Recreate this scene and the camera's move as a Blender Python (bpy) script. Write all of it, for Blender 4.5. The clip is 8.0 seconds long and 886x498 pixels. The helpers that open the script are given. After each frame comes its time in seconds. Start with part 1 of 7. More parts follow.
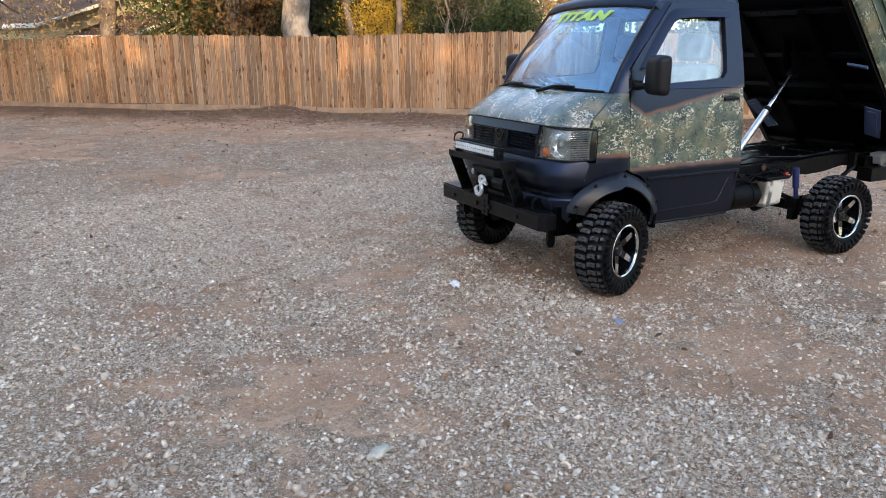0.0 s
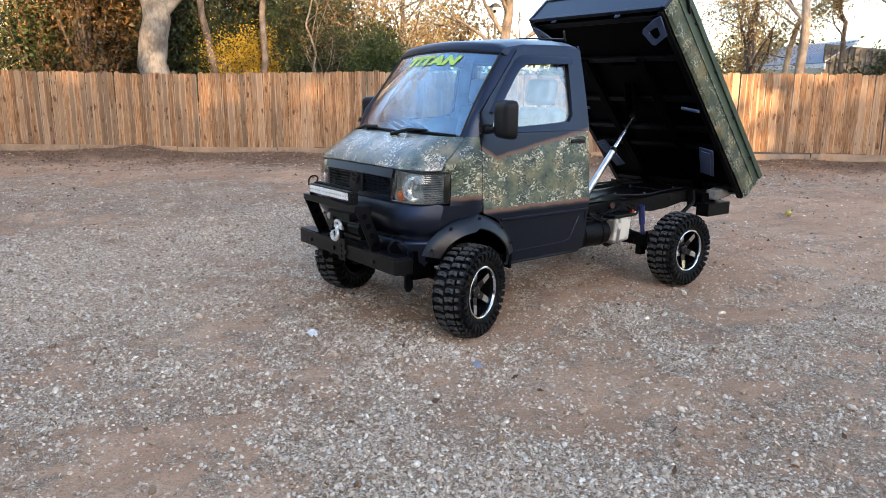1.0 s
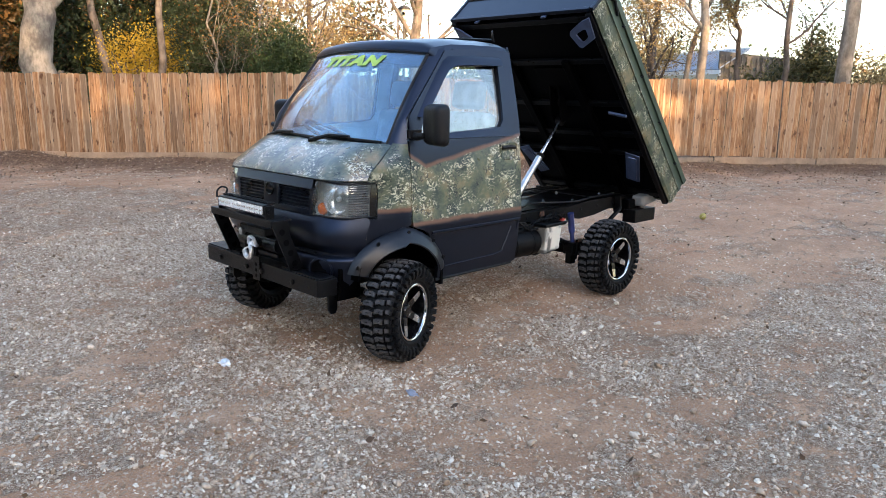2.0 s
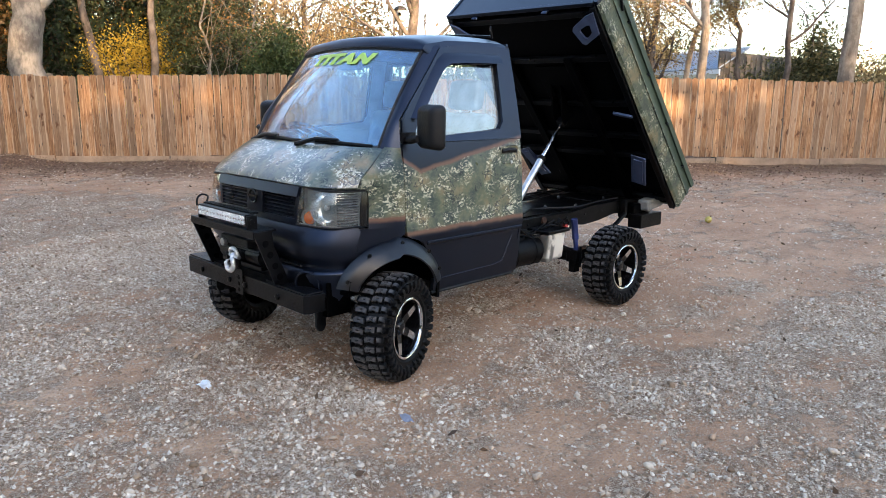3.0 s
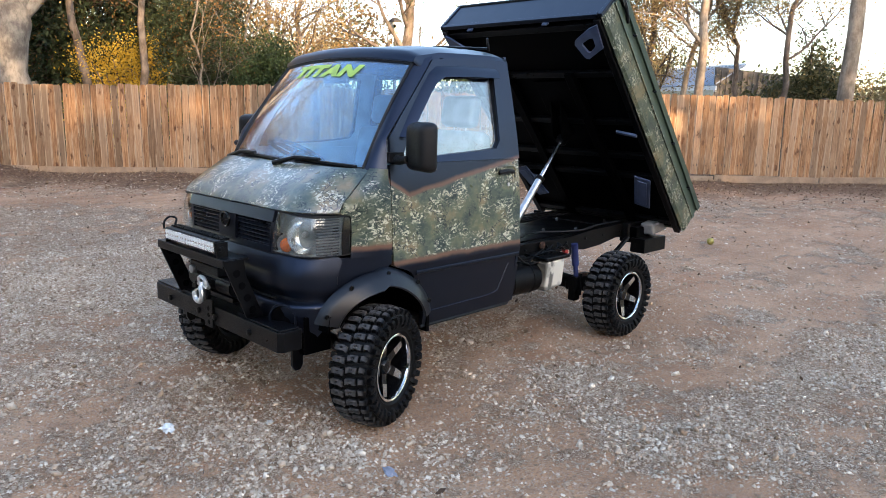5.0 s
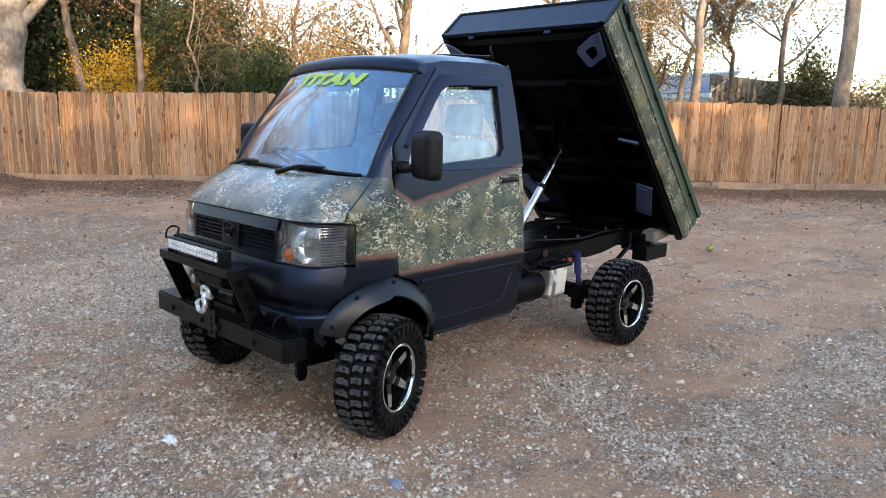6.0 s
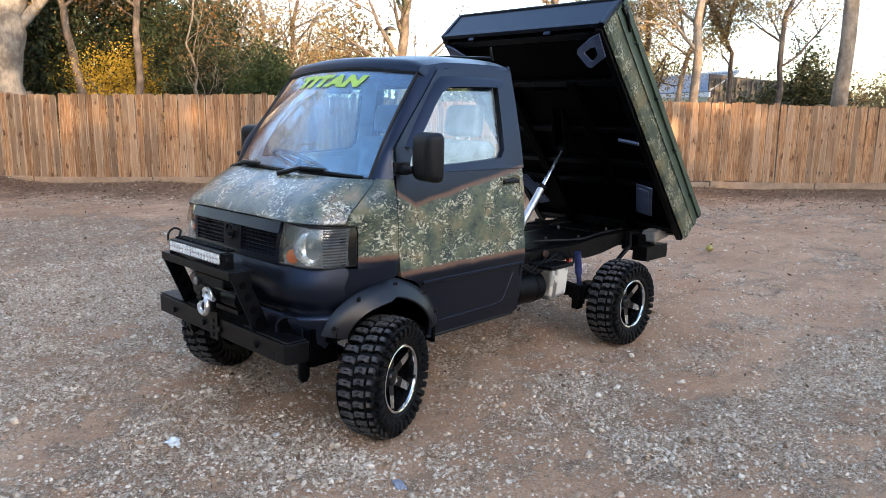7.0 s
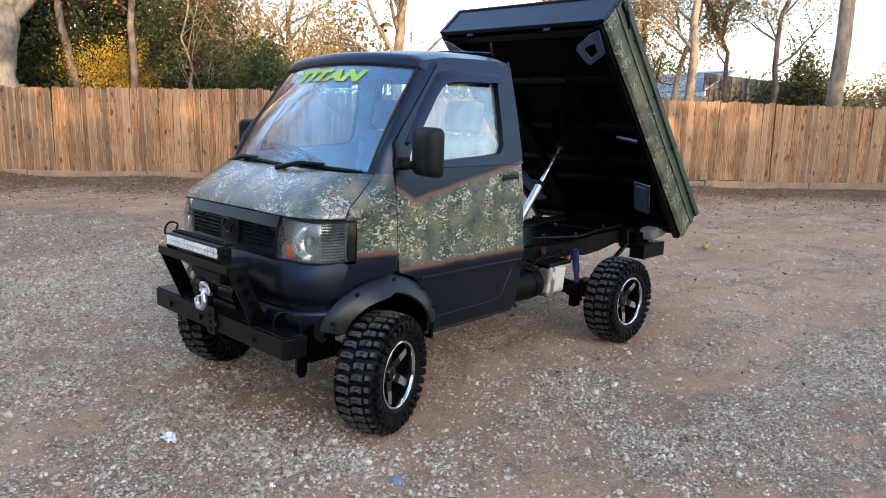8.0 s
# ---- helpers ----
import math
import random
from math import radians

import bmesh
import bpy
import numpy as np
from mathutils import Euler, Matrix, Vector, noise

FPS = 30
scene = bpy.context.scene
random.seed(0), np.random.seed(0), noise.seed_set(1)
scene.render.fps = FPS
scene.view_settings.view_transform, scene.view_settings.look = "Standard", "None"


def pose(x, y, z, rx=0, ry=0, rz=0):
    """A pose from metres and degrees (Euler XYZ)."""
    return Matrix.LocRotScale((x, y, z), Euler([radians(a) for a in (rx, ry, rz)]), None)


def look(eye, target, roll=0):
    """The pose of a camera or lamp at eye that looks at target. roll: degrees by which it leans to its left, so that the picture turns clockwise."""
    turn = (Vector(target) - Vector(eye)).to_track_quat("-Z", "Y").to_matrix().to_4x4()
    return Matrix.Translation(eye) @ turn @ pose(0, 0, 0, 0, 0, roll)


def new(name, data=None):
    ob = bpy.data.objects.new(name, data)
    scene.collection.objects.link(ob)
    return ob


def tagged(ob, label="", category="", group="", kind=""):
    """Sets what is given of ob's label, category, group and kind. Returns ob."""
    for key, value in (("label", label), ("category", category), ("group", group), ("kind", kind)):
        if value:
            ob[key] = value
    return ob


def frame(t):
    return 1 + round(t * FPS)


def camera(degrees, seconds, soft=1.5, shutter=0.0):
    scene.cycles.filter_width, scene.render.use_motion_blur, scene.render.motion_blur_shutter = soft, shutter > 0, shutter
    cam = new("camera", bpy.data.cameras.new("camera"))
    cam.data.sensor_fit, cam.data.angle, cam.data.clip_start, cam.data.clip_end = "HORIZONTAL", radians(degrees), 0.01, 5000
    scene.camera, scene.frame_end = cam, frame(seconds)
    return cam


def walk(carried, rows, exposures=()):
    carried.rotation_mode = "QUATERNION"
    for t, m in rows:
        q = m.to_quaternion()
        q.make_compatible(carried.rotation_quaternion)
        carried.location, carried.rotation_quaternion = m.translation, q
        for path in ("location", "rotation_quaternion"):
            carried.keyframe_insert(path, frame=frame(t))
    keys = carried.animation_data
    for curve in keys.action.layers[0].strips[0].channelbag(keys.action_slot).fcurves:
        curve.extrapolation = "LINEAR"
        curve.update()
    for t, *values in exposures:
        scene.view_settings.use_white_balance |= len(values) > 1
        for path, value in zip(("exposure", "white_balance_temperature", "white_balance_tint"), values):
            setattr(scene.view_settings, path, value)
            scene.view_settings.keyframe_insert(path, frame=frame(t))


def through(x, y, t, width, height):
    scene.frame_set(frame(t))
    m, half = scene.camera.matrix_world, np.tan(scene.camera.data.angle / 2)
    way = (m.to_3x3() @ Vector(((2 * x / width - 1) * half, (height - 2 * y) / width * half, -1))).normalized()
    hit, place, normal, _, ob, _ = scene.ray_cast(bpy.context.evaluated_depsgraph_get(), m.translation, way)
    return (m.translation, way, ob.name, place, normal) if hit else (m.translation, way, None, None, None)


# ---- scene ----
cam = camera(63.0, 8.0, 0.8)
PATH = [
    (0, (3.07, 4.291, 1.543), (2.185, 2.577, 1.014), 0.1),
    (0.5, (2.943, 4.286, 1.565), (1.885, 2.658, 1.083), -0.9),
    (1, (2.896, 4.274, 1.58), (1.716, 2.718, 1.149), 0.6),
    (1.5, (2.822, 4.124, 1.583), (1.535, 2.64, 1.204), 0.1),
    (1.7, (2.784, 4.022, 1.582), (1.445, 2.588, 1.195), 0.9),
    (2.8, (2.61, 3.754, 1.563), (1.217, 2.39, 1.115), 0.8),
    (3, (2.526, 3.701, 1.568), (1.152, 2.308, 1.152), 0.7),
    (3.5, (2.308, 3.625, 1.583), (0.914, 2.224, 1.277), 1.4),
    (4, (2.246, 3.585, 1.585), (0.869, 2.174, 1.251), 1.2),
    (4.5, (2.241, 3.526, 1.587), (0.838, 2.149, 1.217), 2.1),
    (5, (2.255, 3.446, 1.589), (0.864, 2.061, 1.206), 1.4),
    (6.5, (2.278, 3.391, 1.598), (0.872, 2.015, 1.24), 1.3),
    (7, (2.287, 3.391, 1.6), (0.883, 2.014, 1.237), 1.1),
    (7.5, (2.292, 3.375, 1.594), (0.874, 2.012, 1.236), 1.2),
    (8, (2.295, 3.363, 1.589), (0.88, 1.999, 1.219), 1.6),
]
EXPOSURES = [(0, 2.48, 6330, 14), (0.8, 2.54, 6330, 14), (3, 2.52, 6330, 14), (4.5, 2.44, 6300, 14), (5.1, 2.50, 6300, 14), (6.5, 2.46, 6300, 14), (8, 2.46, 6300, 14)]
walk(cam, [(t, look(eye, target, roll)) for t, eye, target, roll in PATH], EXPOSURES)

# ---- world, sun, exposure ----
SUN_AZ = math.atan2(0.93, 0.36)      # direction in which the low sun stands, from +x
SUN_EL = radians(8.5)
world = bpy.data.worlds.new("evening_sky")
scene.world = world
world.use_nodes = True
wn = world.node_tree
sky = wn.nodes.new("ShaderNodeTexSky")
sky.sky_type = "NISHITA"
sky.sun_disc = False
sky.sun_elevation = radians(12)
sky.sun_rotation = math.pi / 2 - SUN_AZ
sky.air_density, sky.dust_density, sky.ozone_density = 1.0, 1.2, 1.0
bg = wn.nodes["Background"]
bg.inputs["Strength"].default_value = 0.15
wn.links.new(sky.outputs[0], bg.inputs["Color"])
sun = new("sun", bpy.data.lights.new("sun", "SUN"))
sun.data.energy, sun.data.angle, sun.data.color = 3.2, radians(0.6), (1.0, 0.68, 0.36)
sun.matrix_world = look((0, 0, 0), (-math.cos(SUN_AZ) * math.cos(SUN_EL), -math.sin(SUN_AZ) * math.cos(SUN_EL), -math.sin(SUN_EL)))
sun.location = (10, 30, 12)

# ---- mesh tools ----
R = np.random.RandomState


class Form:
    """Collects vertices and faces of one mesh."""

    def __init__(self):
        self.v, self.f = [], []

    def add(self, verts, faces, m=None):
        k = len(self.v)
        self.v += [tuple(m @ Vector(p)) if m else tuple(p) for p in verts]
        self.f += [tuple(i + k for i in face) for face in faces]
        return self

    def box(self, centre, size, rot=(0, 0, 0), taper=1.0):
        a, b, c = (s / 2 for s in size)
        vs = [(-a, -b, -c), (a, -b, -c), (a, b, -c), (-a, b, -c)] + [(x * taper, y * taper, c) for x, y in ((-a, -b), (a, -b), (a, b), (-a, b))]
        fs = [(3, 2, 1, 0), (4, 5, 6, 7), (0, 1, 5, 4), (1, 2, 6, 5), (2, 3, 7, 6), (3, 0, 4, 7)]
        return self.add(vs, fs, pose(*centre, *rot))

    def tube(self, path, radii, n=10, caps=True):
        path = [Vector(p) for p in path]
        if not hasattr(radii, "__len__"):
            radii = [radii] * len(path)
        vs, fs, side = [], [], None
        for i, p in enumerate(path):
            d = (path[min(i + 1, len(path) - 1)] - path[max(i - 1, 0)]).normalized()
            if side is None:
                side = d.orthogonal().normalized()
            side = (side - d * side.dot(d)).normalized()
            up = d.cross(side)
            for j in range(n):
                a = 2 * math.pi * j / n
                vs.append(p + radii[i] * (math.cos(a) * side + math.sin(a) * up))
        for i in range(len(path) - 1):
            for j in range(n):
                fs.append((i * n + j, i * n + (j + 1) % n, (i + 1) * n + (j + 1) % n, (i + 1) * n + j))
        if caps:
            fs.append(tuple(range(n))[::-1])
            fs.append(tuple(range(len(vs) - n, len(vs))))
        return self.add(vs, fs)

    def lathe(self, profile, n=32, m=None, closed=False):
        """Turns a profile of (along, radius) about the local y axis."""
        vs, fs, k = [], [], len(profile)
        for j in range(n):
            a = 2 * math.pi * j / n
            vs += [(r * math.cos(a), y, r * math.sin(a)) for y, r in profile]
        for j in range(n):
            for i in range(k if closed else k - 1):
                q = (i + 1) % k
                fs.append((j * k + i, j * k + q, (j + 1) % n * k + q, (j + 1) % n * k + i))
        return self.add(vs, fs, m)

    def prism(self, outline, depth, m=None):
        """An outline in local x, z, thick along local y from 0 to depth."""
        n = len(outline)
        vs = [(x, 0, z) for x, z in outline] + [(x, depth, z) for x, z in outline]
        fs = [tuple(range(n)), tuple(range(n, 2 * n))[::-1]] + [(i, i + n, (i + 1) % n + n, (i + 1) % n) for i in range(n)]
        return self.add(vs, fs, m)

    def sheet(self, rows, thick=0.0, loop=False):
        """A surface through rows of points; thick: depth inwards, against the normals."""
        n, c = len(rows), len(rows[0])
        pts = [Vector(p) for row in rows for p in row]
        fs = []
        for i in range(n - 1):
            for j in range(c if loop else c - 1):
                fs.append((i * c + j, i * c + (j + 1) % c, (i + 1) * c + (j + 1) % c, (i + 1) * c + j))
        if not thick:
            return self.add(pts, fs)
        nor = [Vector() for _ in pts]
        for f in fs:
            q = (pts[f[2]] - pts[f[0]]).cross(pts[f[3]] - pts[f[1]])
            for i in f:
                nor[i] += q
        k = len(pts)
        back = [p - thick * (q.normalized() if q.length > 1e-9 else q) for p, q in zip(pts, nor)]
        edges = {}
        for f in fs:
            for a, b in zip(f, f[1:] + f[:1]):
                edges[(a, b)] = edges.get((a, b), 0) + 1
        rim = [(b, a, a + k, b + k) for a, b in edges if (b, a) not in edges]
        return self.add(pts + back, fs + [tuple(i + k for i in f[::-1]) for f in fs] + rim)

    def mesh(self, name, smooth=35.0):
        me = bpy.data.meshes.new(name)
        me.from_pydata(self.v, [], self.f)
        me.validate()
        bm = bmesh.new()
        bm.from_mesh(me)
        bmesh.ops.recalc_face_normals(bm, faces=bm.faces)
        bm.to_mesh(me)
        bm.free()
        if smooth:
            me.shade_smooth()
            me.set_sharp_from_angle(angle=radians(smooth))
        return me


def part(name, form, material, parent=None, label="", smooth=35.0, bevel=0.0, at=None):
    """One mesh object under a thing or a part."""
    ob = new(name, form.mesh(name, smooth) if isinstance(form, Form) else form)
    if material:
        ob.data.materials.append(material)
    if parent:
        ob.parent = parent
    if at:
        ob.matrix_basis = at
    if label:
        ob["label"] = label
    if bevel:
        b = ob.modifiers.new("bevel", "BEVEL")
        b.width, b.segments, b.limit_method, b.angle_limit = bevel, 2, "ANGLE", radians(40)
        b.harden_normals = True
    return ob


def thing(name, label, category, at=None, group="", kind=""):
    ob = new(name)
    ob.empty_display_size = 0.2
    if at:
        ob.matrix_basis = at
    return tagged(ob, label, category, group, kind)


def fast_mesh(name, verts, faces):
    """A mesh from arrays: vertices (n, 3) and faces (m, 3 or 4)."""
    me = bpy.data.meshes.new(name)
    m, k = faces.shape
    me.vertices.add(len(verts))
    me.vertices.foreach_set("co", np.ascontiguousarray(verts, np.float32).ravel())
    me.loops.add(m * k)
    me.loops.foreach_set("vertex_index", np.ascontiguousarray(faces, np.int32).ravel())
    me.polygons.add(m)
    me.polygons.foreach_set("loop_start", np.arange(0, m * k, k, dtype=np.int32))
    me.update(calc_edges=True)
    return me


_lat = {}


def lattice(x, y, scale, seed):
    """Smooth value noise of 0 to 1 over the plan."""
    if seed not in _lat:
        _lat[seed] = R(seed).rand(256, 256)
    g = _lat[seed]
    u, v = np.asarray(x) / scale + 500, np.asarray(y) / scale + 500
    i, j = np.floor(u).astype(int), np.floor(v).astype(int)
    a, b = u - i, v - j
    a, b = a * a * (3 - 2 * a), b * b * (3 - 2 * b)
    i, j, i2, j2 = i % 256, j % 256, (i + 1) % 256, (j + 1) % 256
    return (g[i, j] * (1 - a) + g[i2, j] * a) * (1 - b) + (g[i, j2] * (1 - a) + g[i2, j2] * a) * b


# ---- materials ----
class Nodes:
    def __init__(self, name):
        self.m = bpy.data.materials.new(name)
        self.m.use_nodes = True
        self.t = self.m.node_tree
        self.p = self.t.nodes["Principled BSDF"]
        self.out = self.t.nodes["Material Output"]
        self.co = self.t.nodes.new("ShaderNodeTexCoord")

    def put(self, socket, value):
        if hasattr(value, "is_output"):
            self.t.links.new(value, socket)
        elif hasattr(value, "__len__") and len(value) == 3 and socket.type == "RGBA":
            socket.default_value = (*value, 1)
        else:
            socket.default_value = value

    def node(self, kind, **sockets):
        n = self.t.nodes.new("ShaderNode" + kind)
        for key, value in sockets.items():
            self.put(n.inputs[int(key[1:])] if key[0] == "i" and key[1:].isdigit() else n.inputs[key.replace("_", " ")], value)
        return n

    def noise(self, scale, detail=4.0, rough=0.55, vec=None, stretch=None, distort=0.0):
        vec = vec or self.co.outputs["Object"]
        if stretch:
            vec = self.node("Mapping", Vector=vec, Scale=stretch).outputs[0]
        return self.node("TexNoise", Vector=vec, Scale=scale, Detail=detail, Roughness=rough, Distortion=distort).outputs["Fac"]

    def math(self, op, a, b=0.0, clamp=False):
        n = self.t.nodes.new("ShaderNodeMath")
        n.operation, n.use_clamp = op, clamp
        self.put(n.inputs[0], a)
        self.put(n.inputs[1], b)
        return n.outputs[0]

    def step(self, value, low, high):
        n = self.node("MapRange", Value=value)
        n.interpolation_type = "SMOOTHSTEP"
        n.inputs["From Min"].default_value, n.inputs["From Max"].default_value = low, high
        return n.outputs[0]

    def mix(self, fac, a, b):
        n = self.t.nodes.new("ShaderNodeMix")
        n.data_type = "RGBA"
        self.put(n.inputs[0], fac)
        self.put(n.inputs[6], a)
        self.put(n.inputs[7], b)
        return n.outputs[2]

    def ramp(self, fac, *stops):
        n = self.node("ValToRGB", Fac=fac)
        while len(n.color_ramp.elements) < len(stops):
            n.color_ramp.elements.new(0.5)
        for e, (at, colour) in zip(n.color_ramp.elements, stops):
            e.position, e.color = at, (*colour, 1)
        return n.outputs[0]

    def bump(self, height, strength=0.3, distance=0.01, normal=None):
        n = self.node("Bump", Height=height, Strength=strength, Distance=distance)
        if normal:
            self.t.links.new(normal, n.inputs["Normal"])
        return n.outputs[0]

    def set(self, **sockets):
        for key, value in sockets.items():
            self.put(self.p.inputs[key.replace("_", " ")], value)
        return self.m


def plain(name, colour, rough=0.5, metal=0.0, var=0.25, scale=9.0, bump=0.08, fine=160.0, dust=0.0, spec=0.5):
    """A surface with coarse and fine variation, light wear in its gloss, and some dust."""
    n = Nodes(name)
    big, small = n.noise(scale, 5), n.noise(fine, 3)
    dark, light = [c * (1 - var) for c in colour], [min(1, c * (1 + var)) for c in colour]
    col = n.mix(n.step(big, 0.3, 0.7), dark, light)
    col = n.mix(n.math("MULTIPLY", n.step(small, 0.45, 0.75), 0.5 * var), col, [min(0.9, 2.2 * c + 0.002) for c in colour])
    if dust:
        col = n.mix(n.math("MULTIPLY", n.step(n.noise(scale * 2.3, 6), 0.5, 0.78), dust), col, (0.33, 0.24, 0.17))
    return n.set(Base_Color=col, Roughness=n.math("ADD", n.math("MULTIPLY", n.math("SUBTRACT", big, 0.5), 0.35), rough, True), Metallic=metal,
                 Specular_IOR_Level=spec, Normal=n.bump(small, bump, 0.003))


def camo_colour(n, vec=None):
    """Olive camouflage with pale flecks and dark twig lines."""
    vec = vec or n.co.outputs["Object"]
    big = n.noise(7.0, 3, vec=vec)
    col = n.ramp(big, (0.34, (0.044, 0.062, 0.044)), (0.47, (0.080, 0.100, 0.062)), (0.57, (0.140, 0.138, 0.078)), (0.68, (0.235, 0.180, 0.095)))
    fleck = n.noise(27.0, 5, 0.66, vec=vec, stretch=(1.0, 1.0, 1.7), distort=1.6)
    zone = n.step(n.noise(6.5, 3, vec=vec), 0.46, 0.56)
    pale = n.mix(n.noise(3.0, 1, vec=vec), (0.78, 0.68, 0.47), (0.52, 0.57, 0.50))
    col = n.mix(n.math("MULTIPLY", n.step(fleck, 0.525, 0.565), n.math("ADD", n.math("MULTIPLY", zone, 0.80), 0.06)), col, pale)
    warp = n.node("TexNoise", Vector=vec, Scale=14.0, Detail=3.0).outputs["Color"]
    bent = n.node("MixRGB", Fac=0.06, Color1=vec, Color2=warp).outputs[0]
    vor = n.node("TexVoronoi", Vector=bent, Scale=38.0)
    vor.feature = "DISTANCE_TO_EDGE"
    twig = n.math("MULTIPLY", n.math("SUBTRACT", 1.0, n.step(vor.outputs["Distance"], 0.03, 0.09)), n.step(n.noise(13.0, 4, 0.7, vec=vec), 0.48, 0.56))
    return n.mix(n.math("MULTIPLY", twig, 0.9), col, (0.014, 0.018, 0.014))


BODY = (0.0030, 0.0036, 0.0056)


def body_paint(name, camo):
    """Satin black paint, with a field of camouflage between two slanting lines that fade in rust brown."""
    n = Nodes(name)
    small = n.noise(420.0, 2)
    base = n.mix(n.step(n.noise(3.0, 5), 0.3, 0.75), BODY, [c * 1.6 for c in BODY])
    base = n.mix(n.math("MULTIPLY", n.step(n.noise(11.0, 6), 0.55, 0.8), 0.012), base, (0.16, 0.13, 0.11))
    if camo:
        xyz = n.node("SeparateXYZ", Vector=n.co.outputs["Object"])
        x, z = xyz.outputs[0], xyz.outputs[2]
        up1 = n.math("ADD", n.math("MULTIPLY", n.math("ADD", x, 0.082), -0.185), 1.189)
        up2 = n.math("ADD", n.math("MULTIPLY", n.math("ADD", x, 0.082), 0.55), 1.189)
        top = n.math("MAXIMUM", up1, up2)
        top = n.math("ADD", top, n.math("MULTIPLY", n.step(x, 0.06, 0.07), 2.0))
        low = n.math("ADD", n.math("MULTIPLY", n.step(x, 0.044, 0.050), 0.094), 0.832)
        wob = n.math("MULTIPLY", n.math("SUBTRACT", n.noise(9.0, 3), 0.5), 0.024)
        d = n.math("ADD", n.math("MINIMUM", n.math("SUBTRACT", top, z), n.math("SUBTRACT", z, low)), wob)
        base = n.mix(n.math("MULTIPLY", n.step(d, -0.014, 0.010), 0.75), base, (0.21, 0.105, 0.056))
        base = n.mix(n.step(d, 0.012, 0.030), base, camo_colour(n))
    # blue specular tint: the sky's sheen is put into the paint's colour
    return n.set(Base_Color=base, Roughness=n.math("ADD", n.math("MULTIPLY", n.noise(8.0, 4), 0.12), 0.24), Specular_IOR_Level=0.56, Specular_Tint=(0.54, 0.66, 1.0, 1.0),
                 Normal=n.bump(small, 0.05, 0.001))


def camo_sheet(name):
    n = Nodes(name)
    xyz = n.node("SeparateXYZ", Vector=n.co.outputs["Object"])
    col = camo_colour(n)
    plaing = n.mix(n.noise(5.0, 4), (0.030, 0.048, 0.034), (0.055, 0.075, 0.05))
    band = n.step(xyz.outputs[2], 0.134, 0.142)
    col = n.mix(0.30, col, (0.020, 0.028, 0.022))
    col = n.mix(band, col, plaing)
    return n.set(Base_Color=col, Roughness=0.42, Specular_IOR_Level=0.3, Normal=n.bump(n.noise(300.0, 2), 0.05, 0.001))


def glass(name, tint=(0.85, 0.93, 0.95), gloss=0.0, shine_up=1.7, haze=None):
    n = Nodes(name)
    clear = n.node("BsdfTransparent", Color=tint)
    shine = n.node("BsdfGlossy", Color=(1, 1, 1), Roughness=0.015)
    slant = n.node("LayerWeight", Blend=0.5).outputs["Facing"]
    fres = n.math("ADD", n.math("MULTIPLY", n.math("POWER", slant, 4.6), 0.95), 0.045)
    fac = n.math("ADD", n.math("MULTIPLY", fres, shine_up), gloss, True)
    body = clear
    if haze:
        cloud = n.node("BsdfDiffuse", Color=haze)
        body = n.node("MixShader", Fac=n.math("ADD", n.math("MULTIPLY", n.noise(16.0, 4), 0.10), 0.01), i1=clear.outputs[0], i2=cloud.outputs[0])
    mixed = n.node("MixShader", Fac=fac, i1=body.outputs[0], i2=shine.outputs[0])
    n.t.links.new(mixed.outputs[0], n.out.inputs["Surface"])
    return n.m


def rubber():
    n = Nodes("tyre_rubber")
    col = n.mix(n.step(n.noise(20.0, 5), 0.35, 0.7), (0.0025, 0.0025, 0.003), (0.006, 0.0058, 0.006))
    col = n.mix(n.math("MULTIPLY", n.step(n.noise(55.0, 5), 0.52, 0.75), 0.03), col, (0.24, 0.18, 0.13))
    at = n.node("SeparateXYZ", Vector=n.co.outputs["Object"])
    far = n.math("SQRT", n.math("ADD", n.math("MULTIPLY", at.outputs[0], at.outputs[0]), n.math("MULTIPLY", at.outputs[2], at.outputs[2])))
    worn = n.math("MULTIPLY", n.step(far, 0.294, 0.301), n.math("ADD", n.math("MULTIPLY", n.noise(40.0, 4), 0.7), 0.15))
    col = n.mix(n.math("MULTIPLY", worn, 0.8), col, (0.16, 0.152, 0.150))
    return n.set(Base_Color=col, Roughness=0.5, Specular_IOR_Level=0.15, Normal=n.bump(n.noise(220.0, 4), 0.25, 0.002))


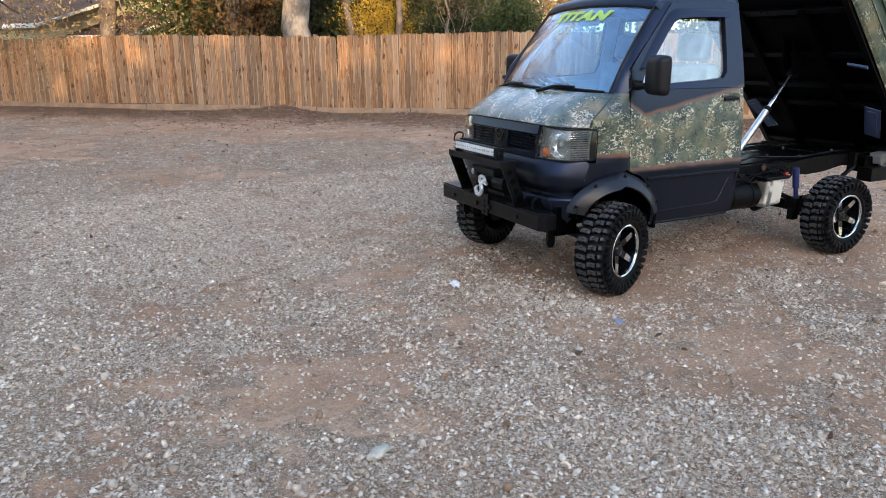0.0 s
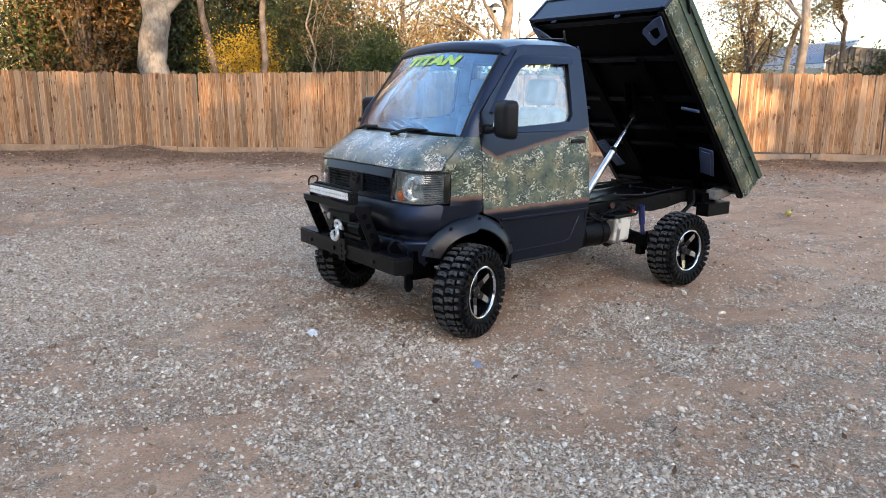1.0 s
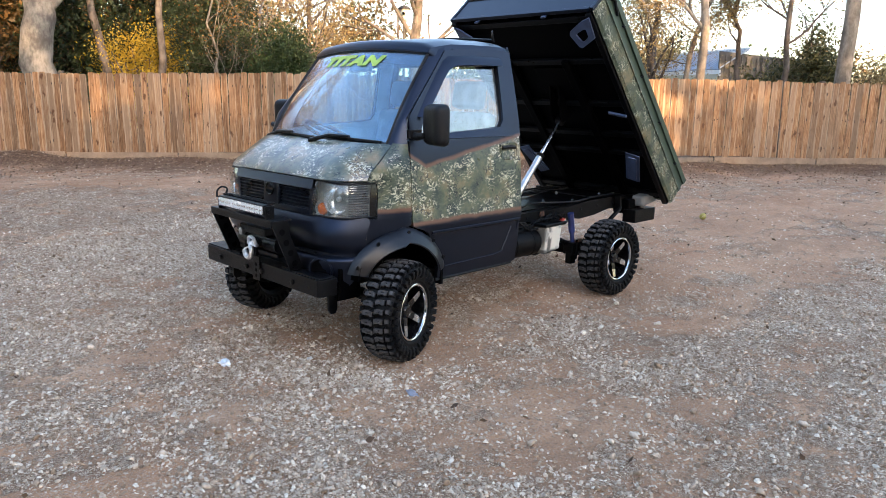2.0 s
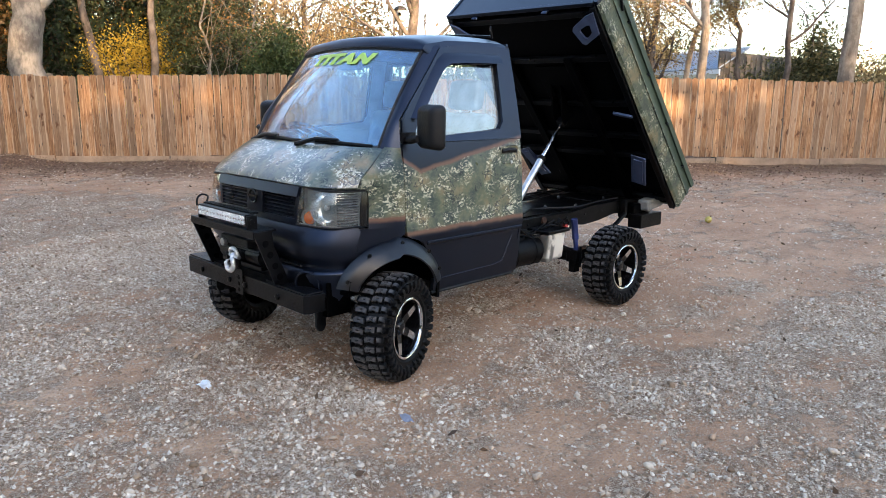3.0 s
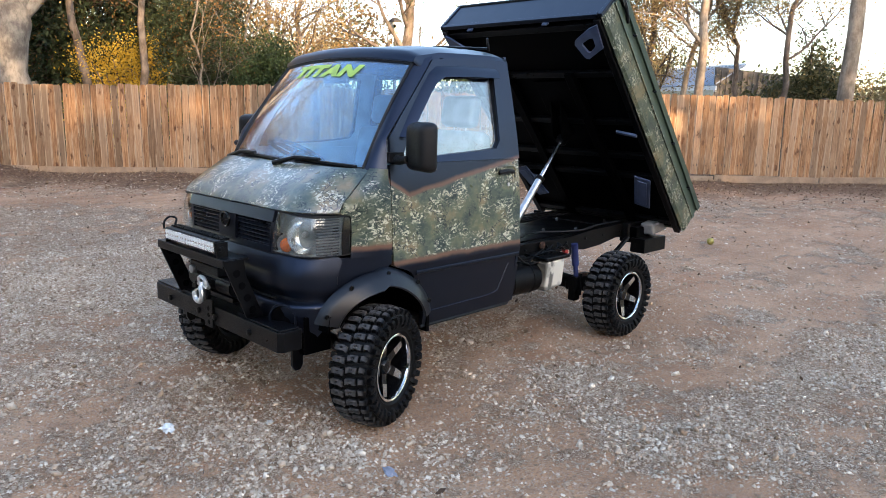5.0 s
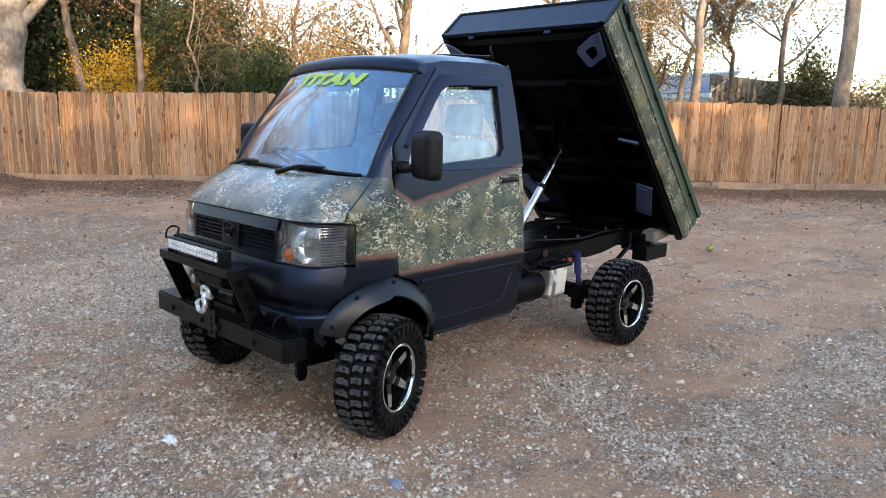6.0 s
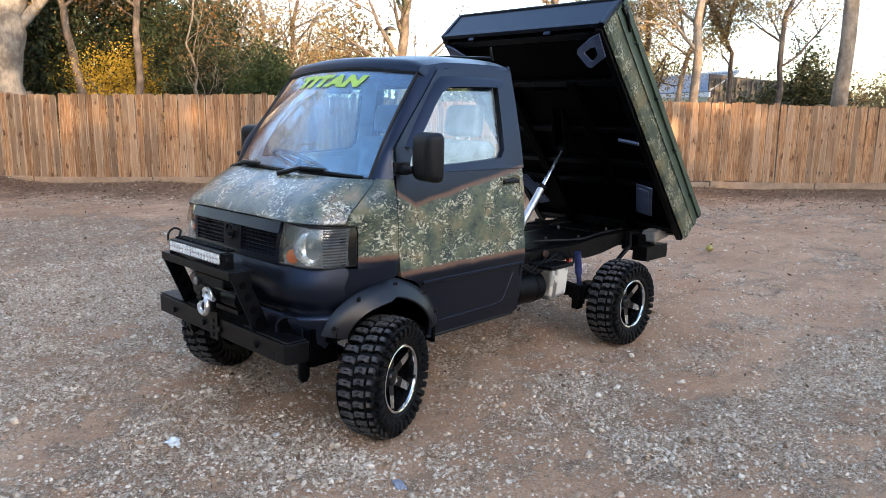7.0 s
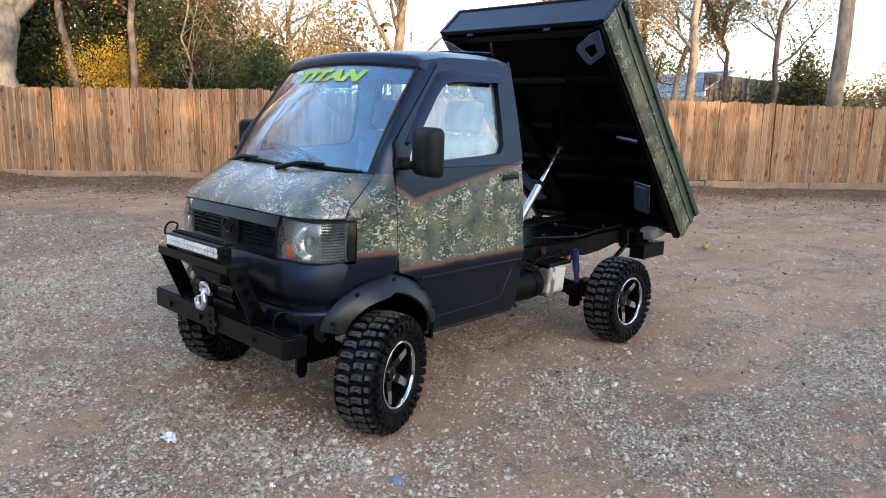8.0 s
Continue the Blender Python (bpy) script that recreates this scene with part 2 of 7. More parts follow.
def dirt_ground():
    """Red-brown packed dirt with pale gravel where the 'gravel' layer is thick."""
    n = Nodes("gravel_and_dirt")
    g = n.node("Attribute")
    g.attribute_name = "gravel"
    vec = n.co.outputs["Object"]
    dirt = n.ramp(n.noise(0.9, 6), (0.3, (0.34, 0.170, 0.085)), (0.5, (0.46, 0.252, 0.135)), (0.7, (0.56, 0.340, 0.200)))
    dirt = n.mix(n.math("MULTIPLY", n.step(n.noise(4.5, 6, 0.7), 0.5, 0.66), 0.55), dirt, (0.27, 0.15, 0.085))
    dirt = n.mix(n.math("MULTIPLY", n.step(n.noise(70.0, 6, 0.72), 0.47, 0.64), 0.75), dirt, (0.19, 0.115, 0.07))
    dirt = n.mix(n.math("MULTIPLY", n.step(n.noise(150.0, 4, 0.7), 0.5, 0.64), 0.7), dirt, (0.56, 0.46, 0.37))
    tracks = n.step(n.noise(1.5, 5, 0.62, stretch=(0.55, 2.4, 1.0), distort=0.6), 0.50, 0.64)
    dirt = n.mix(n.math("MULTIPLY", tracks, 0.40), dirt, (0.235, 0.135, 0.080))
    dirt = n.mix(n.math("MULTIPLY", n.step(n.noise(0.55, 4, 0.6), 0.56, 0.70), 0.5), dirt, (0.40, 0.185, 0.095))
    crumbs = n.step(n.noise(11.0, 6, 0.8), 0.60, 0.68)
    soil = n.node("Attribute")
    soil.attribute_name = "soil"
    litter = n.ramp(n.noise(24.0, 6, 0.75), (0.38, (0.075, 0.042, 0.026)), (0.52, (0.16, 0.09, 0.052)), (0.66, (0.34, 0.22, 0.13)))
    dirt = n.mix(soil.outputs["Fac"], dirt, litter)
    wobble = n.node("TexNoise", Vector=vec, Scale=90.0, Detail=2.0).outputs["Color"]
    bent = n.node("MixRGB", Fac=0.012, Color1=vec, Color2=wobble).outputs[0]
    layers = []
    for scale, seed_at in ((52.0, 0), (105.0, 1), (210.0, 2)):
        v = n.node("TexVoronoi", Vector=bent, Scale=scale, Randomness=1.0)
        shade = n.node("SeparateColor", Color=v.outputs["Color"]).outputs[seed_at]
        stone = n.ramp(shade, (0.0, (0.27, 0.155, 0.088)), (0.25, (0.52, 0.345, 0.222)), (0.6, (0.72, 0.545, 0.395)), (1.0, (0.88, 0.715, 0.555)))
        near = n.step(v.outputs["Distance"], 0.54, 0.42)
        pick = n.math("ADD", n.math("MULTIPLY", n.math("SUBTRACT", n.noise(20.0 - 6.0 * seed_at, 6, 0.72), 0.5), 2.2), n.math("MULTIPLY", n.math("SUBTRACT", n.noise(3.4, 5, 0.68), 0.5), 2.4))
        have = n.step(n.math("ADD", g.outputs["Fac"], pick), 0.44 - 0.08 * seed_at, 0.60 - 0.06 * seed_at)
        layers.append((stone, n.math("MULTIPLY", have, near), have))
    # soil darkened between chips: the small shadows among stones, put into the colour
    col = n.mix(n.math("MULTIPLY", layers[2][2], 0.50), dirt, (0.135, 0.078, 0.046))
    hgt = n.math("MULTIPLY", n.noise(60.0, 6), 0.7)
    for (stone, fac, have), k in zip(layers[::-1], (0.35, 0.7, 1.0)):
        col = n.mix(fac, col, stone)
        hgt = n.math("ADD", hgt, n.math("MULTIPLY", fac, k))
    col = n.mix(n.math("MULTIPLY", crumbs, 0.35), col, (0.15, 0.092, 0.058))
    return n.set(Base_Color=col, Roughness=0.9, Specular_IOR_Level=0.25, Normal=n.bump(hgt, 1.0, 0.018))


def stone_mat(name, tone=1.0):
    n = Nodes(name)
    rnd = n.node("NewGeometry").outputs["Random Per Island"]
    col = n.ramp(rnd, (0.0, (0.200 * tone, 0.124 * tone, 0.072 * tone)), (0.20, (0.380 * tone, 0.262 * tone, 0.169 * tone)), (0.45, (0.540 * tone, 0.410 * tone, 0.293 * tone)),
                 (0.82, (0.700 * tone, 0.565 * tone, 0.427 * tone)), (1.0, (0.900 * tone, 0.782 * tone, 0.630 * tone)))
    col = n.mix(n.math("MULTIPLY", n.step(n.noise(70.0, 4), 0.42, 0.62), 0.35), col, (0.33, 0.205, 0.13))
    return n.set(Base_Color=col, Roughness=0.85, Specular_IOR_Level=0.3, Normal=n.bump(n.noise(160.0, 4), 0.4, 0.004))


def fence_wood(name="weathered_cedar"):
    n = Nodes(name)
    rnd = n.node("ObjectInfo").outputs["Random"]
    shift = n.node("CombineXYZ", X=n.math("MULTIPLY", rnd, 37.0), Y=n.math("MULTIPLY", rnd, 11.0), Z=n.math("MULTIPLY", rnd, 53.0)).outputs[0]
    vec = n.node("VectorMath", i0=n.co.outputs["Object"], i1=shift).outputs[0]
    grain = n.noise(6.0, 6, 0.65, vec=vec, stretch=(9.0, 9.0, 0.5), distort=0.4)
    fine = n.noise(30.0, 4, 0.6, vec=vec, stretch=(9.0, 9.0, 0.25))
    col = n.ramp(grain, (0.34, (0.150, 0.070, 0.032)), (0.5, (0.285, 0.150, 0.072)), (0.66, (0.43, 0.265, 0.145)))
    grey = n.math("MULTIPLY", n.step(n.math("ADD", n.math("MULTIPLY", n.noise(1.3, 4, vec=vec, stretch=(1.0, 1.0, 0.6)), 0.7), n.math("MULTIPLY", rnd, 0.45)), 0.42, 0.85), 0.6)
    col = n.mix(grey, col, (0.31, 0.228, 0.158))
    tone = n.math("ADD", n.math("MULTIPLY", n.math("FRACT", n.math("MULTIPLY", rnd, 7.31)), 0.66), 0.54)
    col = n.node("VectorMath", i0=col, i1=n.node("CombineXYZ", X=tone, Y=tone, Z=tone).outputs[0])
    col.operation = "MULTIPLY"
    col = col.outputs[0]
    # knots lie in rows across neighbouring boards
    near = n.node("VectorMath", i0=n.co.outputs["Object"], i1=n.node("CombineXYZ", X=n.math("MULTIPLY", rnd, 37.0), Y=0.0, Z=n.math("MULTIPLY", rnd, 0.35)).outputs[0]).outputs[0]
    warp = n.node("TexNoise", Vector=near, Scale=14.0, Detail=3.0).outputs["Color"]
    bent = n.node("MixRGB", Fac=0.10, Color1=near, Color2=warp).outputs[0]
    knot = n.node("TexVoronoi", Vector=n.node("Mapping", Vector=bent, Scale=(7.0, 2.0, 2.8)).outputs[0], Scale=1.0)
    col = n.mix(n.math("MULTIPLY", n.math("SUBTRACT", 1.0, n.step(knot.outputs["Distance"], 0.12, 0.25)), 0.9), col, (0.085, 0.036, 0.015))
    # pale board edges: the highlight of cupped boards, painted into the colour
    edge = n.step(n.math("ABSOLUTE", n.node("SeparateXYZ", Vector=n.co.outputs["Object"]).outputs[0]), 0.036, 0.062)
    col = n.mix(n.math("MULTIPLY", edge, n.math("MULTIPLY", n.step(n.noise(2.2, 3, vec=vec), 0.40, 0.60), 0.55)), col, (0.50, 0.375, 0.262))
    hgt = n.math("ADD", grain, n.math("MULTIPLY", fine, 0.6))
    return n.set(Base_Color=col, Roughness=0.82, Specular_IOR_Level=0.25, Normal=n.bump(hgt, 0.35, 0.004))


def bark(name, a, b):
    n = Nodes(name)
    patch = n.noise(4.2, 6, 0.65, vec=n.co.outputs["Object"], stretch=(1, 1, 0.6))
    ridge = n.noise(14.0, 6, 0.7, stretch=(1, 1, 0.25))
    col = n.mix(n.step(patch, 0.34, 0.66), a, b)
    col = n.mix(n.math("MULTIPLY", n.step(ridge, 0.52, 0.72), 0.55), col, [c * 0.45 for c in a])
    return n.set(Base_Color=col, Roughness=0.9, Specular_IOR_Level=0.2, Normal=n.bump(ridge, 0.6, 0.03))


def leaf(name, a, b, c, through=0.35):
    n = Nodes(name)
    rnd = n.node("NewGeometry").outputs["Random Per Island"]
    col = n.ramp(rnd, (0.0, a), (0.5, b), (1.0, c))
    col = n.mix(n.math("MULTIPLY", n.noise(1.4, 3), 0.35), col, [v * 0.6 for v in a])
    n.set(Base_Color=col, Roughness=0.55, Specular_IOR_Level=0.35)
    tr = n.node("BsdfTranslucent", Color=col)
    mixed = n.node("MixShader", Fac=through, i1=n.p.outputs[0], i2=tr.outputs[0])
    n.t.links.new(mixed.outputs[0], n.out.inputs["Surface"])
    return n.m


M_PAINT = body_paint("satin_black_paint", False)
M_CAMO_BODY = body_paint("camouflage_door_paint", True)
M_HOOD = body_paint("camouflage_hood_paint", True)
M_HOOD.node_tree.nodes["Principled BSDF"].inputs["Coat Weight"].default_value = 0.85
M_HOOD.node_tree.nodes["Principled BSDF"].inputs["Coat IOR"].default_value = 1.55
M_HOOD.node_tree.nodes["Principled BSDF"].inputs["Coat Roughness"].default_value = 0.25
M_BED_CAMO = camo_sheet("camouflage_bed_side")
M_BLACK = plain("black_powder_coat", (0.0022, 0.0023, 0.0030), 0.33, 0.0, 0.4, 12, 0.2, 500, dust=0.008, spec=0.22)
M_FRAME = plain("dirty_black_frame", (0.0024, 0.0022, 0.0024), 0.46, 0.0, 0.5, 8, 0.3, 240, dust=0.018, spec=0.13)
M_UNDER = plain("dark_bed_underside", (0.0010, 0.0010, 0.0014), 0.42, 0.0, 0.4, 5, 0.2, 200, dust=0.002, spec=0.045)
M_PLASTIC = plain("black_textured_plastic", (0.004, 0.004, 0.005), 0.48, 0.0, 0.3, 8, 0.25, 700, dust=0.012, spec=0.30)
M_FLARE = plain("satin_flare_plastic", (0.0045, 0.0058, 0.0098), 0.34, 0.0, 0.25, 6, 0.1, 600, dust=0.006, spec=0.42)
M_SLAT = plain("satin_grille_slat", (0.010, 0.012, 0.017), 0.30, 0.0, 0.2, 9, 0.05, 400, spec=0.8)
M_RUBBER = rubber()
M_SEAL = plain("black_rubber_seal", (0.004, 0.004, 0.0045), 0.5, 0.0, 0.3, 14, 0.2, 300, dust=0.01, spec=0.2)
M_CHROME = plain("machined_metal", (0.72, 0.73, 0.75), 0.16, 1.0, 0.1, 20, 0.05, 300)
M_GLOSSBLACK = plain("gloss_black_rim", (0.003, 0.003, 0.0035), 0.22, 0.0, 0.2, 14, 0.03, 300)
M_STEEL = plain("bare_steel", (0.55, 0.55, 0.56), 0.35, 1.0, 0.2, 18, 0.15, 260)
M_ZINC = plain("grey_hook_metal", (0.72, 0.73, 0.75), 0.38, 0.9, 0.2, 30, 0.2, 300)
M_RUST = plain("rusty_metal", (0.07, 0.032, 0.018), 0.8, 0.2, 0.5, 18, 0.5, 200)
M_BLUE = plain("blue_shock_paint", (0.025, 0.035, 0.12), 0.4, 0.0, 0.3, 12, 0.1, 300)
M_GREYBLUE = plain("blue_grey_bracket_paint", (0.055, 0.078, 0.145), 0.45, 0.0, 0.2, 10, 0.1, 300)
M_INNER = plain("grey_cab_lining", (0.66, 0.71, 0.75), 0.8, 0.0, 0.15, 6, 0.2, 400)
M_SEAT = plain("grey_seat_cloth", (0.40, 0.45, 0.49), 0.9, 0.0, 0.2, 9, 0.4, 500)
M_DASH = plain("dark_dash_plastic", (0.13, 0.15, 0.17), 0.6, 0.0, 0.2, 9, 0.3, 500)
M_WHITE = plain("soiled_white_plastic", (0.62, 0.58, 0.50), 0.5, 0.0, 0.15, 6, 0.1, 300)
M_AMBER = plain("amber_lens", (0.75, 0.15, 0.02), 0.15, 0.0, 0.2, 20, 0.1, 200)
M_MIRRORISH = plain("lamp_reflector", (0.90, 0.91, 0.92), 0.24, 1.0, 0.05, 10, 0.05, 100)
M_LAMPGREY = plain("grey_lamp_bowl", (0.22, 0.235, 0.235), 0.4, 0.3, 0.2, 10, 0.1, 200)
# the screen's blue haze is a painted veil of sky light over the glass
M_SCREEN = glass("windscreen_glass", (0.66, 0.87, 1.0), 0.02, 1.9, (0.28, 0.52, 0.92))
M_GLASS = glass("side_glass", (0.94, 0.97, 0.98), 0.06, 1.2)
M_LENS = glass("lamp_lens", (0.95, 0.96, 0.95), 0.015, 1.0, (0.34, 0.35, 0.33))
M_GREEN = plain("lime_decal", (0.42, 0.62, 0.10), 0.45, 0.0, 0.08, 20, 0.02, 200)
M_STONE = stone_mat("gravel_stone")
M_BALL = plain("faded_yellow_felt", (0.40, 0.33, 0.09), 0.9, 0.0, 0.2, 30, 0.5, 300)
M_WOOD = fence_wood()
M_GROUND = dirt_ground()
M_BARK_PALE = bark("pale_grey_bark", (0.10, 0.086, 0.074), (0.255, 0.228, 0.195))
# lighter tan bark with the low sun on the right-hand trunks painted in
M_BARK_SUNLIT_TAN = bark("sunlit_tan_bark", (0.17, 0.132, 0.100), (0.36, 0.292, 0.225))
M_BARK_DARK = bark("brown_bark", (0.075, 0.060, 0.050), (0.18, 0.148, 0.125))
M_LEAF_DARK = leaf("evergreen_leaf", (0.018, 0.030, 0.014), (0.035, 0.055, 0.022), (0.07, 0.085, 0.035), 0.25)
M_LEAF_GREEN = leaf("green_leaf", (0.026, 0.048, 0.016), (0.050, 0.080, 0.026), (0.10, 0.125, 0.045))
M_LEAF_BROWN = leaf("autumn_brown_leaf", (0.16, 0.11, 0.05), (0.34, 0.235, 0.10), (0.48, 0.335, 0.14), 0.45)
M_LEAF_RUST = leaf("rust_leaf", (0.05, 0.04, 0.02), (0.13, 0.08, 0.03), (0.30, 0.16, 0.05), 0.4)
M_LEAF_OLIVE = leaf("olive_leaf", (0.05, 0.06, 0.025), (0.11, 0.11, 0.045), (0.24, 0.19, 0.08), 0.35)
M_LEAF_LITTER = leaf("dry_fallen_leaf", (0.10, 0.058, 0.034), (0.22, 0.135, 0.08), (0.38, 0.26, 0.16), 0.15)
M_LEAF_YELLOW = leaf("yellow_leaf", (0.45, 0.30, 0.03), (0.62, 0.44, 0.05), (0.70, 0.52, 0.10), 0.5)
M_SIDING = plain("pale_siding", (0.50, 0.46, 0.33), 0.7, 0.0, 0.12, 3, 0.1, 80)
M_SHINGLE = plain("brown_shingle_roof", (0.135, 0.080, 0.055), 0.95, 0.0, 0.3, 4, 0.6, 60, spec=0.1)
M_GREYROOF = plain("grey_shingle_roof", (0.28, 0.255, 0.25), 0.9, 0.0, 0.2, 4, 0.5, 60)
M_METALROOF = plain("blue_grey_metal_roof", (0.26, 0.31, 0.37), 0.5, 0.2, 0.15, 3, 0.1, 60)
M_TRIM = plain("white_trim", (0.78, 0.77, 0.74), 0.6, 0.0, 0.06, 4, 0.1, 80)
M_OLDWOOD = plain("grey_weathered_boards", (0.075, 0.065, 0.055), 0.85, 0.0, 0.35, 3, 0.5, 40)

# ---- ground ----
FENCE_P, FENCE_D = np.array((-14.29, -2.70)), np.array((0.749, -0.6626))
FENCE_N = np.array((0.6626, 0.749))          # towards the yard


def yard(x, y):
    """Metres in front of the fence."""
    return (x - FENCE_P[0]) * FENCE_N[0] + (y - FENCE_P[1]) * FENCE_N[1]


def smooth(v, a, b):
    t = np.clip((v - a) / (b - a), 0, 1)
    return t * t * (3 - 2 * t)


# (x, y, half length, half width, turn, thickness of gravel): bare strips and heaped patches seen in the yard
PATCHES = [
    (-2.9, 0.5, 1.3, 0.7, 0, -0.45), (-4.0, 0.2, 1.5, 0.6, 15, -0.4),
    (-3.0, 1.9, 3.2, 1.5, 0, -0.22), (-6.0, 0.5, 3.0, 1.5, 20, -0.25), (-4.5, -0.9, 1.2, 0.4, 15, -0.5),
    (-1.2, 0.3, 1.9, 0.85, 0, -0.45), (-2.5, 1.05, 1.2, 0.5, 10, -0.7), (-1.9, 1.6, 0.6, 0.25, -20, -0.6), (-0.25, 1.9, 0.6, 0.22, 25, -0.6), (-1.9, 2.35, 0.6, 0.2, -10, -0.5),
    (-2.65, 1.65, 0.8, 0.22, 10, -0.55), (-4.9, 1.4, 1.6, 0.5, 10, -0.6), (-7.7, -0.2, 2.5, 0.8, 20, -0.5), (1.05, -0.5, 0.6, 0.3, 20, -0.45), (0.55, -1.7, 0.9, 0.25, 40, -0.35),
    (0.28, 0.02, 0.4, 0.3, 0, -0.35), (1.0, -5.0, 2.5, 0.5, -35, -0.5), (3.3, -7.9, 1.8, 0.6, -41, -0.5), (-1.5, -8.5, 4.0, 0.6, -41, -0.5), (2.5, 0.0, 0.5, 0.3, 10, -0.4), (2.15, 1.2, 0.5, 0.3, 0, -0.4), (0.17, 1.75, 0.7, 0.22, 20, -0.5),
    (-0.94, 1.85, 0.5, 0.28, -30, 0.6), (-1.5, 2.1, 0.45, 0.25, -20, 0.6), (-1.33, 1.17, 0.7, 0.22, 10, 0.5), (-3.17, 2.17, 0.8, 0.35, 10, 0.6), (-0.48, 1.75, 0.3, 0.2, 0, 0.4), (-3.16, 1.28, 0.5, 0.2, 10, 0.3),
    (0.88, -1.26, 0.9, 0.4, 40, 0.3), (-0.13, -4.3, 2.5, 1.0, -40, 0.3), (0.64, 0.36, 0.5, 0.3, 30, 0.4), (-6.8, 0.96, 0.9, 0.3, 15, 0.5), (-1.5, 0.2, 0.5, 0.12, 10, 0.6), (2.67, -1.65, 1.5, 0.8, 60, 0.4), (2.3, 0.5, 0.5, 0.3, 0, 0.35), (0.8, 2.36, 0.6, 0.4, 20, 0.4),
]


def gravel(x, y):
    g = 0.52 + 0.42 * (lattice(x, y, 1.1, 3) - 0.5) + 0.45 * (lattice(x, y, 0.30, 4) - 0.5) + 0.30 * (lattice(x, y, 3.1, 5) - 0.5)
    for px, py, a, b, turn, k in PATCHES:
        c, s = math.cos(radians(turn)), math.sin(radians(turn))
        u, v = (x - px) * c + (y - py) * s, -(x - px) * s + (y - py) * c
        g = g + 0.62 * k * np.exp(-((u / a) ** 2 + (v / b) ** 2) * 1.2)
    g = g - 0.16 * smooth(np.hypot(x - 0.4, y - 1.0), 4.5, 9.0) - 0.20 * np.exp(-(((x - 2.0) / 1.3) ** 2 + ((y - 1.0) / 1.6) ** 2))
    g = g * smooth(yard(x, y) + 0.8 * (lattice(x, y, 0.4, 18) - 0.5), 1.6, 3.6)
    return np.clip(g, 0, 1)


def height(x, y):
    q = yard(x, y)
    s = (x - FENCE_P[0]) * FENCE_D[0] + (y - FENCE_P[1]) * FENCE_D[1]
    h = (0.065 + 0.05 * np.clip(1 - s / 13.0, -0.5, 1)) * (1 - smooth(q, 0.6, 10.0))
    heap = 0.17 * np.exp(-((s - 16.8) / 1.1) ** 2) + 0.09 * np.exp(-((s - 1.7) / 0.5) ** 2) + 0.07 * np.exp(-((s - 5.6) / 1.0) ** 2) + 0.05 * np.exp(-((s - 13.2) / 0.8) ** 2)
    h = h + (heap * (0.6 + 0.8 * lattice(x, y, 0.35, 6)) + 0.05 * lattice(x, y, 0.6, 16)) * np.exp(-((q - 0.35) / 0.6) ** 2)
    near = np.exp(-((x / 5) ** 2 + (y / 5) ** 2))
    h = h + (0.05 - 0.035 * near) * (lattice(x, y, 1.4, 7) - 0.5) + 0.016 * (lattice(x, y, 0.28, 8) - 0.5)
    return h


def axis(lo, hi, fine):
    mid = list(np.arange(lo, hi, fine))
    step, a, b = fine, lo, mid[-1]
    left, right = [], []
    while a > -900:
        step *= 1.13
        a -= step
        b += step
        left.append(a)
        right.append(b)
    return np.array(left[::-1] + mid + right)


gx, gy = axis(-7.0, 4.0, 0.055), axis(-6.0, 3.6, 0.055)
X, Y = np.meshgrid(gx, gy, indexing="ij")
Z = height(X, Y)
idx = np.arange(X.size).reshape(X.shape)
quads = np.stack([idx[:-1, :-1], idx[1:, :-1], idx[1:, 1:], idx[:-1, 1:]], -1).reshape(-1, 4)
ground_mesh = fast_mesh("ground", np.stack([X, Y, Z], -1).reshape(-1, 3), quads)
layer = ground_mesh.attributes.new("gravel", "FLOAT", "POINT")
layer.data.foreach_set("value", gravel(X, Y).astype(np.float32).ravel())
layer = ground_mesh.attributes.new("soil", "FLOAT", "POINT")
layer.data.foreach_set("value", (1 - smooth(yard(X, Y) + 1.8 * (lattice(X, Y, 0.5, 13) - 0.5), 1.3, 3.3)).astype(np.float32).ravel())
ground_mesh.shade_smooth()
ground_mesh.materials.append(M_GROUND)
tagged(new("ground", ground_mesh), "packed red-brown dirt yard with scattered grey gravel", "ground", kind="structure")


FIVE = [(math.cos(2 * math.pi * k / 5), math.sin(2 * math.pi * k / 5), -0.35) for k in range(5)]
STONES = {
    # a split wedge, a flat-topped lump, a rounded cobble
    "wedge": ([(1, 0.7, -0.4), (-1, 0.7, -0.4), (-1, -0.7, -0.4), (1, -0.7, -0.4), (0.55, 0.15, 0.6), (-0.5, -0.15, 0.6)],
              [(0, 1, 5), (0, 5, 4), (2, 3, 4), (2, 4, 5), (3, 0, 4), (1, 2, 5)]),
    "lump": (FIVE + [(0.62 * math.cos(a), 0.62 * math.sin(a), 0.55) for a in (0.63, 2.72, 4.82)],
             [(0, 1, 5), (1, 6, 5), (1, 2, 6), (2, 3, 6), (3, 7, 6), (3, 4, 7), (4, 0, 7), (0, 5, 7), (5, 6, 7)]),
}
GOLD = (1 + 5 ** 0.5) / 2
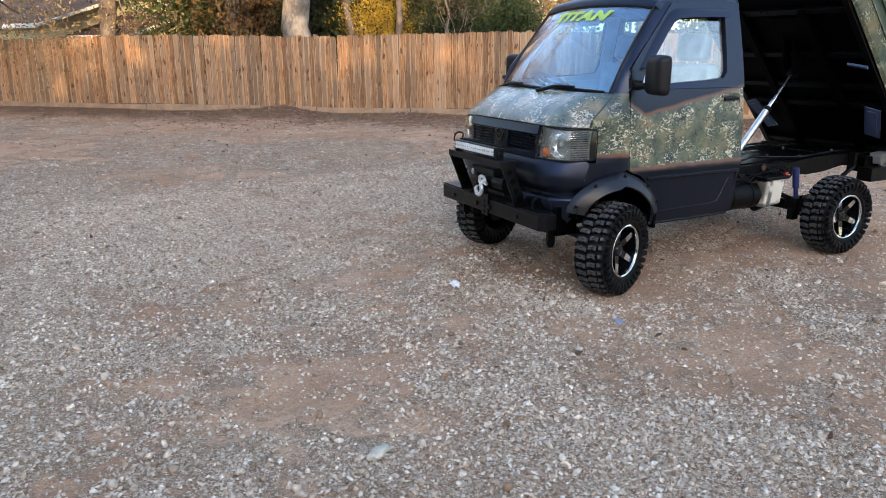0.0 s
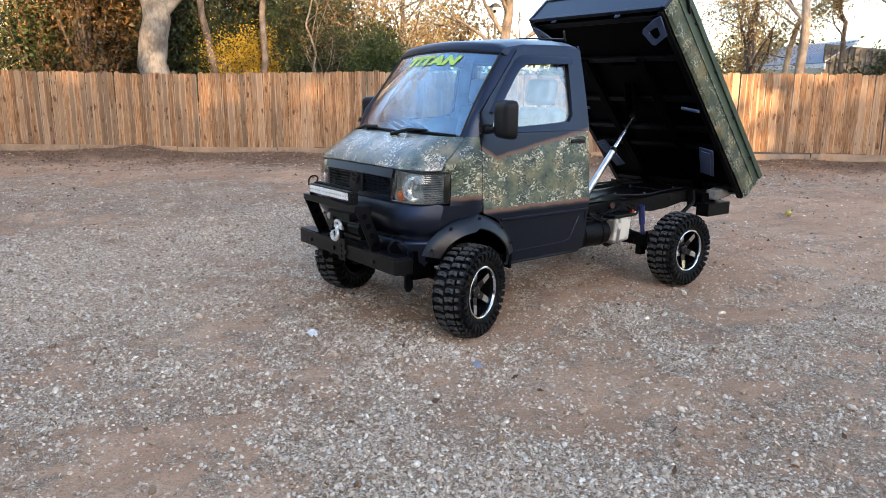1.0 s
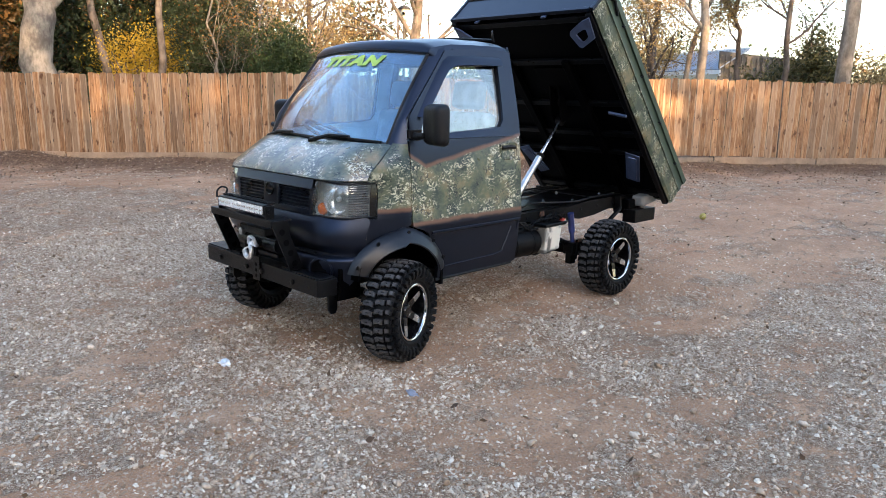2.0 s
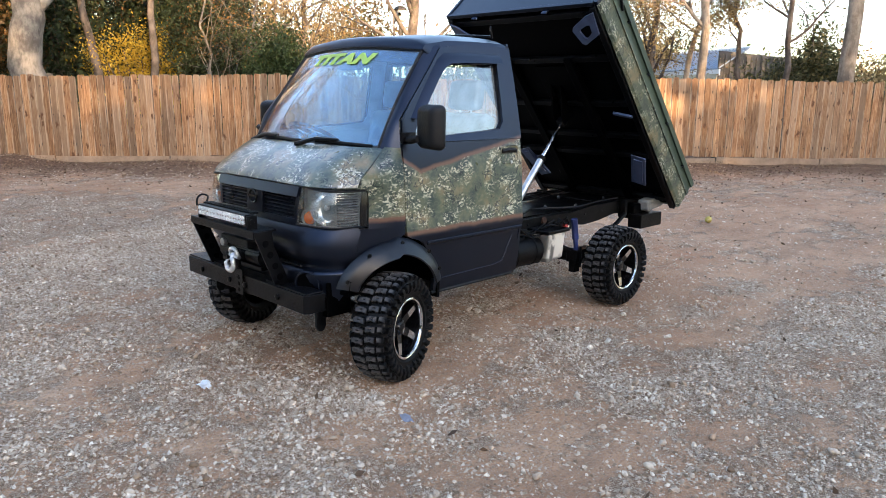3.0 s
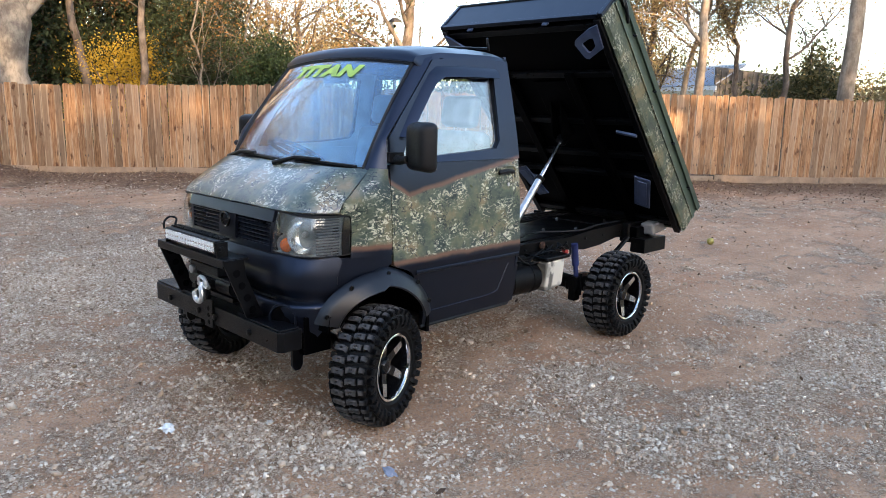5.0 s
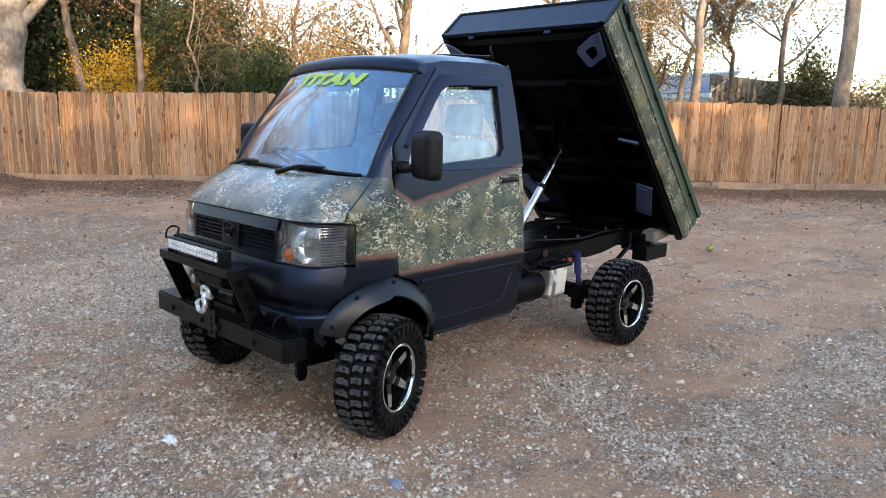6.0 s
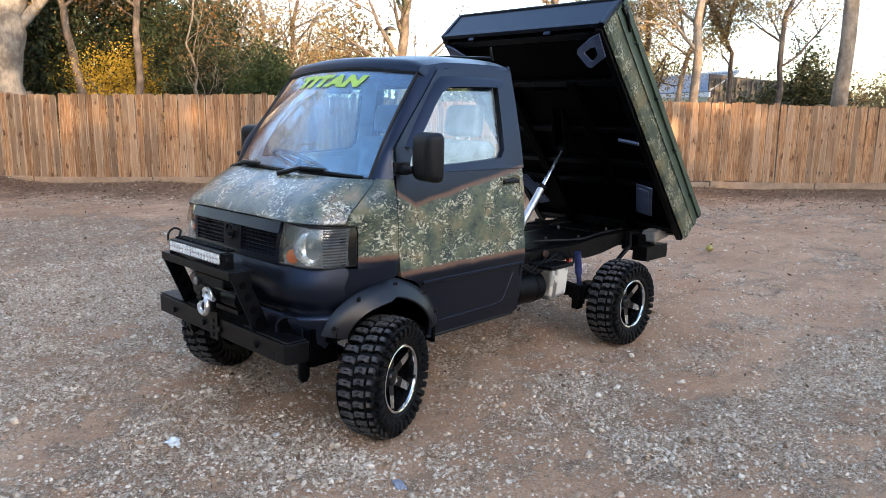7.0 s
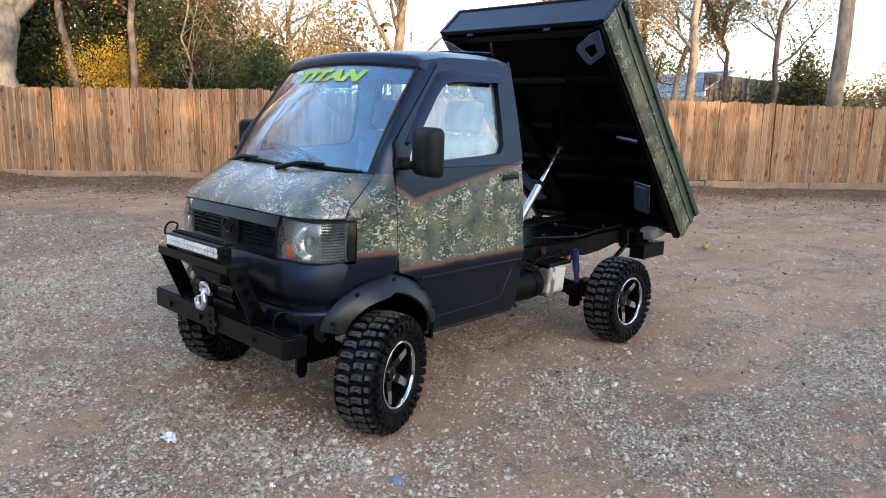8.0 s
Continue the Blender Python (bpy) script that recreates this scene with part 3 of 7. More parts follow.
STONES["cobble"] = ([(x / 1.9, y / 1.9, z / 1.9) for x, y, z in [(-1, GOLD, 0), (1, GOLD, 0), (-1, -GOLD, 0), (1, -GOLD, 0), (0, -1, GOLD), (0, 1, GOLD), (0, -1, -GOLD), (0, 1, -GOLD), (GOLD, 0, -1), (GOLD, 0, 1), (-GOLD, 0, -1), (-GOLD, 0, 1)]],
                    [(0, 11, 5), (0, 5, 1), (0, 1, 7), (0, 7, 10), (0, 10, 11), (1, 5, 9), (5, 11, 4), (11, 10, 2), (10, 7, 6), (7, 1, 8),
                     (3, 9, 4), (3, 4, 2), (3, 2, 6), (3, 6, 8), (3, 8, 9), (4, 9, 5), (2, 4, 11), (6, 2, 10), (8, 6, 7), (9, 8, 1)])


def scatter_stones(name, shape, count, rng, lo, hi, radius, label, inner=0.0, bare=0.08, skew=2.2):
    """Many loose stones pressed into the ground, thickest where gravel lies."""
    base, tri = (np.array(q) for q in STONES[shape])
    m = len(base)
    r, a = radius * np.sqrt(rng.rand(count * 9)) ** 1.25, rng.rand(count * 9) * 2 * math.pi
    x, y = 0.4 + r * np.cos(a), 1.1 + r * np.sin(a)
    keep = rng.rand(len(x)) < bare + (1 - bare) * np.clip(1.25 * gravel(x, y) - 0.06 + 0.8 * (lattice(x, y, 0.09, 15) - 0.5) + 0.5 * (lattice(x, y, 0.33, 17) - 0.5), 0, 1) ** 1.5
    keep &= (r > inner) & (x + 1.7 * y < 6.3) & (y < 3.5) & (yard(x, y) > 0.3)
    x, y = x[keep][:count], y[keep][:count]
    n = len(x)
    size = lo + (hi - lo) * rng.rand(n) ** skew
    v = (base[None] * (0.70 + 0.5 * rng.rand(n, m, 1)) + rng.normal(0, 0.15, (n, m, 3))) * size[:, None, None] * (0.70 + 0.55 * rng.rand(n, 1, 3))
    v[:, :, 2] *= 0.85
    a = rng.rand(n) * 2 * math.pi
    c, s = np.cos(a)[:, None], np.sin(a)[:, None]
    vx, vy = v[:, :, 0] * c - v[:, :, 1] * s, v[:, :, 0] * s + v[:, :, 1] * c
    # each stone lies a little askew
    tilt = rng.normal(0, 0.25, (n, 2))
    vz = v[:, :, 2] + vx * tilt[:, :1] + vy * tilt[:, 1:]
    v = np.stack([vx + x[:, None], vy + y[:, None], vz + (height(x, y) + size * (0.45 * rng.rand(n) + 0.12))[:, None]], -1)
    f = (tri[None] + m * np.arange(n)[:, None, None]).reshape(-1, 3)
    me = fast_mesh(name, v.reshape(-1, 3), f)
    me.materials.append(M_STONE)
    return tagged(new(name, me), label, "gravel", kind="stuff")


scatter_stones("gravel", "wedge", 145000, R(11), 0.0036, 0.0105, 5.7, "loose pale grey gravel chips scattered on the dirt")
scatter_stones("coarse_gravel", "lump", 40000, R(14), 0.0068, 0.0150, 5.9, "grey and tan gravel stones lying among finer chips")
scatter_stones("far_gravel", "wedge", 38000, R(13), 0.008, 0.018, 17.0, "gravel stones strewn over the far yard", 5.0)
scatter_stones("loose_cobbles", "cobble", 1900, R(12), 0.012, 0.024, 5.6, "larger rounded stones lying among the gravel", 0.0, 0.12, 3.0)


def chunk(name, label, x, y, size, colour, rough, seed, category):
    """One loose lump on the ground."""
    rng, bm = R(seed), bmesh.new()
    bmesh.ops.create_icosphere(bm, subdivisions=3, radius=1.0)
    for v in bm.verts:
        k = 0.75 + 0.5 * noise.noise(v.co * 1.7 + Vector((seed, 0, 0))) + 0.25 * noise.noise(v.co * 5.0)
        v.co = Vector((v.co.x * size[0], v.co.y * size[1], v.co.z * size[2])) * k
    me = bpy.data.meshes.new(name)
    bm.to_mesh(me)
    bm.free()
    me.shade_smooth()
    me.materials.append(plain(name + "_surface", colour, rough, 0.0, 0.15, 30, 0.4, 120))
    ob = new(name, me)
    ob.matrix_basis = pose(x, y, float(height(np.array(x), np.array(y))) + size[2] * 0.45, 0, 0, rng.rand() * 360)
    return tagged(ob, label, category)


chunk("paper_scrap", "crumpled white paper scrap on the gravel", 0.846, 0.165, (0.045, 0.04, 0.028), (0.85, 0.86, 0.88), 0.8, 3, "litter")
chunk("plastic_scrap", "crumpled blue-grey plastic scrap on the gravel", 0.323, 1.227, (0.055, 0.03, 0.012), (0.27, 0.28, 0.34), 0.5, 5, "litter")
chunk("loose_stone", "broken pale stone lying on the gravel", 2.128, 1.913, (0.062, 0.038, 0.026), (0.52, 0.46, 0.36), 0.9, 7, "stone")
chunk("loose_stone", "flat pale stone beside the front tyre", 0.44, 0.435, (0.026, 0.02, 0.014), (0.55, 0.50, 0.44), 0.9, 9, "stone")

# faded ball left in the yard
ball = thing("ball", "faded yellow felt ball lying on the dirt", "ball", pose(-6.258, -0.401, float(height(np.array(-6.258), np.array(-0.401))) + 0.040, 20, 35, 0))
part("felt", Form().lathe([(0.043 * math.sin(a), max(0.0005, 0.043 * math.cos(a))) for a in [-math.pi / 2 + math.pi * k / 16 for k in range(17)]], 24), M_BALL, ball, "", 60)
part("seam", Form().tube([(0.0432 * math.cos(a) * math.cos(0.55 * math.sin(2 * a)), 0.0432 * math.sin(a) * math.cos(0.55 * math.sin(2 * a)), 0.0432 * math.sin(0.55 * math.sin(2 * a))) for a in [2 * math.pi * k / 40 for k in range(41)]], 0.0018, 5), M_WHITE, ball)

# ---- truck: dimensions ----
truck = thing("pickup_truck", "lifted black mini dump truck with camouflage panels, bed raised", "truck", pose(-0.144, 0, -0.030))


def half_y(z, x=0.0):
    """Half width of the cab's side at a height."""
    y = float(np.interp(z, [0.40, 0.47, 0.60, 0.74, 0.79, 0.812, 0.940, 0.955, 1.00, 1.20, 1.32, 1.46, 1.80, 1.90], [0.690, 0.712, 0.728, 0.735, 0.750, 0.754, 0.740, 0.7395, 0.739, 0.726, 0.708, 0.686, 0.618, 0.592]))
    return y


def ws(y, v):
    """A point of the windscreen: y across, v from foot to head."""
    w = 0.630 + (0.575 - 0.630) * v
    bow = 1 - min(1.0, (y / w) ** 2)
    return Vector((0.15 - 0.38 * v + 0.085 * bow * (1 - 0.25 * v) + 0.02 * math.sin(math.pi * v), y, 1.30 + 0.55 * v + 0.028 * bow * v + 0.004 * bow))


def nose_x(y, inset=0.0):
    """The front's plan line."""
    return 0.541 - inset - 0.225 * (abs(y) / 0.705) ** 8.5


ys = [-1 + 2 * i / 20 for i in range(21)]


def arc(points, n):
    """A smooth line through points, with n steps between two of them."""
    p = [Vector(q) for q in points]
    out = []
    for i in range(len(p) - 1):
        a, b, c, d = p[max(i - 1, 0)], p[i], p[i + 1], p[min(i + 2, len(p) - 1)]
        for k in range(n):
            t = k / n
            out.append(0.5 * (2 * b + (c - a) * t + (2 * a - 5 * b + 4 * c - d) * t * t + (3 * b - a - 3 * c + d) * t ** 3))
    return out + [p[-1]]


def mirror(pts, s):
    return [(p[0], p[1] * s, p[2]) for p in pts]


# hood
rows = []
for k, (cx, cz, ex, ey, ez) in enumerate([(0.245, 1.318, 0.125, 0.655, 1.315), (0.33, 1.278, 0.19, 0.672, 1.265), (0.42, 1.224, 0.26, 0.682, 1.206),
                                         (0.490, 1.172, 0.312, 0.690, 1.164), (0.526, 1.142, 0.330, 0.690, 1.134), (0.538, 1.124, 0.336, 0.689, 1.114), (0.528, 1.116, 0.326, 0.682, 1.106)]):
    row = []
    for u in ys:
        a = abs(u)
        row.append((ex + (cx - ex) * (1 - a ** 8.0), ey * u, ez + (cz - ez) * (1 - a ** 3)))
    rows.append(row)
part("hood", Form().sheet(rows, -0.012), M_HOOD, truck, "camouflage painted short hood", 50)
# cowl strip under the windscreen
part("cowl", Form().sheet([[ws(u * 0.625, 0.0) + Vector((0.035, 0, -0.012)) for u in ys], [ws(u * 0.625, 0.035) + Vector((0.004, 0, 0.002)) for u in ys]], 0.01), M_PLASTIC, truck)

# front bumper cover: wraps round from arch to arch
rows = []
for z, inset, reach in [(0.44, 0.10, 0.56), (0.47, 0.05, 0.60), (0.54, -0.016, 0.665), (0.648, -0.034, 0.696), (0.662, -0.031, 0.696), (0.670, -0.022, 0.692), (0.680, 0.016, 0.672), (0.696, 0.018, 0.672), (0.714, 0.004, 0.69), (0.732, -0.014, 0.697), (0.755, -0.026, 0.70), (0.785, -0.029, 0.70), (0.815, -0.024, 0.70), (0.85, -0.010, 0.70), (0.882, 0.004, 0.70), (0.902, 0.014, 0.69), (0.907, 0.034, 0.66)]:
    rows.append([(nose_x(u * reach, inset), reach * u, z) for u in [-1 + 2 * i / 36 for i in range(37)]])
cover = part("bumper_cover", Form().sheet(rows, 0.012), M_PAINT, truck, "satin black front bumper cover", 40)
# side returns of the cover to the door seam
for s in (1, -1):
    rows = []
    for z, x0, x1 in [(0.70, 0.40, 0.32), (0.76, 0.33, 0.22), (0.80, 0.325, 0.12), (0.845, 0.32, 0.055), (0.872, 0.32, 0.055), (0.89, 0.32, 0.055)]:
        rows.append([(x0 + (x1 - x0) * k / 8, s * (half_y(z) + (0.690 - half_y(z)) * max(0.0, (x0 + (x1 - x0) * k / 8 - 0.054) / 0.216) ** 1.6), z) for k in range(9)])
    part("bumper_return", Form().sheet(rows, 0.01 * s), M_CAMO_BODY, truck)
# lower intake grille behind the winch
f = Form()
for k in range(5):
    z = 0.565 + 0.03 * k
    f.tube([(nose_x(u * 0.45, 0.0) + 0.006, u * 0.45, z) for u in [-1 + k2 / 6 for k2 in range(13)]], 0.006, 6)
part("intake_slat", f, M_PLASTIC, truck)
# fog lamp pockets
for s in (1, -1):
    q = Matrix.Translation((nose_x(0.52, -0.020) + 0.004, s * 0.525, 0.60)) @ Euler((0, 0, radians(-90 + 32 * s))).to_matrix().to_4x4()
    fog = part("fog_lamp_pocket", Form().lathe([(0.004, 0.001), (0.004, 0.060), (0.010, 0.064)], 24, q), M_UNDER, truck)
    part("rim", Form().lathe([(0.002, 0.078), (0.014, 0.074), (0.016, 0.066), (0.008, 0.061)], 28, q), M_PAINT, fog)

# grille
f = Form()
for z0, z1, y0, y1 in [(0.905, 0.937, -0.412, 0.412), (1.058, 1.114, -0.430, 0.430)]:
    f.sheet([[(nose_x(y, i), y, z) for y in [y0 + (y1 - y0) * k / 16 for k in range(17)]] for z, i in ((z0, -0.006), (z1, 0.000 + 0.012 * (z1 > 1)))], 0.02)
for s in (1, -1):
    f.sheet([[(nose_x(s * y, 0.0 + 0.006 * (z > 1)), s * y, z) for y in (0.392 + 0.014 * (z > 1), 0.405 + 0.014 * (z > 1), 0.416 + 0.020 * (z > 1))] for z in (0.933, 1.062)], 0.02 * s)
f.sheet([[(nose_x(y, -0.008 + 0.006 * (z > 1)), y, z) for y in (-0.085, -0.04, 0, 0.04, 0.085)] for z in (0.933, 1.0, 1.062)], 0.02)
grille = part("grille", f, M_PAINT, truck, "black slatted front grille", 30, 0.002)
for s in (1, -1):
    for k in range(6):
        z = 0.944 + 0.0200 * k
        part("slat", Form().sheet([[(nose_x(y, 0.006 + d), y, z + h) for y in [s * (0.080 + 0.325 * j / 6) for j in range(7)]] for d, h in ((0, 0), (0.022, 0.009))], 0.005), M_SLAT, grille)
part("backing", Form().sheet([[(nose_x(y, 0.05), y, z) for y in [-0.41 + 0.82 * k / 10 for k in range(11)]] for z in (0.91, 1.11)], 0.004), M_UNDER, grille)
q = Matrix.Translation((nose_x(0, -0.012), 0, 1.022)) @ Euler((0, 0, radians(-90))).to_matrix().to_4x4()
badge = Form().lathe([(0.0, 0.042), (0.008, 0.041), (0.010, 0.037), (0.008, 0.033), (0.0, 0.032)], 28, q, True)
badge.box((nose_x(0, -0.016), 0, 1.022), (0.008, 0.092, 0.014))
part("badge", badge, M_GLOSSBLACK, grille, "round black badge with a plain bar", 30)

# headlights
def lamp_point(p, s, t, b):
    """A point of the lamp's face: t from its foot to its head, b inwards."""
    end = max(0.0, min(1.0, (0.60 - p.y) / 0.19))
    return (p.x - b, s * (p.y - b * 0.4 + 0.034 * t * end), 0.908 + t * (0.207 - 0.018 * (p.y - 0.412) / 0.266))


for s in (1, -1):
    line = arc([(0.529, 0.412, 0), (0.519, 0.50, 0), (0.498, 0.588, 0), (0.448, 0.654, 0), (0.360, 0.680, 0), (0.264, 0.686, 0)], 4)
    shell = Form().sheet([[lamp_point(p, s, t, b + 0.055) for p in line] for t, b in ((0, 0.0), (0.5, 0.012), (1, 0.010))], 0.004 * s)
    shell.sheet([[lamp_point(p, s, 0.004, b) for p in line] for b in (0.0, 0.055)], 0.003)
    shell.sheet([[lamp_point(p, s, 0.985, b) for p in line] for b in (0.016, 0.065)], 0.003)
    lamp = part("headlight", shell, M_LAMPGREY, truck, "cloudy clear headlight with amber turn lamp", 40)
    part("lens", Form().sheet([[lamp_point(p, s, t, b) for p in line] for t, b in ((0, -0.004), (0.25, -0.010), (0.5, -0.008), (0.8, 0.004), (1, 0.018))], 0.004 * s), M_LENS, lamp, "", 60).visible_shadow = False
    q = Matrix.Translation((0.446, s * 0.562, 1.006)) @ Euler((0, 0, radians(-90 + 24 * s))).to_matrix().to_4x4() @ Matrix.Diagonal((1.05, 1, 1.25, 1))
    part("reflector", Form().lathe([(0.040, 0.072), (0.022, 0.069), (-0.008, 0.055), (-0.030, 0.028), (-0.035, 0.001)], 28, q), M_MIRRORISH, lamp, "silvery bowl reflector")
    part("bulb", Form().lathe([(-0.03, 0.012), (0.004, 0.012), (0.012, 0.009), (0.014, 0.001)], 14, q), M_STEEL, lamp)
    q = Matrix.Translation((0.490, s * 0.470, 0.945)) @ Euler((0, 0, radians(-90 + 15 * s))).to_matrix().to_4x4()
    part("turn_lamp", Form().lathe([(0.0, 0.036), (0.012, 0.031), (0.016, 0.018), (0.017, 0.001)], 18, q), M_AMBER, lamp, "amber turn lamp")
    part("turn_lamp_bowl", Form().lathe([(-0.004, 0.056), (0.006, 0.055), (0.004, 0.050), (-0.012, 0.038)], 24, q), M_LAMPGREY, lamp)
    ribs = Form()
    for k in range(13):
        ribs.tube([lamp_point(p, s, 0.05 + 0.074 * k, 0.002) for p in line[12:18]], 0.0036, 5)
    part("side_ribs", ribs, M_SLAT, lamp, "ribbed clear side section")
    part("end_mask", Form().sheet([[lamp_point(p, s, t, b) for p in line[18:]] for t, b in ((0.0, -0.010), (0.25, -0.015), (0.5, -0.013), (0.8, -0.002), (1.0, 0.012))], 0.004 * s), M_GLOSSBLACK, lamp, "black end of the lamp")
    part("side_lamp", Form().box((0.322, s * 0.655, 1.0), (0.05, 0.012, 0.036), (0, 0, s * -64)), M_LAMPGREY, lamp, "", 30, 0.004)
    part("seal", Form().tube([lamp_point(p, s, 1.0, 0.012) for p in line] + [lamp_point(line[-1], s, t, 0.004) for t in (0.9, 0.5, 0.1)] + [lamp_point(p, s, 0, 0.0) for p in line[::-1]], 0.005, 6), M_PLASTIC, lamp)

# fenders
for s in (1, -1):
    rows = []
    for z, x1, y1 in [(0.888, 0.270, 0.690), (0.95, 0.262, 0.684), (1.02, 0.258, 0.682), (1.096, 0.262, 0.680), (1.112, 0.326, 0.676), (1.164, 0.305, 0.684), (1.206, 0.255, 0.686), (1.262, 0.188, 0.676), (1.313, 0.125, 0.657)]:
        row = []
        for k in range(9):
            t = k / 8
            x = 0.054 + (x1 - 0.054) * t
            row.append((x, s * (half_y(z) + (y1 - half_y(z)) * t ** 1.6), z))
        rows.append(row)
    part("fender", Form().sheet(rows, 0.010 * s), M_CAMO_BODY, truck, "camouflage front fender panel", 50)

# windscreen pillars
for s in (1, -1):
    rows = []
    for k in range(13):
        v = k / 12
        p = ws(s * (0.630 - 0.055 * v), v)
        dx = np.interp(v, [0, 0.10, 0.25, 0.95, 1.0, 1.09], [0.054, 0.050, 0.045, -0.330, -0.352, -0.42])
        dz = np.interp(v, [0, 0.10, 0.25, 0.95, 1.0, 1.09], [1.315, 1.385, 1.462, 1.862, 1.890, 1.905])
        o = Vector((float(dx), s * half_y(float(dz)), float(dz)))
        fade = 1 - 0.9 * v ** 3
        mid = p.lerp(o, 0.5) + Vector((0.012, s * 0.014, 0.008)) * fade
        rows.append([p, p.lerp(mid, 0.5) + Vector((0.004, 0, 0.004)) * fade, mid, o.lerp(mid, 0.4), o])
    rows.append([Vector(q) + Vector((-0.07, -s * 0.010, -0.004)) for q in rows[-1]])
    part("windscreen_pillar", Form().sheet(rows, 0.03 * s), M_PAINT, truck, "", 60)

# roof
rows = []
for dx, dz, inset in [(-0.002, -0.004, 0.0), (-0.004, 0.012, 0.0), (-0.018, 0.032, 0.004), (-0.06, 0.042, 0.008)]:
    row = []
    for u in ys:
        p = ws(u * 0.577, 1.0)
        edge = max(0, (abs(u) - 0.82) / 0.18) ** 2
        row.append((p.x + dx, p.y * (1 - inset), p.z + dz * (1 - 0.45 * edge)))
    rows.append([(row[0][0] - 0.035, row[0][1] - 0.002, row[0][2] - 0.028)] + row + [(row[-1][0] - 0.035, row[-1][1] + 0.002, row[-1][2] - 0.028)])
for x, zc, drop in [(-0.40, 1.938, 0.020), (-0.60, 1.944, 0.020), (-0.80, 1.946, 0.020), (-0.90, 1.942, 0.020), (-0.945, 1.930, 0.020), (-0.958, 1.910, 0.020)]:
    row = []
    for u in ys:
        a = abs(u)
        row.append((x, 0.586 * u, zc - 0.5 * drop * a ** 2 - 0.036 * max(0, (a - 0.66) / 0.34) ** 2))
    side_z = min(1.878, row[0][2] - 0.004)
    rows.append([(row[0][0], -0.588, side_z)] + row + [(row[-1][0], 0.588, side_z)])
roof = part("roof", Form().sheet(rows, -0.02), M_PAINT, truck, "satin black cab roof", 50)
for s in (1, -1):
    part("drip_rail", Form().tube([(-0.36, s * 0.597, 1.868), (-0.6, s * 0.596, 1.884), (-0.9, s * 0.596, 1.882)], 0.003, 8), M_PAINT, truck)
part("roof_loop", Form().tube(arc([(-0.90, 0.50, 1.955), (-0.885, 0.50, 2.01), (-0.90, 0.49, 2.025), (-0.915, 0.48, 2.01), (-0.93, 0.48, 1.955)], 3), 0.006, 8), M_BLACK, truck)
part("roof_strap", Form().tube([(-0.89, 0.50, 1.968), (-0.90, 0.1, 1.995), (-0.90, -0.4, 1.99)], 0.007, 8), M_BLACK, truck)

# windscreen
screen = part("windscreen", Form().sheet([[ws(u * (0.630 - 0.055 * v), v) for u in ys] for v in [k / 10 for k in range(11)]], 0.005), M_SCREEN, truck, "tinted windscreen with lime lettering across its head", 60)
screen.visible_shadow = False
edge = [ws(u * 0.626, 0.012) for u in ys] + [ws(0.630 - 0.055 * v, v) for v in [k / 10 for k in range(11)]] + [ws(u * 0.571, 0.988) for u in ys[::-1]] + [ws(-(0.630 - 0.055 * v), v) for v in [1 - k / 10 for k in range(11)]]
part("seal", Form().tube(edge + edge[:1], 0.010, 6, False), M_PLASTIC, screen)
part("tint_band", Form().sheet([[ws(u * (0.60 - 0.03 * v), v) - Vector((0.006, 0, 0.004)) for u in ys] for v in (0.86, 0.93, 0.985)], 0.001), glass("blue_tint_band", (0.10, 0.20, 0.32), 0.0), screen).visible_shadow = False
txt = bpy.data.curves.new("lettering", "FONT")
txt.body, txt.size, txt.shear, txt.extrude, txt.offset, txt.space_character = "TITAN", 0.165, 0.28, 0.001, 0.011, 1.14
txt.align_x = "CENTER"
holder = bpy.data.objects.new("lettering", txt)
letters = bpy.data.meshes.new_from_object(holder)
bpy.data.objects.remove(holder)
bm = bmesh.new()
bm.from_mesh(letters)
bmesh.ops.subdivide_edges(bm, edges=bm.edges, cuts=2)
wide = max(v.co.x for v in bm.verts) - min(v.co.x for v in bm.verts)
high = max(v.co.y for v in bm.verts)
for v in bm.verts:
    y = v.co.x / wide * 0.60 - 0.045
    q = ws(y, 0.824 + 0.108 * v.co.y / high)
    v.co = q + Vector((0.55, 0, 0.38)).normalized() * (0.004 + v.co.z)
bm.to_mesh(letters)
bm.free()
part("lettering", letters, M_GREEN, screen, "lime green slanted capital lettering")

# wipers
for y0, y1, lift in [(0.14, 0.60, 0.05), (-0.46, 0.02, 0.055)]:
    a, b = ws(y0 - 0.10, 0.0) + Vector((0.05, 0, 0.004)), ws((y0 + y1) / 2, 0.035) + Vector((0.028, 0, 0.024))
    wiper = part("wiper", Form().tube([a, a.lerp(b, 0.5) + Vector((0, 0, 0.02)), b], [0.015, 0.012, 0.009], 8), M_BLACK, truck, "black windscreen wiper")
    part("blade", Form().tube([ws(y, 0.02 + lift * (1 - (k / 6)) * 0.4) + Vector((0.014, 0, 0.010)) for k, y in enumerate([y0 + (y1 - y0) * j / 6 for j in range(7)])], 0.010, 6), M_SEAL, wiper)

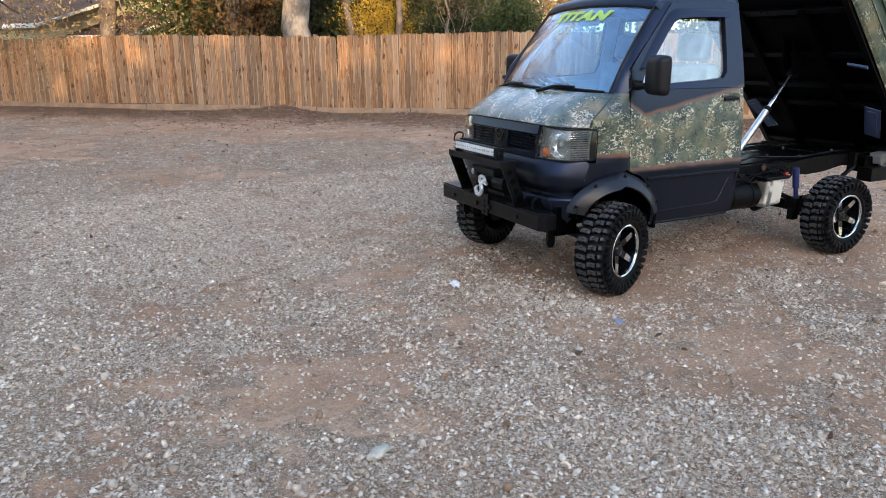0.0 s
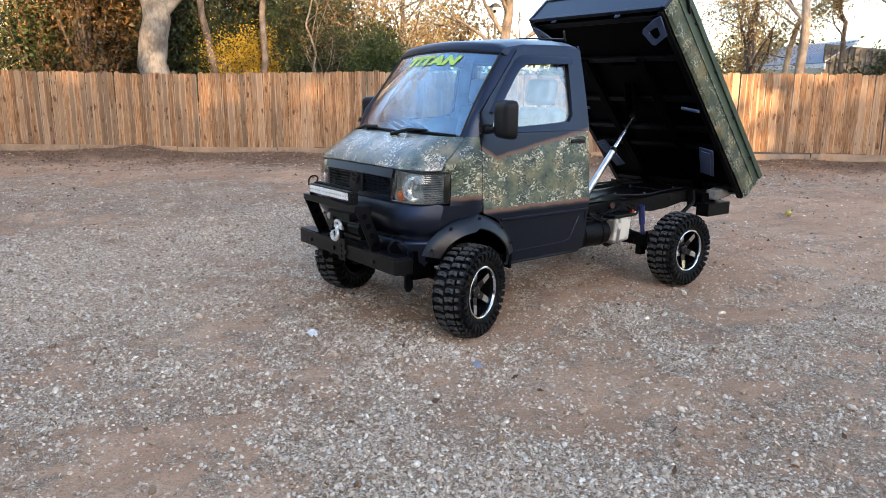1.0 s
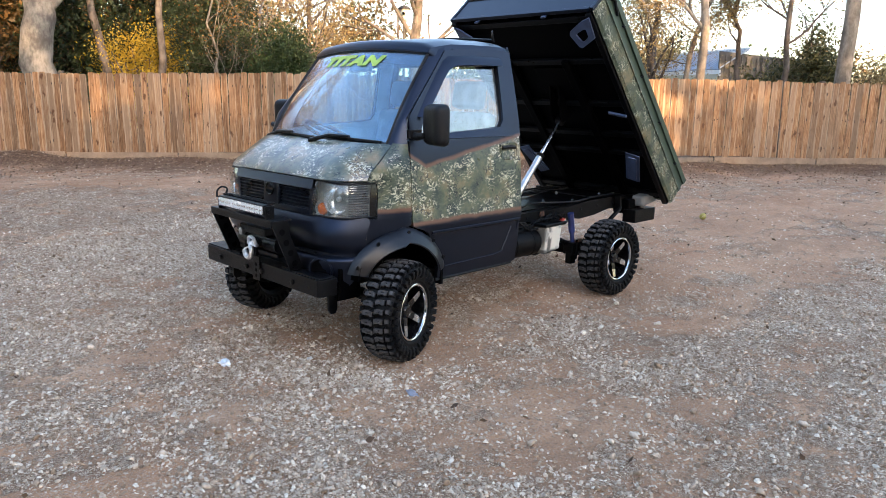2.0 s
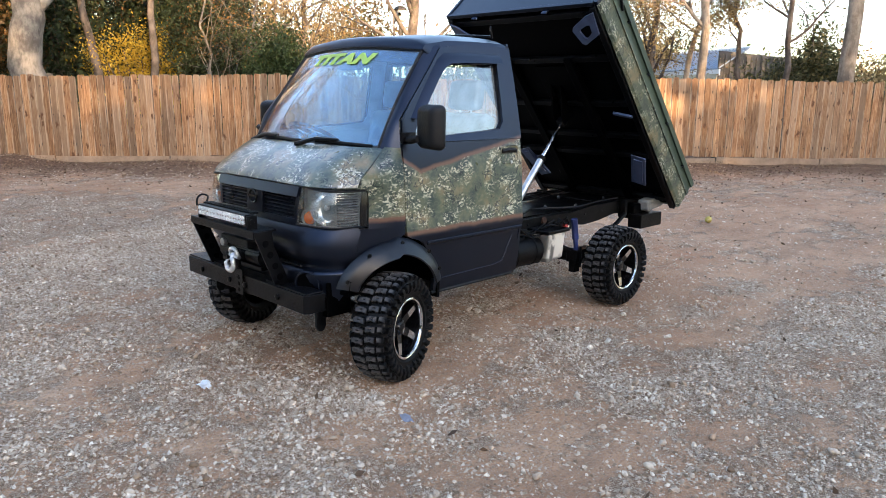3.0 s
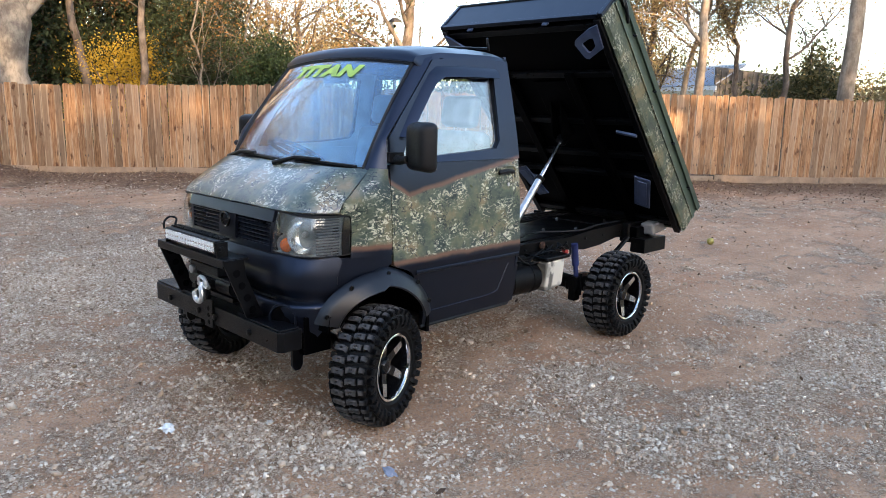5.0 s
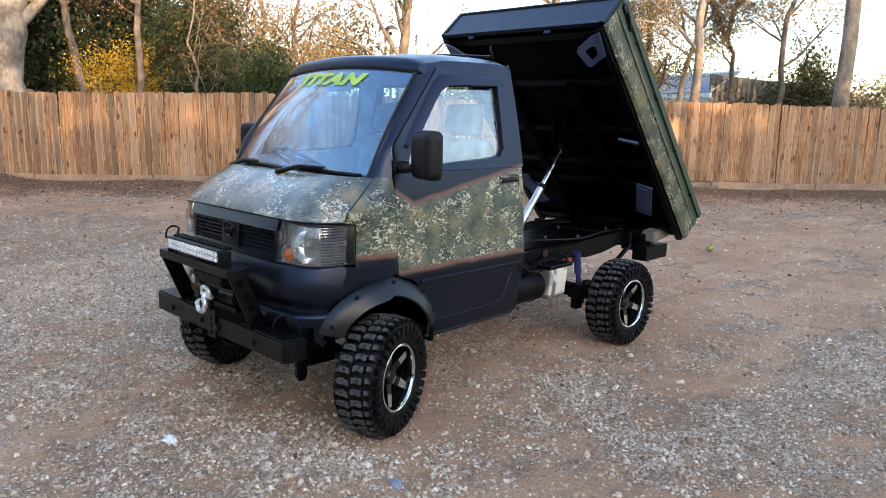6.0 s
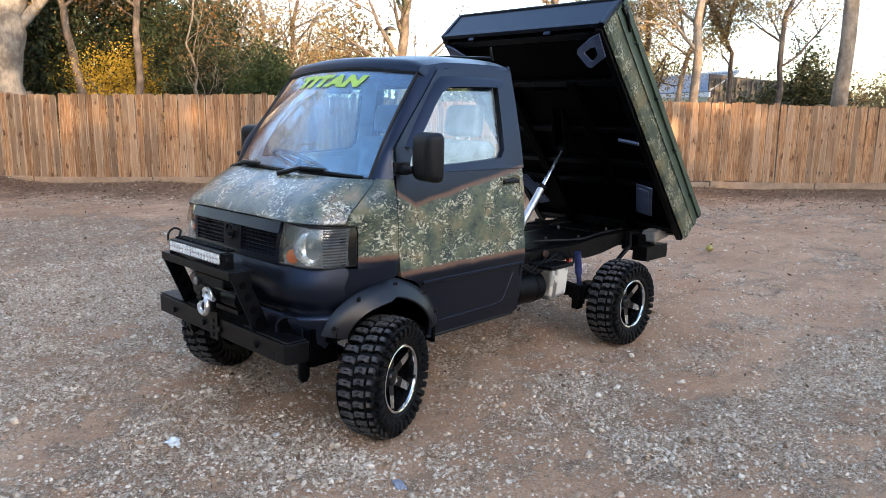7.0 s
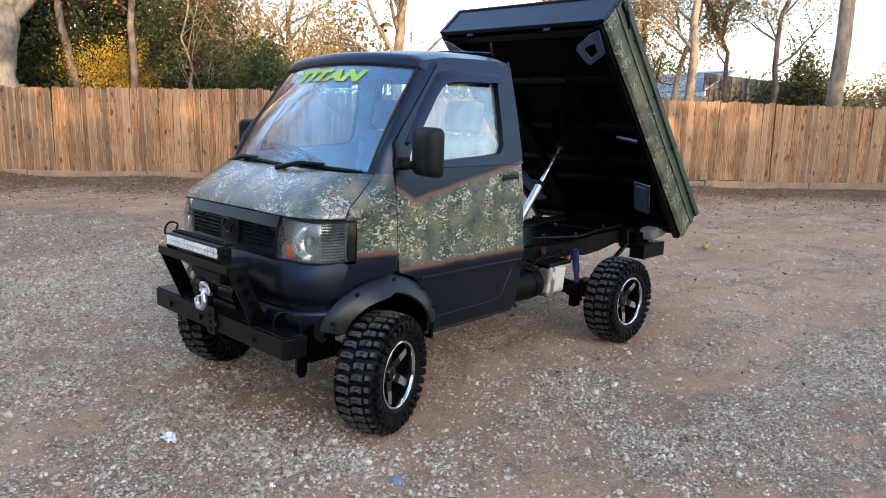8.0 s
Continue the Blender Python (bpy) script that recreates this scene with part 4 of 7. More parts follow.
# doors
for s in (1, -1):
    prof = [(0.455, -0.205, -0.915), (0.475, -0.20, -0.945), (0.56, -0.20, -0.962), (0.66, -0.175, -0.966), (0.735, -0.120, -0.966), (0.755, -0.105, -0.966), (0.772, -0.09, -0.966), (0.788, -0.06, -0.966),
            (0.794, -0.045, -0.966), (0.810, 0.0, -0.966), (0.814, 0.010, -0.966), (0.83, 0.038, -0.966), (0.934, 0.040, -0.966), (0.944, 0.040, -0.966), (0.958, 0.040, -0.966), (1.02, 0.040, -0.966), (1.12, 0.040, -0.966), (1.22, 0.040, -0.966), (1.30, 0.039, -0.964), (1.335, 0.038, -0.963)]
    rows = []
    for z, a, b in prof:
        rows.append([(a + (b - a) * k / 12, s * half_y(z), z) for k in range(13)])
    door = part("door", Form().sheet(rows, 0.03 * s), M_CAMO_BODY, truck, "door, black above and below a camouflage field", 30)
    # window surround: a loop between the door's outline and its opening
    outer = [(0.038, 1.335), (0.037, 1.40), (0.034, 1.462), (-0.055, 1.566), (-0.15, 1.668), (-0.245, 1.771), (-0.335, 1.866), (-0.50, 1.886), (-0.66, 1.894), (-0.80, 1.894), (-0.945, 1.886), (-0.952, 1.70), (-0.958, 1.55), (-0.962, 1.42), (-0.963, 1.335), (-0.80, 1.335), (-0.60, 1.335), (-0.40, 1.335), (-0.20, 1.335), (-0.06, 1.335)]
    inner = [(-0.050, 1.352), (-0.060, 1.40), (-0.092, 1.462), (-0.150, 1.560), (-0.225, 1.665), (-0.300, 1.750), (-0.350, 1.790), (-0.50, 1.802), (-0.66, 1.806), (-0.78, 1.806), (-0.812, 1.790), (-0.812, 1.70), (-0.812, 1.55), (-0.808, 1.44), (-0.770, 1.392), (-0.66, 1.380), (-0.52, 1.372), (-0.38, 1.366), (-0.22, 1.358), (-0.10, 1.352)]
    o3 = [(x, s * half_y(z), z) for x, z in outer]
    i3 = [(x, s * (half_y(z) - 0.004), z) for x, z in inner]
    i4 = [(x, s * (half_y(z) - 0.022), z) for x, z in inner]
    part("window_frame", Form().sheet([o3, [Vector(a).lerp(Vector(b), 0.5) for a, b in zip(o3, i3)], i3, i4], 0.012 * s, True), M_CAMO_BODY, door, "", 40)
    part("seal", Form().tube([(x, s * (half_y(z) - 0.012), z) for x, z in inner + inner[:1]], 0.011, 6, False), M_SEAL, door)
    pane = part("pane", Form().sheet([[(x0 + (x1 - x0) * k / 8, s * (half_y(z) - 0.018), z) for k in range(9)] for z, x0, x1 in [(1.352, -0.04, -0.81), (1.40, -0.055, -0.82), (1.47, -0.09, -0.82), (1.56, -0.145, -0.82), (1.665, -0.22, -0.82), (1.75, -0.295, -0.82), (1.808, -0.35, -0.82)]], 0.004 * s), M_GLASS, door, "reflecting side window", 60)
    pane.visible_shadow = False
    # rain visor
    vis = [(-0.035, 1.47), (-0.13, 1.60), (-0.235, 1.73), (-0.30, 1.80), (-0.355, 1.835), (-0.50, 1.845), (-0.66, 1.847), (-0.83, 1.845)]
    low = [(-0.075, 1.455), (-0.175, 1.575), (-0.270, 1.692), (-0.325, 1.748), (-0.385, 1.778), (-0.50, 1.785), (-0.66, 1.790), (-0.835, 1.792)]
    part("rain_visor", Form().sheet([[(x, s * (half_y(z) + 0.006), z) for x, z in vis], [(x, s * (half_y(z) + 0.030), z) for x, z in [((a + c) / 2, (b + d) / 2 + 0.008) for (a, b), (c, d) in zip(vis, low)]], [(x, s * (half_y(z) + 0.034), z) for x, z in low]], 0.003 * s), M_PAINT, door, "dark plastic rain visor", 50)
    # quarter blank ahead of the pane
    part("quarter_blank", Form().sheet([[(x, s * (half_y(z) + 0.002), z) for x in xs] for z, xs in [(1.352, (0.02, -0.06)), (1.42, (0.018, -0.072)), (1.50, (-0.02, -0.118)), (1.56, (-0.075, -0.155))]], 0.01 * s), M_PLASTIC, door)
    # trim line, panel crease, handle, mirror
    part("trim_line", Form().sheet([[(x, s * (half_y(0.765) + d), z) for x in [-0.12 - 0.84 * k / 10 for k in range(11)]] for z, d in ((0.756, 0.0), (0.764, 0.010), (0.776, 0.010), (0.784, 0.0))], 0.004 * s), M_PAINT, door)
    part("crease", Form().tube([(-0.23, s * (half_y(0.535) + 0.001), 0.535), (-0.72, s * (half_y(0.545) + 0.001), 0.545), (-0.80, s * (half_y(0.56) + 0.001), 0.56), (-0.88, s * (half_y(0.70) + 0.001), 0.72)], 0.003, 5), M_PAINT, door)
    cup = Form().sheet([[(-0.845 + 0.080 * math.copysign(abs(math.cos(a)) ** 0.45, math.cos(a)) * k, s * (half_y(1.24) - d), 1.24 + 0.056 * math.copysign(abs(math.sin(a)) ** 0.45, math.sin(a)) * k) for a in [2 * math.pi * j / 28 for j in range(28)]] for k, d in ((1.08, -0.006), (1.0, -0.008), (0.92, -0.001), (0.4, 0.0), (0.01, 0.0))], 0.0, True)
    handle = part("handle", cup, M_CAMO_BODY, door, "black pull handle in a shallow cup")
    part("lever", Form().tube([(-0.77, s * (half_y(1.26) + 0.012), 1.262), (-0.835, s * (half_y(1.26) + 0.022), 1.270), (-0.90, s * (half_y(1.26) + 0.012), 1.262)], 0.013, 8), M_PLASTIC, handle)
    part("lock", Form().lathe([(0, 0.012), (0.006, 0.011), (0.007, 0.001)], 16, Matrix.Translation((-0.86, s * half_y(1.19), 1.19)) @ Matrix.Diagonal((1, s, 1, 1))), M_STEEL, door)
    arm = Form().tube([(0.0, s * 0.70, 1.36), (0.02, s * 0.76, 1.358), (0.025, s * 0.82, 1.37)], [0.026, 0.022, 0.018], 10)
    arm.box((0.0, s * 0.705, 1.372), (0.10, 0.03, 0.05))
    stalk = part("mirror_arm", arm, M_PLASTIC, door, "", 40, 0.004)
    bm = bmesh.new()
    bmesh.ops.create_cube(bm, size=1.0)
    bmesh.ops.scale(bm, vec=(0.095, 0.205, 0.25), verts=bm.verts)
    for v in bm.verts:
        if v.co.x > 0:
            v.co.y *= 0.86
            v.co.z *= 0.88
    bmesh.ops.bevel(bm, geom=bm.edges[:], offset=0.045, segments=5, affect="EDGES", profile=0.6)
    me = bpy.data.meshes.new("mirror")
    bm.to_mesh(me)
    bm.free()
    me.shade_smooth()
    head = part("mirror", me, M_PLASTIC, door, "black door mirror housing", at=pose(-0.015 if s > 0 else -0.08, 0.875 if s > 0 else -0.80, 1.43, 0, 0, -14 * s))
    part("mirror_glass", Form().box((-0.042, 0, 0), (0.006, 0.160, 0.205)), M_MIRRORISH, head, "", 30, 0.002)

# cab back wall, floor, sill
f = Form()
f.sheet([[(-0.962, y * (half_y(z) - 0.004), z) for y in (-1, -0.86, -0.5, 0, 0.5, 0.86, 1)] for z in (0.47, 0.8, 1.1, 1.36)], -0.02)
f.sheet([[(-0.958 + 0.012 * (z - 1.36), y * (half_y(z) - 0.004), z) for y in (-1, -0.86)] for z in (1.36, 1.6, 1.80)], -0.02)
f.sheet([[(-0.958 + 0.012 * (z - 1.36), y * (half_y(z) - 0.004), z) for y in (0.86, 1)] for z in (1.36, 1.6, 1.80)], -0.02)
f.sheet([[(-0.955, y * (half_y(z) - 0.004), z) for y in (-1, -0.5, 0, 0.5, 1)] for z in (1.80, 1.92)], -0.02)
part("cab_back_wall", f, M_PAINT, truck)
part("rear_pane", Form().sheet([[(-0.955, y * 0.86 * half_y(z), z) for y in (-1, -0.5, 0, 0.5, 1)] for z in (1.36, 1.6, 1.80)], 0.004), M_GLASS, truck, "cab rear window").visible_shadow = False
part("cab_floor", Form().box((-0.40, 0, 0.485), (1.12, 1.36, 0.05)), M_FRAME, truck)
for s in (1, -1):
    part("sill", Form().tube([(-0.19, s * 0.70, 0.452), (-0.92, s * 0.70, 0.458)], 0.012, 8), M_BLACK, truck)
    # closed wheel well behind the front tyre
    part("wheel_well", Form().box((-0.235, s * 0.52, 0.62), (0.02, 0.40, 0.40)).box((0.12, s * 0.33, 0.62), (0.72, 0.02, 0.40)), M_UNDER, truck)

# interior
part("dashboard", Form().sheet([[(x, y * 0.62, z) for y in (-1, -0.6, -0.2, 0.2, 0.6, 1)] for x, z in [(0.20, 1.295), (0.10, 1.32), (-0.02, 1.31), (-0.06, 1.27), (-0.04, 1.10), (0.02, 0.85)]], 0.02), M_DASH, truck, "dark dashboard", 50)
wheel_m = Matrix.Translation((-0.12, -0.34, 1.33)) @ Euler((0, radians(-28), 0)).to_matrix().to_4x4() @ Euler((radians(90), 0, 0)).to_matrix().to_4x4()
ring = Form().lathe([(0.013 * math.sin(a), 0.175 + 0.013 * math.cos(a)) for a in [2 * math.pi * k / 8 for k in range(8)]], 36, wheel_m, True)
steer = part("steering_wheel", ring, M_DASH, truck)
f = Form()
for a in (20, 160, 270):
    f.tube([wheel_m @ Vector((0, 0, 0)), wheel_m @ Vector((0.17 * math.cos(radians(a)), 0, 0.17 * math.sin(radians(a))))], 0.013, 8)
f.tube([(-0.12, -0.34, 1.33), (0.04, -0.34, 1.22)], 0.03, 10)
part("spoke", f, M_DASH, steer)
for s in (1, -1):
    seat = part("seat", Form().box((-0.50, s * 0.34, 0.86), (0.50, 0.50, 0.16)), M_SEAT, truck, "grey cloth seat", 40, 0.04)
    part("backrest", Form().box((-0.775, s * 0.34, 1.19), (0.13, 0.48, 0.60), (0, -12, 0)), M_SEAT, seat, "", 40, 0.05)
    part("headrest", Form().box((-0.845, s * 0.34, 1.60), (0.09, 0.27, 0.19), (0, -10, 0)), M_SEAT, seat, "", 40, 0.035)
    for d in (-0.05, 0.05):
        part("headrest_post", Form().tube([(-0.835, s * 0.34 + d, 1.44), (-0.845, s * 0.34 + d, 1.56)], 0.006, 6), M_STEEL, seat)
    part("window_lining", Form().sheet([[(x, s * (half_y(z) - 0.034), z) for x, z in outer], [(x, s * (half_y(z) - 0.036), z) for x, z in inner]], 0.006 * s, True), M_INNER, truck)
    part("door_lining", Form().sheet([[(x, s * (half_y(z) - 0.05), z) for x in (-0.02, -0.45, -0.94)] for z in (0.86, 1.1, 1.34)], 0.012 * s), M_INNER, truck)
part("headliner", Form().sheet([[(x, u * 0.57, 1.885 + 0.02 * (1 - u * u)) for u in (-1, -0.5, 0, 0.5, 1)] for x in (-0.25, -0.6, -0.94)], 0.01), M_INNER, truck)
part("back_lining", Form().sheet([[(-0.93, u * 0.67, z) for u in (-1, 0, 1)] for z in (0.52, 1.34)], 0.01), M_INNER, truck)
part("inner_mirror", Form().box((-0.16, 0.0, 1.775), (0.03, 0.22, 0.065)), M_DASH, truck, "", 40, 0.012)

# fender flares
for s in (1, -1):
    rows = []
    for k in range(25):
        a = 0.22 + (math.pi - 0.38) * (k / 24)
        ca, sa = math.cos(a), math.sin(a)
        cx, cz = 0.125, 0.548
        ra, rz = 0.330, 0.258
        drop = -0.02 if ca > 0 else 0.04 * ca
        bx = cx + ra * ca
        wall = half_y(0.75) - 0.075 * max(0, (bx - 0.2) / 0.3) ** 1.3
        rows.append([(cx + (ra + 0.030) * ca, s * (wall - 0.006), cz + drop + (rz + 0.030) * sa), (cx + (ra + 0.026) * ca, s * (wall + 0.012), cz + drop + (rz + 0.026) * sa),
                     (cx + (ra - 0.01) * ca, s * (wall + 0.045), cz + drop + (rz - 0.01) * sa), (cx + (ra - 0.062) * ca, s * (wall + 0.072), cz + drop + (rz - 0.055) * sa), (cx + (ra - 0.070) * ca, s * (wall + 0.066), cz + drop + (rz - 0.063) * sa)])
    flare = part("fender_flare", Form().sheet(rows, 0.006 * s), M_FLARE, truck, "satin black bolted fender flare", 50)
    for a in (18, 55, 95, 135, 165):
        ca, sa = math.cos(radians(a)), math.sin(radians(a))
        bx = 0.125 + 0.326 * ca
        wall = half_y(0.75) - 0.075 * max(0, (bx - 0.2) / 0.3) ** 1.3
        q = Matrix.Translation((bx, s * (wall + 0.036), 0.548 + 0.256 * sa)) @ Matrix.Diagonal((1, s, 1, 1))
        part("bolt", Form().lathe([(0.0, 0.013), (0.005, 0.012), (0.006, 0.008), (0.003, 0.007), (0.003, 0.001)], 14, q), M_BLACK, flare)
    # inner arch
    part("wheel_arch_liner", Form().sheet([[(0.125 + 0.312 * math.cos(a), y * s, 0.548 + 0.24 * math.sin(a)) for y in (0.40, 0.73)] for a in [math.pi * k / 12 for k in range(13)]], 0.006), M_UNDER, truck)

# closing panel between bumper and front wheel
for s in (1, -1):
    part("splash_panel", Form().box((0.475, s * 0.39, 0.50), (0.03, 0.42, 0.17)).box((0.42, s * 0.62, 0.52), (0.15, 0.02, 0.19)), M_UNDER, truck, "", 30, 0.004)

# winch bumper
f = Form()
outline = [(-0.664, -0.026), (-0.646, 0.0), (0.646, 0.0), (0.664, -0.026), (0.664, -0.125), (-0.664, -0.125)]
f.add([(0.662 + x, y, z) for z in (0.478, 0.577) for y, x in outline], [tuple(range(6))[::-1], tuple(range(6, 12))] + [(i, (i + 1) % 6, (i + 1) % 6 + 6, i + 6) for i in range(6)])
winchbar = part("winch_bumper", f, M_BLACK, truck, "black welded steel winch bumper", 30, 0.004)
for s in (1, -1):
    part("end_plate", Form().box((0.598, s * 0.522, 0.5815), (0.108, 0.262, 0.009)), M_BLACK, winchbar, "", 30, 0.003)
for s in (1, -1):
    side = [(0.560, 0.58), (0.652, 0.58), (0.766, 0.86), (0.764, 0.882), (0.660, 0.882), (0.652, 0.80)]
    plate = part("upright", Form().prism(side, 0.012, Matrix.Translation((0, s * 0.357 - 0.006, 0))), M_BLACK, winchbar, "", 30, 0.002)
    for k in range(4):
        q = Matrix.Translation((0.622 + 0.0270 * k, s * 0.357, 0.622 + 0.064 * k))
        part("hole", Form().lathe([(-0.0066, 0.001), (-0.0066, 0.015), (-0.0075, 0.019), (0.0075, 0.019), (0.0066, 0.015), (0.0066, 0.001)], 18, q), M_UNDER, plate)
    part("gusset", Form().box((0.61, s * 0.30, 0.583), (0.06, 0.10, 0.012)), M_BLACK, winchbar)
    part("tow_tab", Form().prism([(0.47, 0.47), (0.53, 0.47), (0.53, 0.36), (0.515, 0.335), (0.485, 0.335), (0.47, 0.36)], 0.018, Matrix.Translation((0, s * 0.56 - 0.009, 0))), M_BLACK, winchbar, "", 30, 0.002)
    part("side_brace", Form().tube([(0.56, s * 0.50, 0.52), (0.42, s * 0.42, 0.50), (0.2, s * 0.36, 0.52)], 0.028, 8), M_BLACK, winchbar)
part("top_tray", Form().box((0.700, 0, 0.880), (0.137, 0.715, 0.012)).box((0.764, 0, 0.864), (0.010, 0.715, 0.042)), M_BLACK, winchbar, "", 30, 0.003)
for y in (-0.46, -0.12, 0.06, 0.40):
    part("bumper_bolt", Form().lathe([(0, 0.017), (0.012, 0.017), (0.014, 0.012), (0.014, 0.001)], 6, Matrix.Translation((0.662, y, 0.524)) @ Euler((0, 0, radians(-90))).to_matrix().to_4x4()), M_BLACK, winchbar)
part("winch_plate", Form().box((0.669, 0.005, 0.535), (0.010, 0.085, 0.15)), M_BLACK, winchbar, "", 30, 0.002)
winch = part("winch", Form().tube([(0.62, -0.20, 0.70), (0.62, -0.08, 0.70)], 0.055, 18).tube([(0.62, 0.08, 0.70), (0.62, 0.22, 0.70)], 0.05, 18).tube([(0.62, -0.08, 0.70), (0.62, 0.08, 0.70)], 0.035, 16).box((0.60, 0, 0.64), (0.10, 0.44, 0.02)), M_BLACK, winchbar, "black electric winch")
rope = Form()
for k in range(9):
    rope.lathe([(0.007 * math.sin(a), 0.040 + 0.007 * math.cos(a)) for a in [2 * math.pi * j / 6 for j in range(6)]], 18, Matrix.Translation((0.62, -0.07 + 0.0175 * k, 0.70)), True)
part("cable", rope, M_FRAME, winch)
part("tie_bar", Form().tube([(0.655, -0.22, 0.735), (0.655, 0.22, 0.735)], 0.009, 8), M_BLACK, winch)
f = Form()
for y in (-0.055, 0.055):
    f.tube([(0.698, y, 0.625), (0.698, y, 0.705)], 0.014, 10)
for z in (0.64, 0.695):
    f.tube([(0.698, -0.07, z), (0.698, 0.07, z)], 0.012, 10)
part("fairlead", f, M_BLACK, winch, "black roller fairlead")
for k in range(3):
    part("plate_hole", Form().lathe([(0, 0.013), (0.0015, 0.011), (0.0015, 0.001)], 14, Matrix.Translation((0.674, 0.005, 0.487 + 0.036 * k)) @ Euler((0, 0, radians(-90))).to_matrix().to_4x4()), M_UNDER, winchbar)
hook = Form().tube(arc([(0.71, 0.055, 0.715), (0.732, 0.052, 0.695), (0.738, 0.068, 0.672), (0.738, 0.068, 0.645), (0.738, 0.044, 0.618), (0.738, 0.008, 0.622), (0.738, -0.006, 0.648), (0.738, 0.004, 0.672)], 3), [0.014] * 15 + [0.015] * 5 + [0.008] * 2, 8)
hook.tube([(0.738, 0.000, 0.67), (0.738, 0.060, 0.690)], 0.005, 6)
part("hook", hook, M_ZINC, winch, "grey forged winch hook")
part("shackle", Form().tube(arc([(0.722, 0.025, 0.705), (0.730, 0.030, 0.735), (0.730, 0.060, 0.748), (0.730, 0.092, 0.735), (0.722, 0.098, 0.700)], 4), 0.011, 8).tube([(0.722, 0.012, 0.705), (0.722, 0.112, 0.700)], 0.012, 8), M_ZINC, winch, "bright steel shackle on the cable's end")
part("clutch_knob", Form().lathe([(0.0, 0.022), (0.010, 0.024), (0.026, 0.022), (0.030, 0.014), (0.030, 0.001)], 18, Matrix.Translation((0.672, -0.125, 0.752)) @ Euler((0, 0, radians(-90))).to_matrix().to_4x4()), M_STEEL, winch, "bright clutch knob")
part("control_box", Form().box((0.635, -0.02, 0.772), (0.09, 0.30, 0.05)), M_PLASTIC, winch, "", 30, 0.008)
# light bar
bar = part("light_bar", Form().box((0.738, 0.01, 0.934), (0.055, 0.535, 0.066)), M_BLACK, truck, "black light bar with two rows of clear lamps", 30, 0.004)
f = Form()
for k in range(26):
    f.box((0.710, -0.25 + 0.0208 * k, 0.970), (0.05, 0.006, 0.012))
part("cooling_fin", f, M_BLACK, bar)
part("face", Form().box((0.7665, 0.01, 0.934), (0.004, 0.52, 0.050)), M_MIRRORISH, bar, "silvery reflector face", 30, 0.001)
for r in range(2):
    for k in range(18):
        q = Matrix.Translation((0.7695, -0.2365 + 0.029 * k, 0.921 + 0.0255 * r)) @ Euler((0, 0, radians(-90))).to_matrix().to_4x4()
        part("lamp_cell", Form().lathe([(0.0, 0.0125), (0.002, 0.0115), (-0.002, 0.006), (0.004, 0.003), (0.005, 0.0005)], 10, q), M_TRIM, bar)
for s in (1, -1):
    part("end_bracket", Form().box((0.733, 0.01 + s * 0.275, 0.917), (0.06, 0.008, 0.085)).lathe([(0, 0.014), (0.010, 0.014), (0.012, 0.001)], 12, Matrix.Translation((0.738, 0.01 + s * 0.279, 0.927)) @ Matrix.Diagonal((1, s, 1, 1))), M_BLACK, bar, "", 30, 0.002)
part("lamp_cable", Form().tube(arc([(0.71, -0.27, 0.965), (0.69, -0.285, 1.0), (0.72, -0.30, 1.012), (0.75, -0.30, 0.99), (0.755, -0.296, 0.95)], 3), 0.006, 6), M_SEAL, bar)

# ---- wheels ----
TYRE_R, TYRE_W = 0.288, 0.215


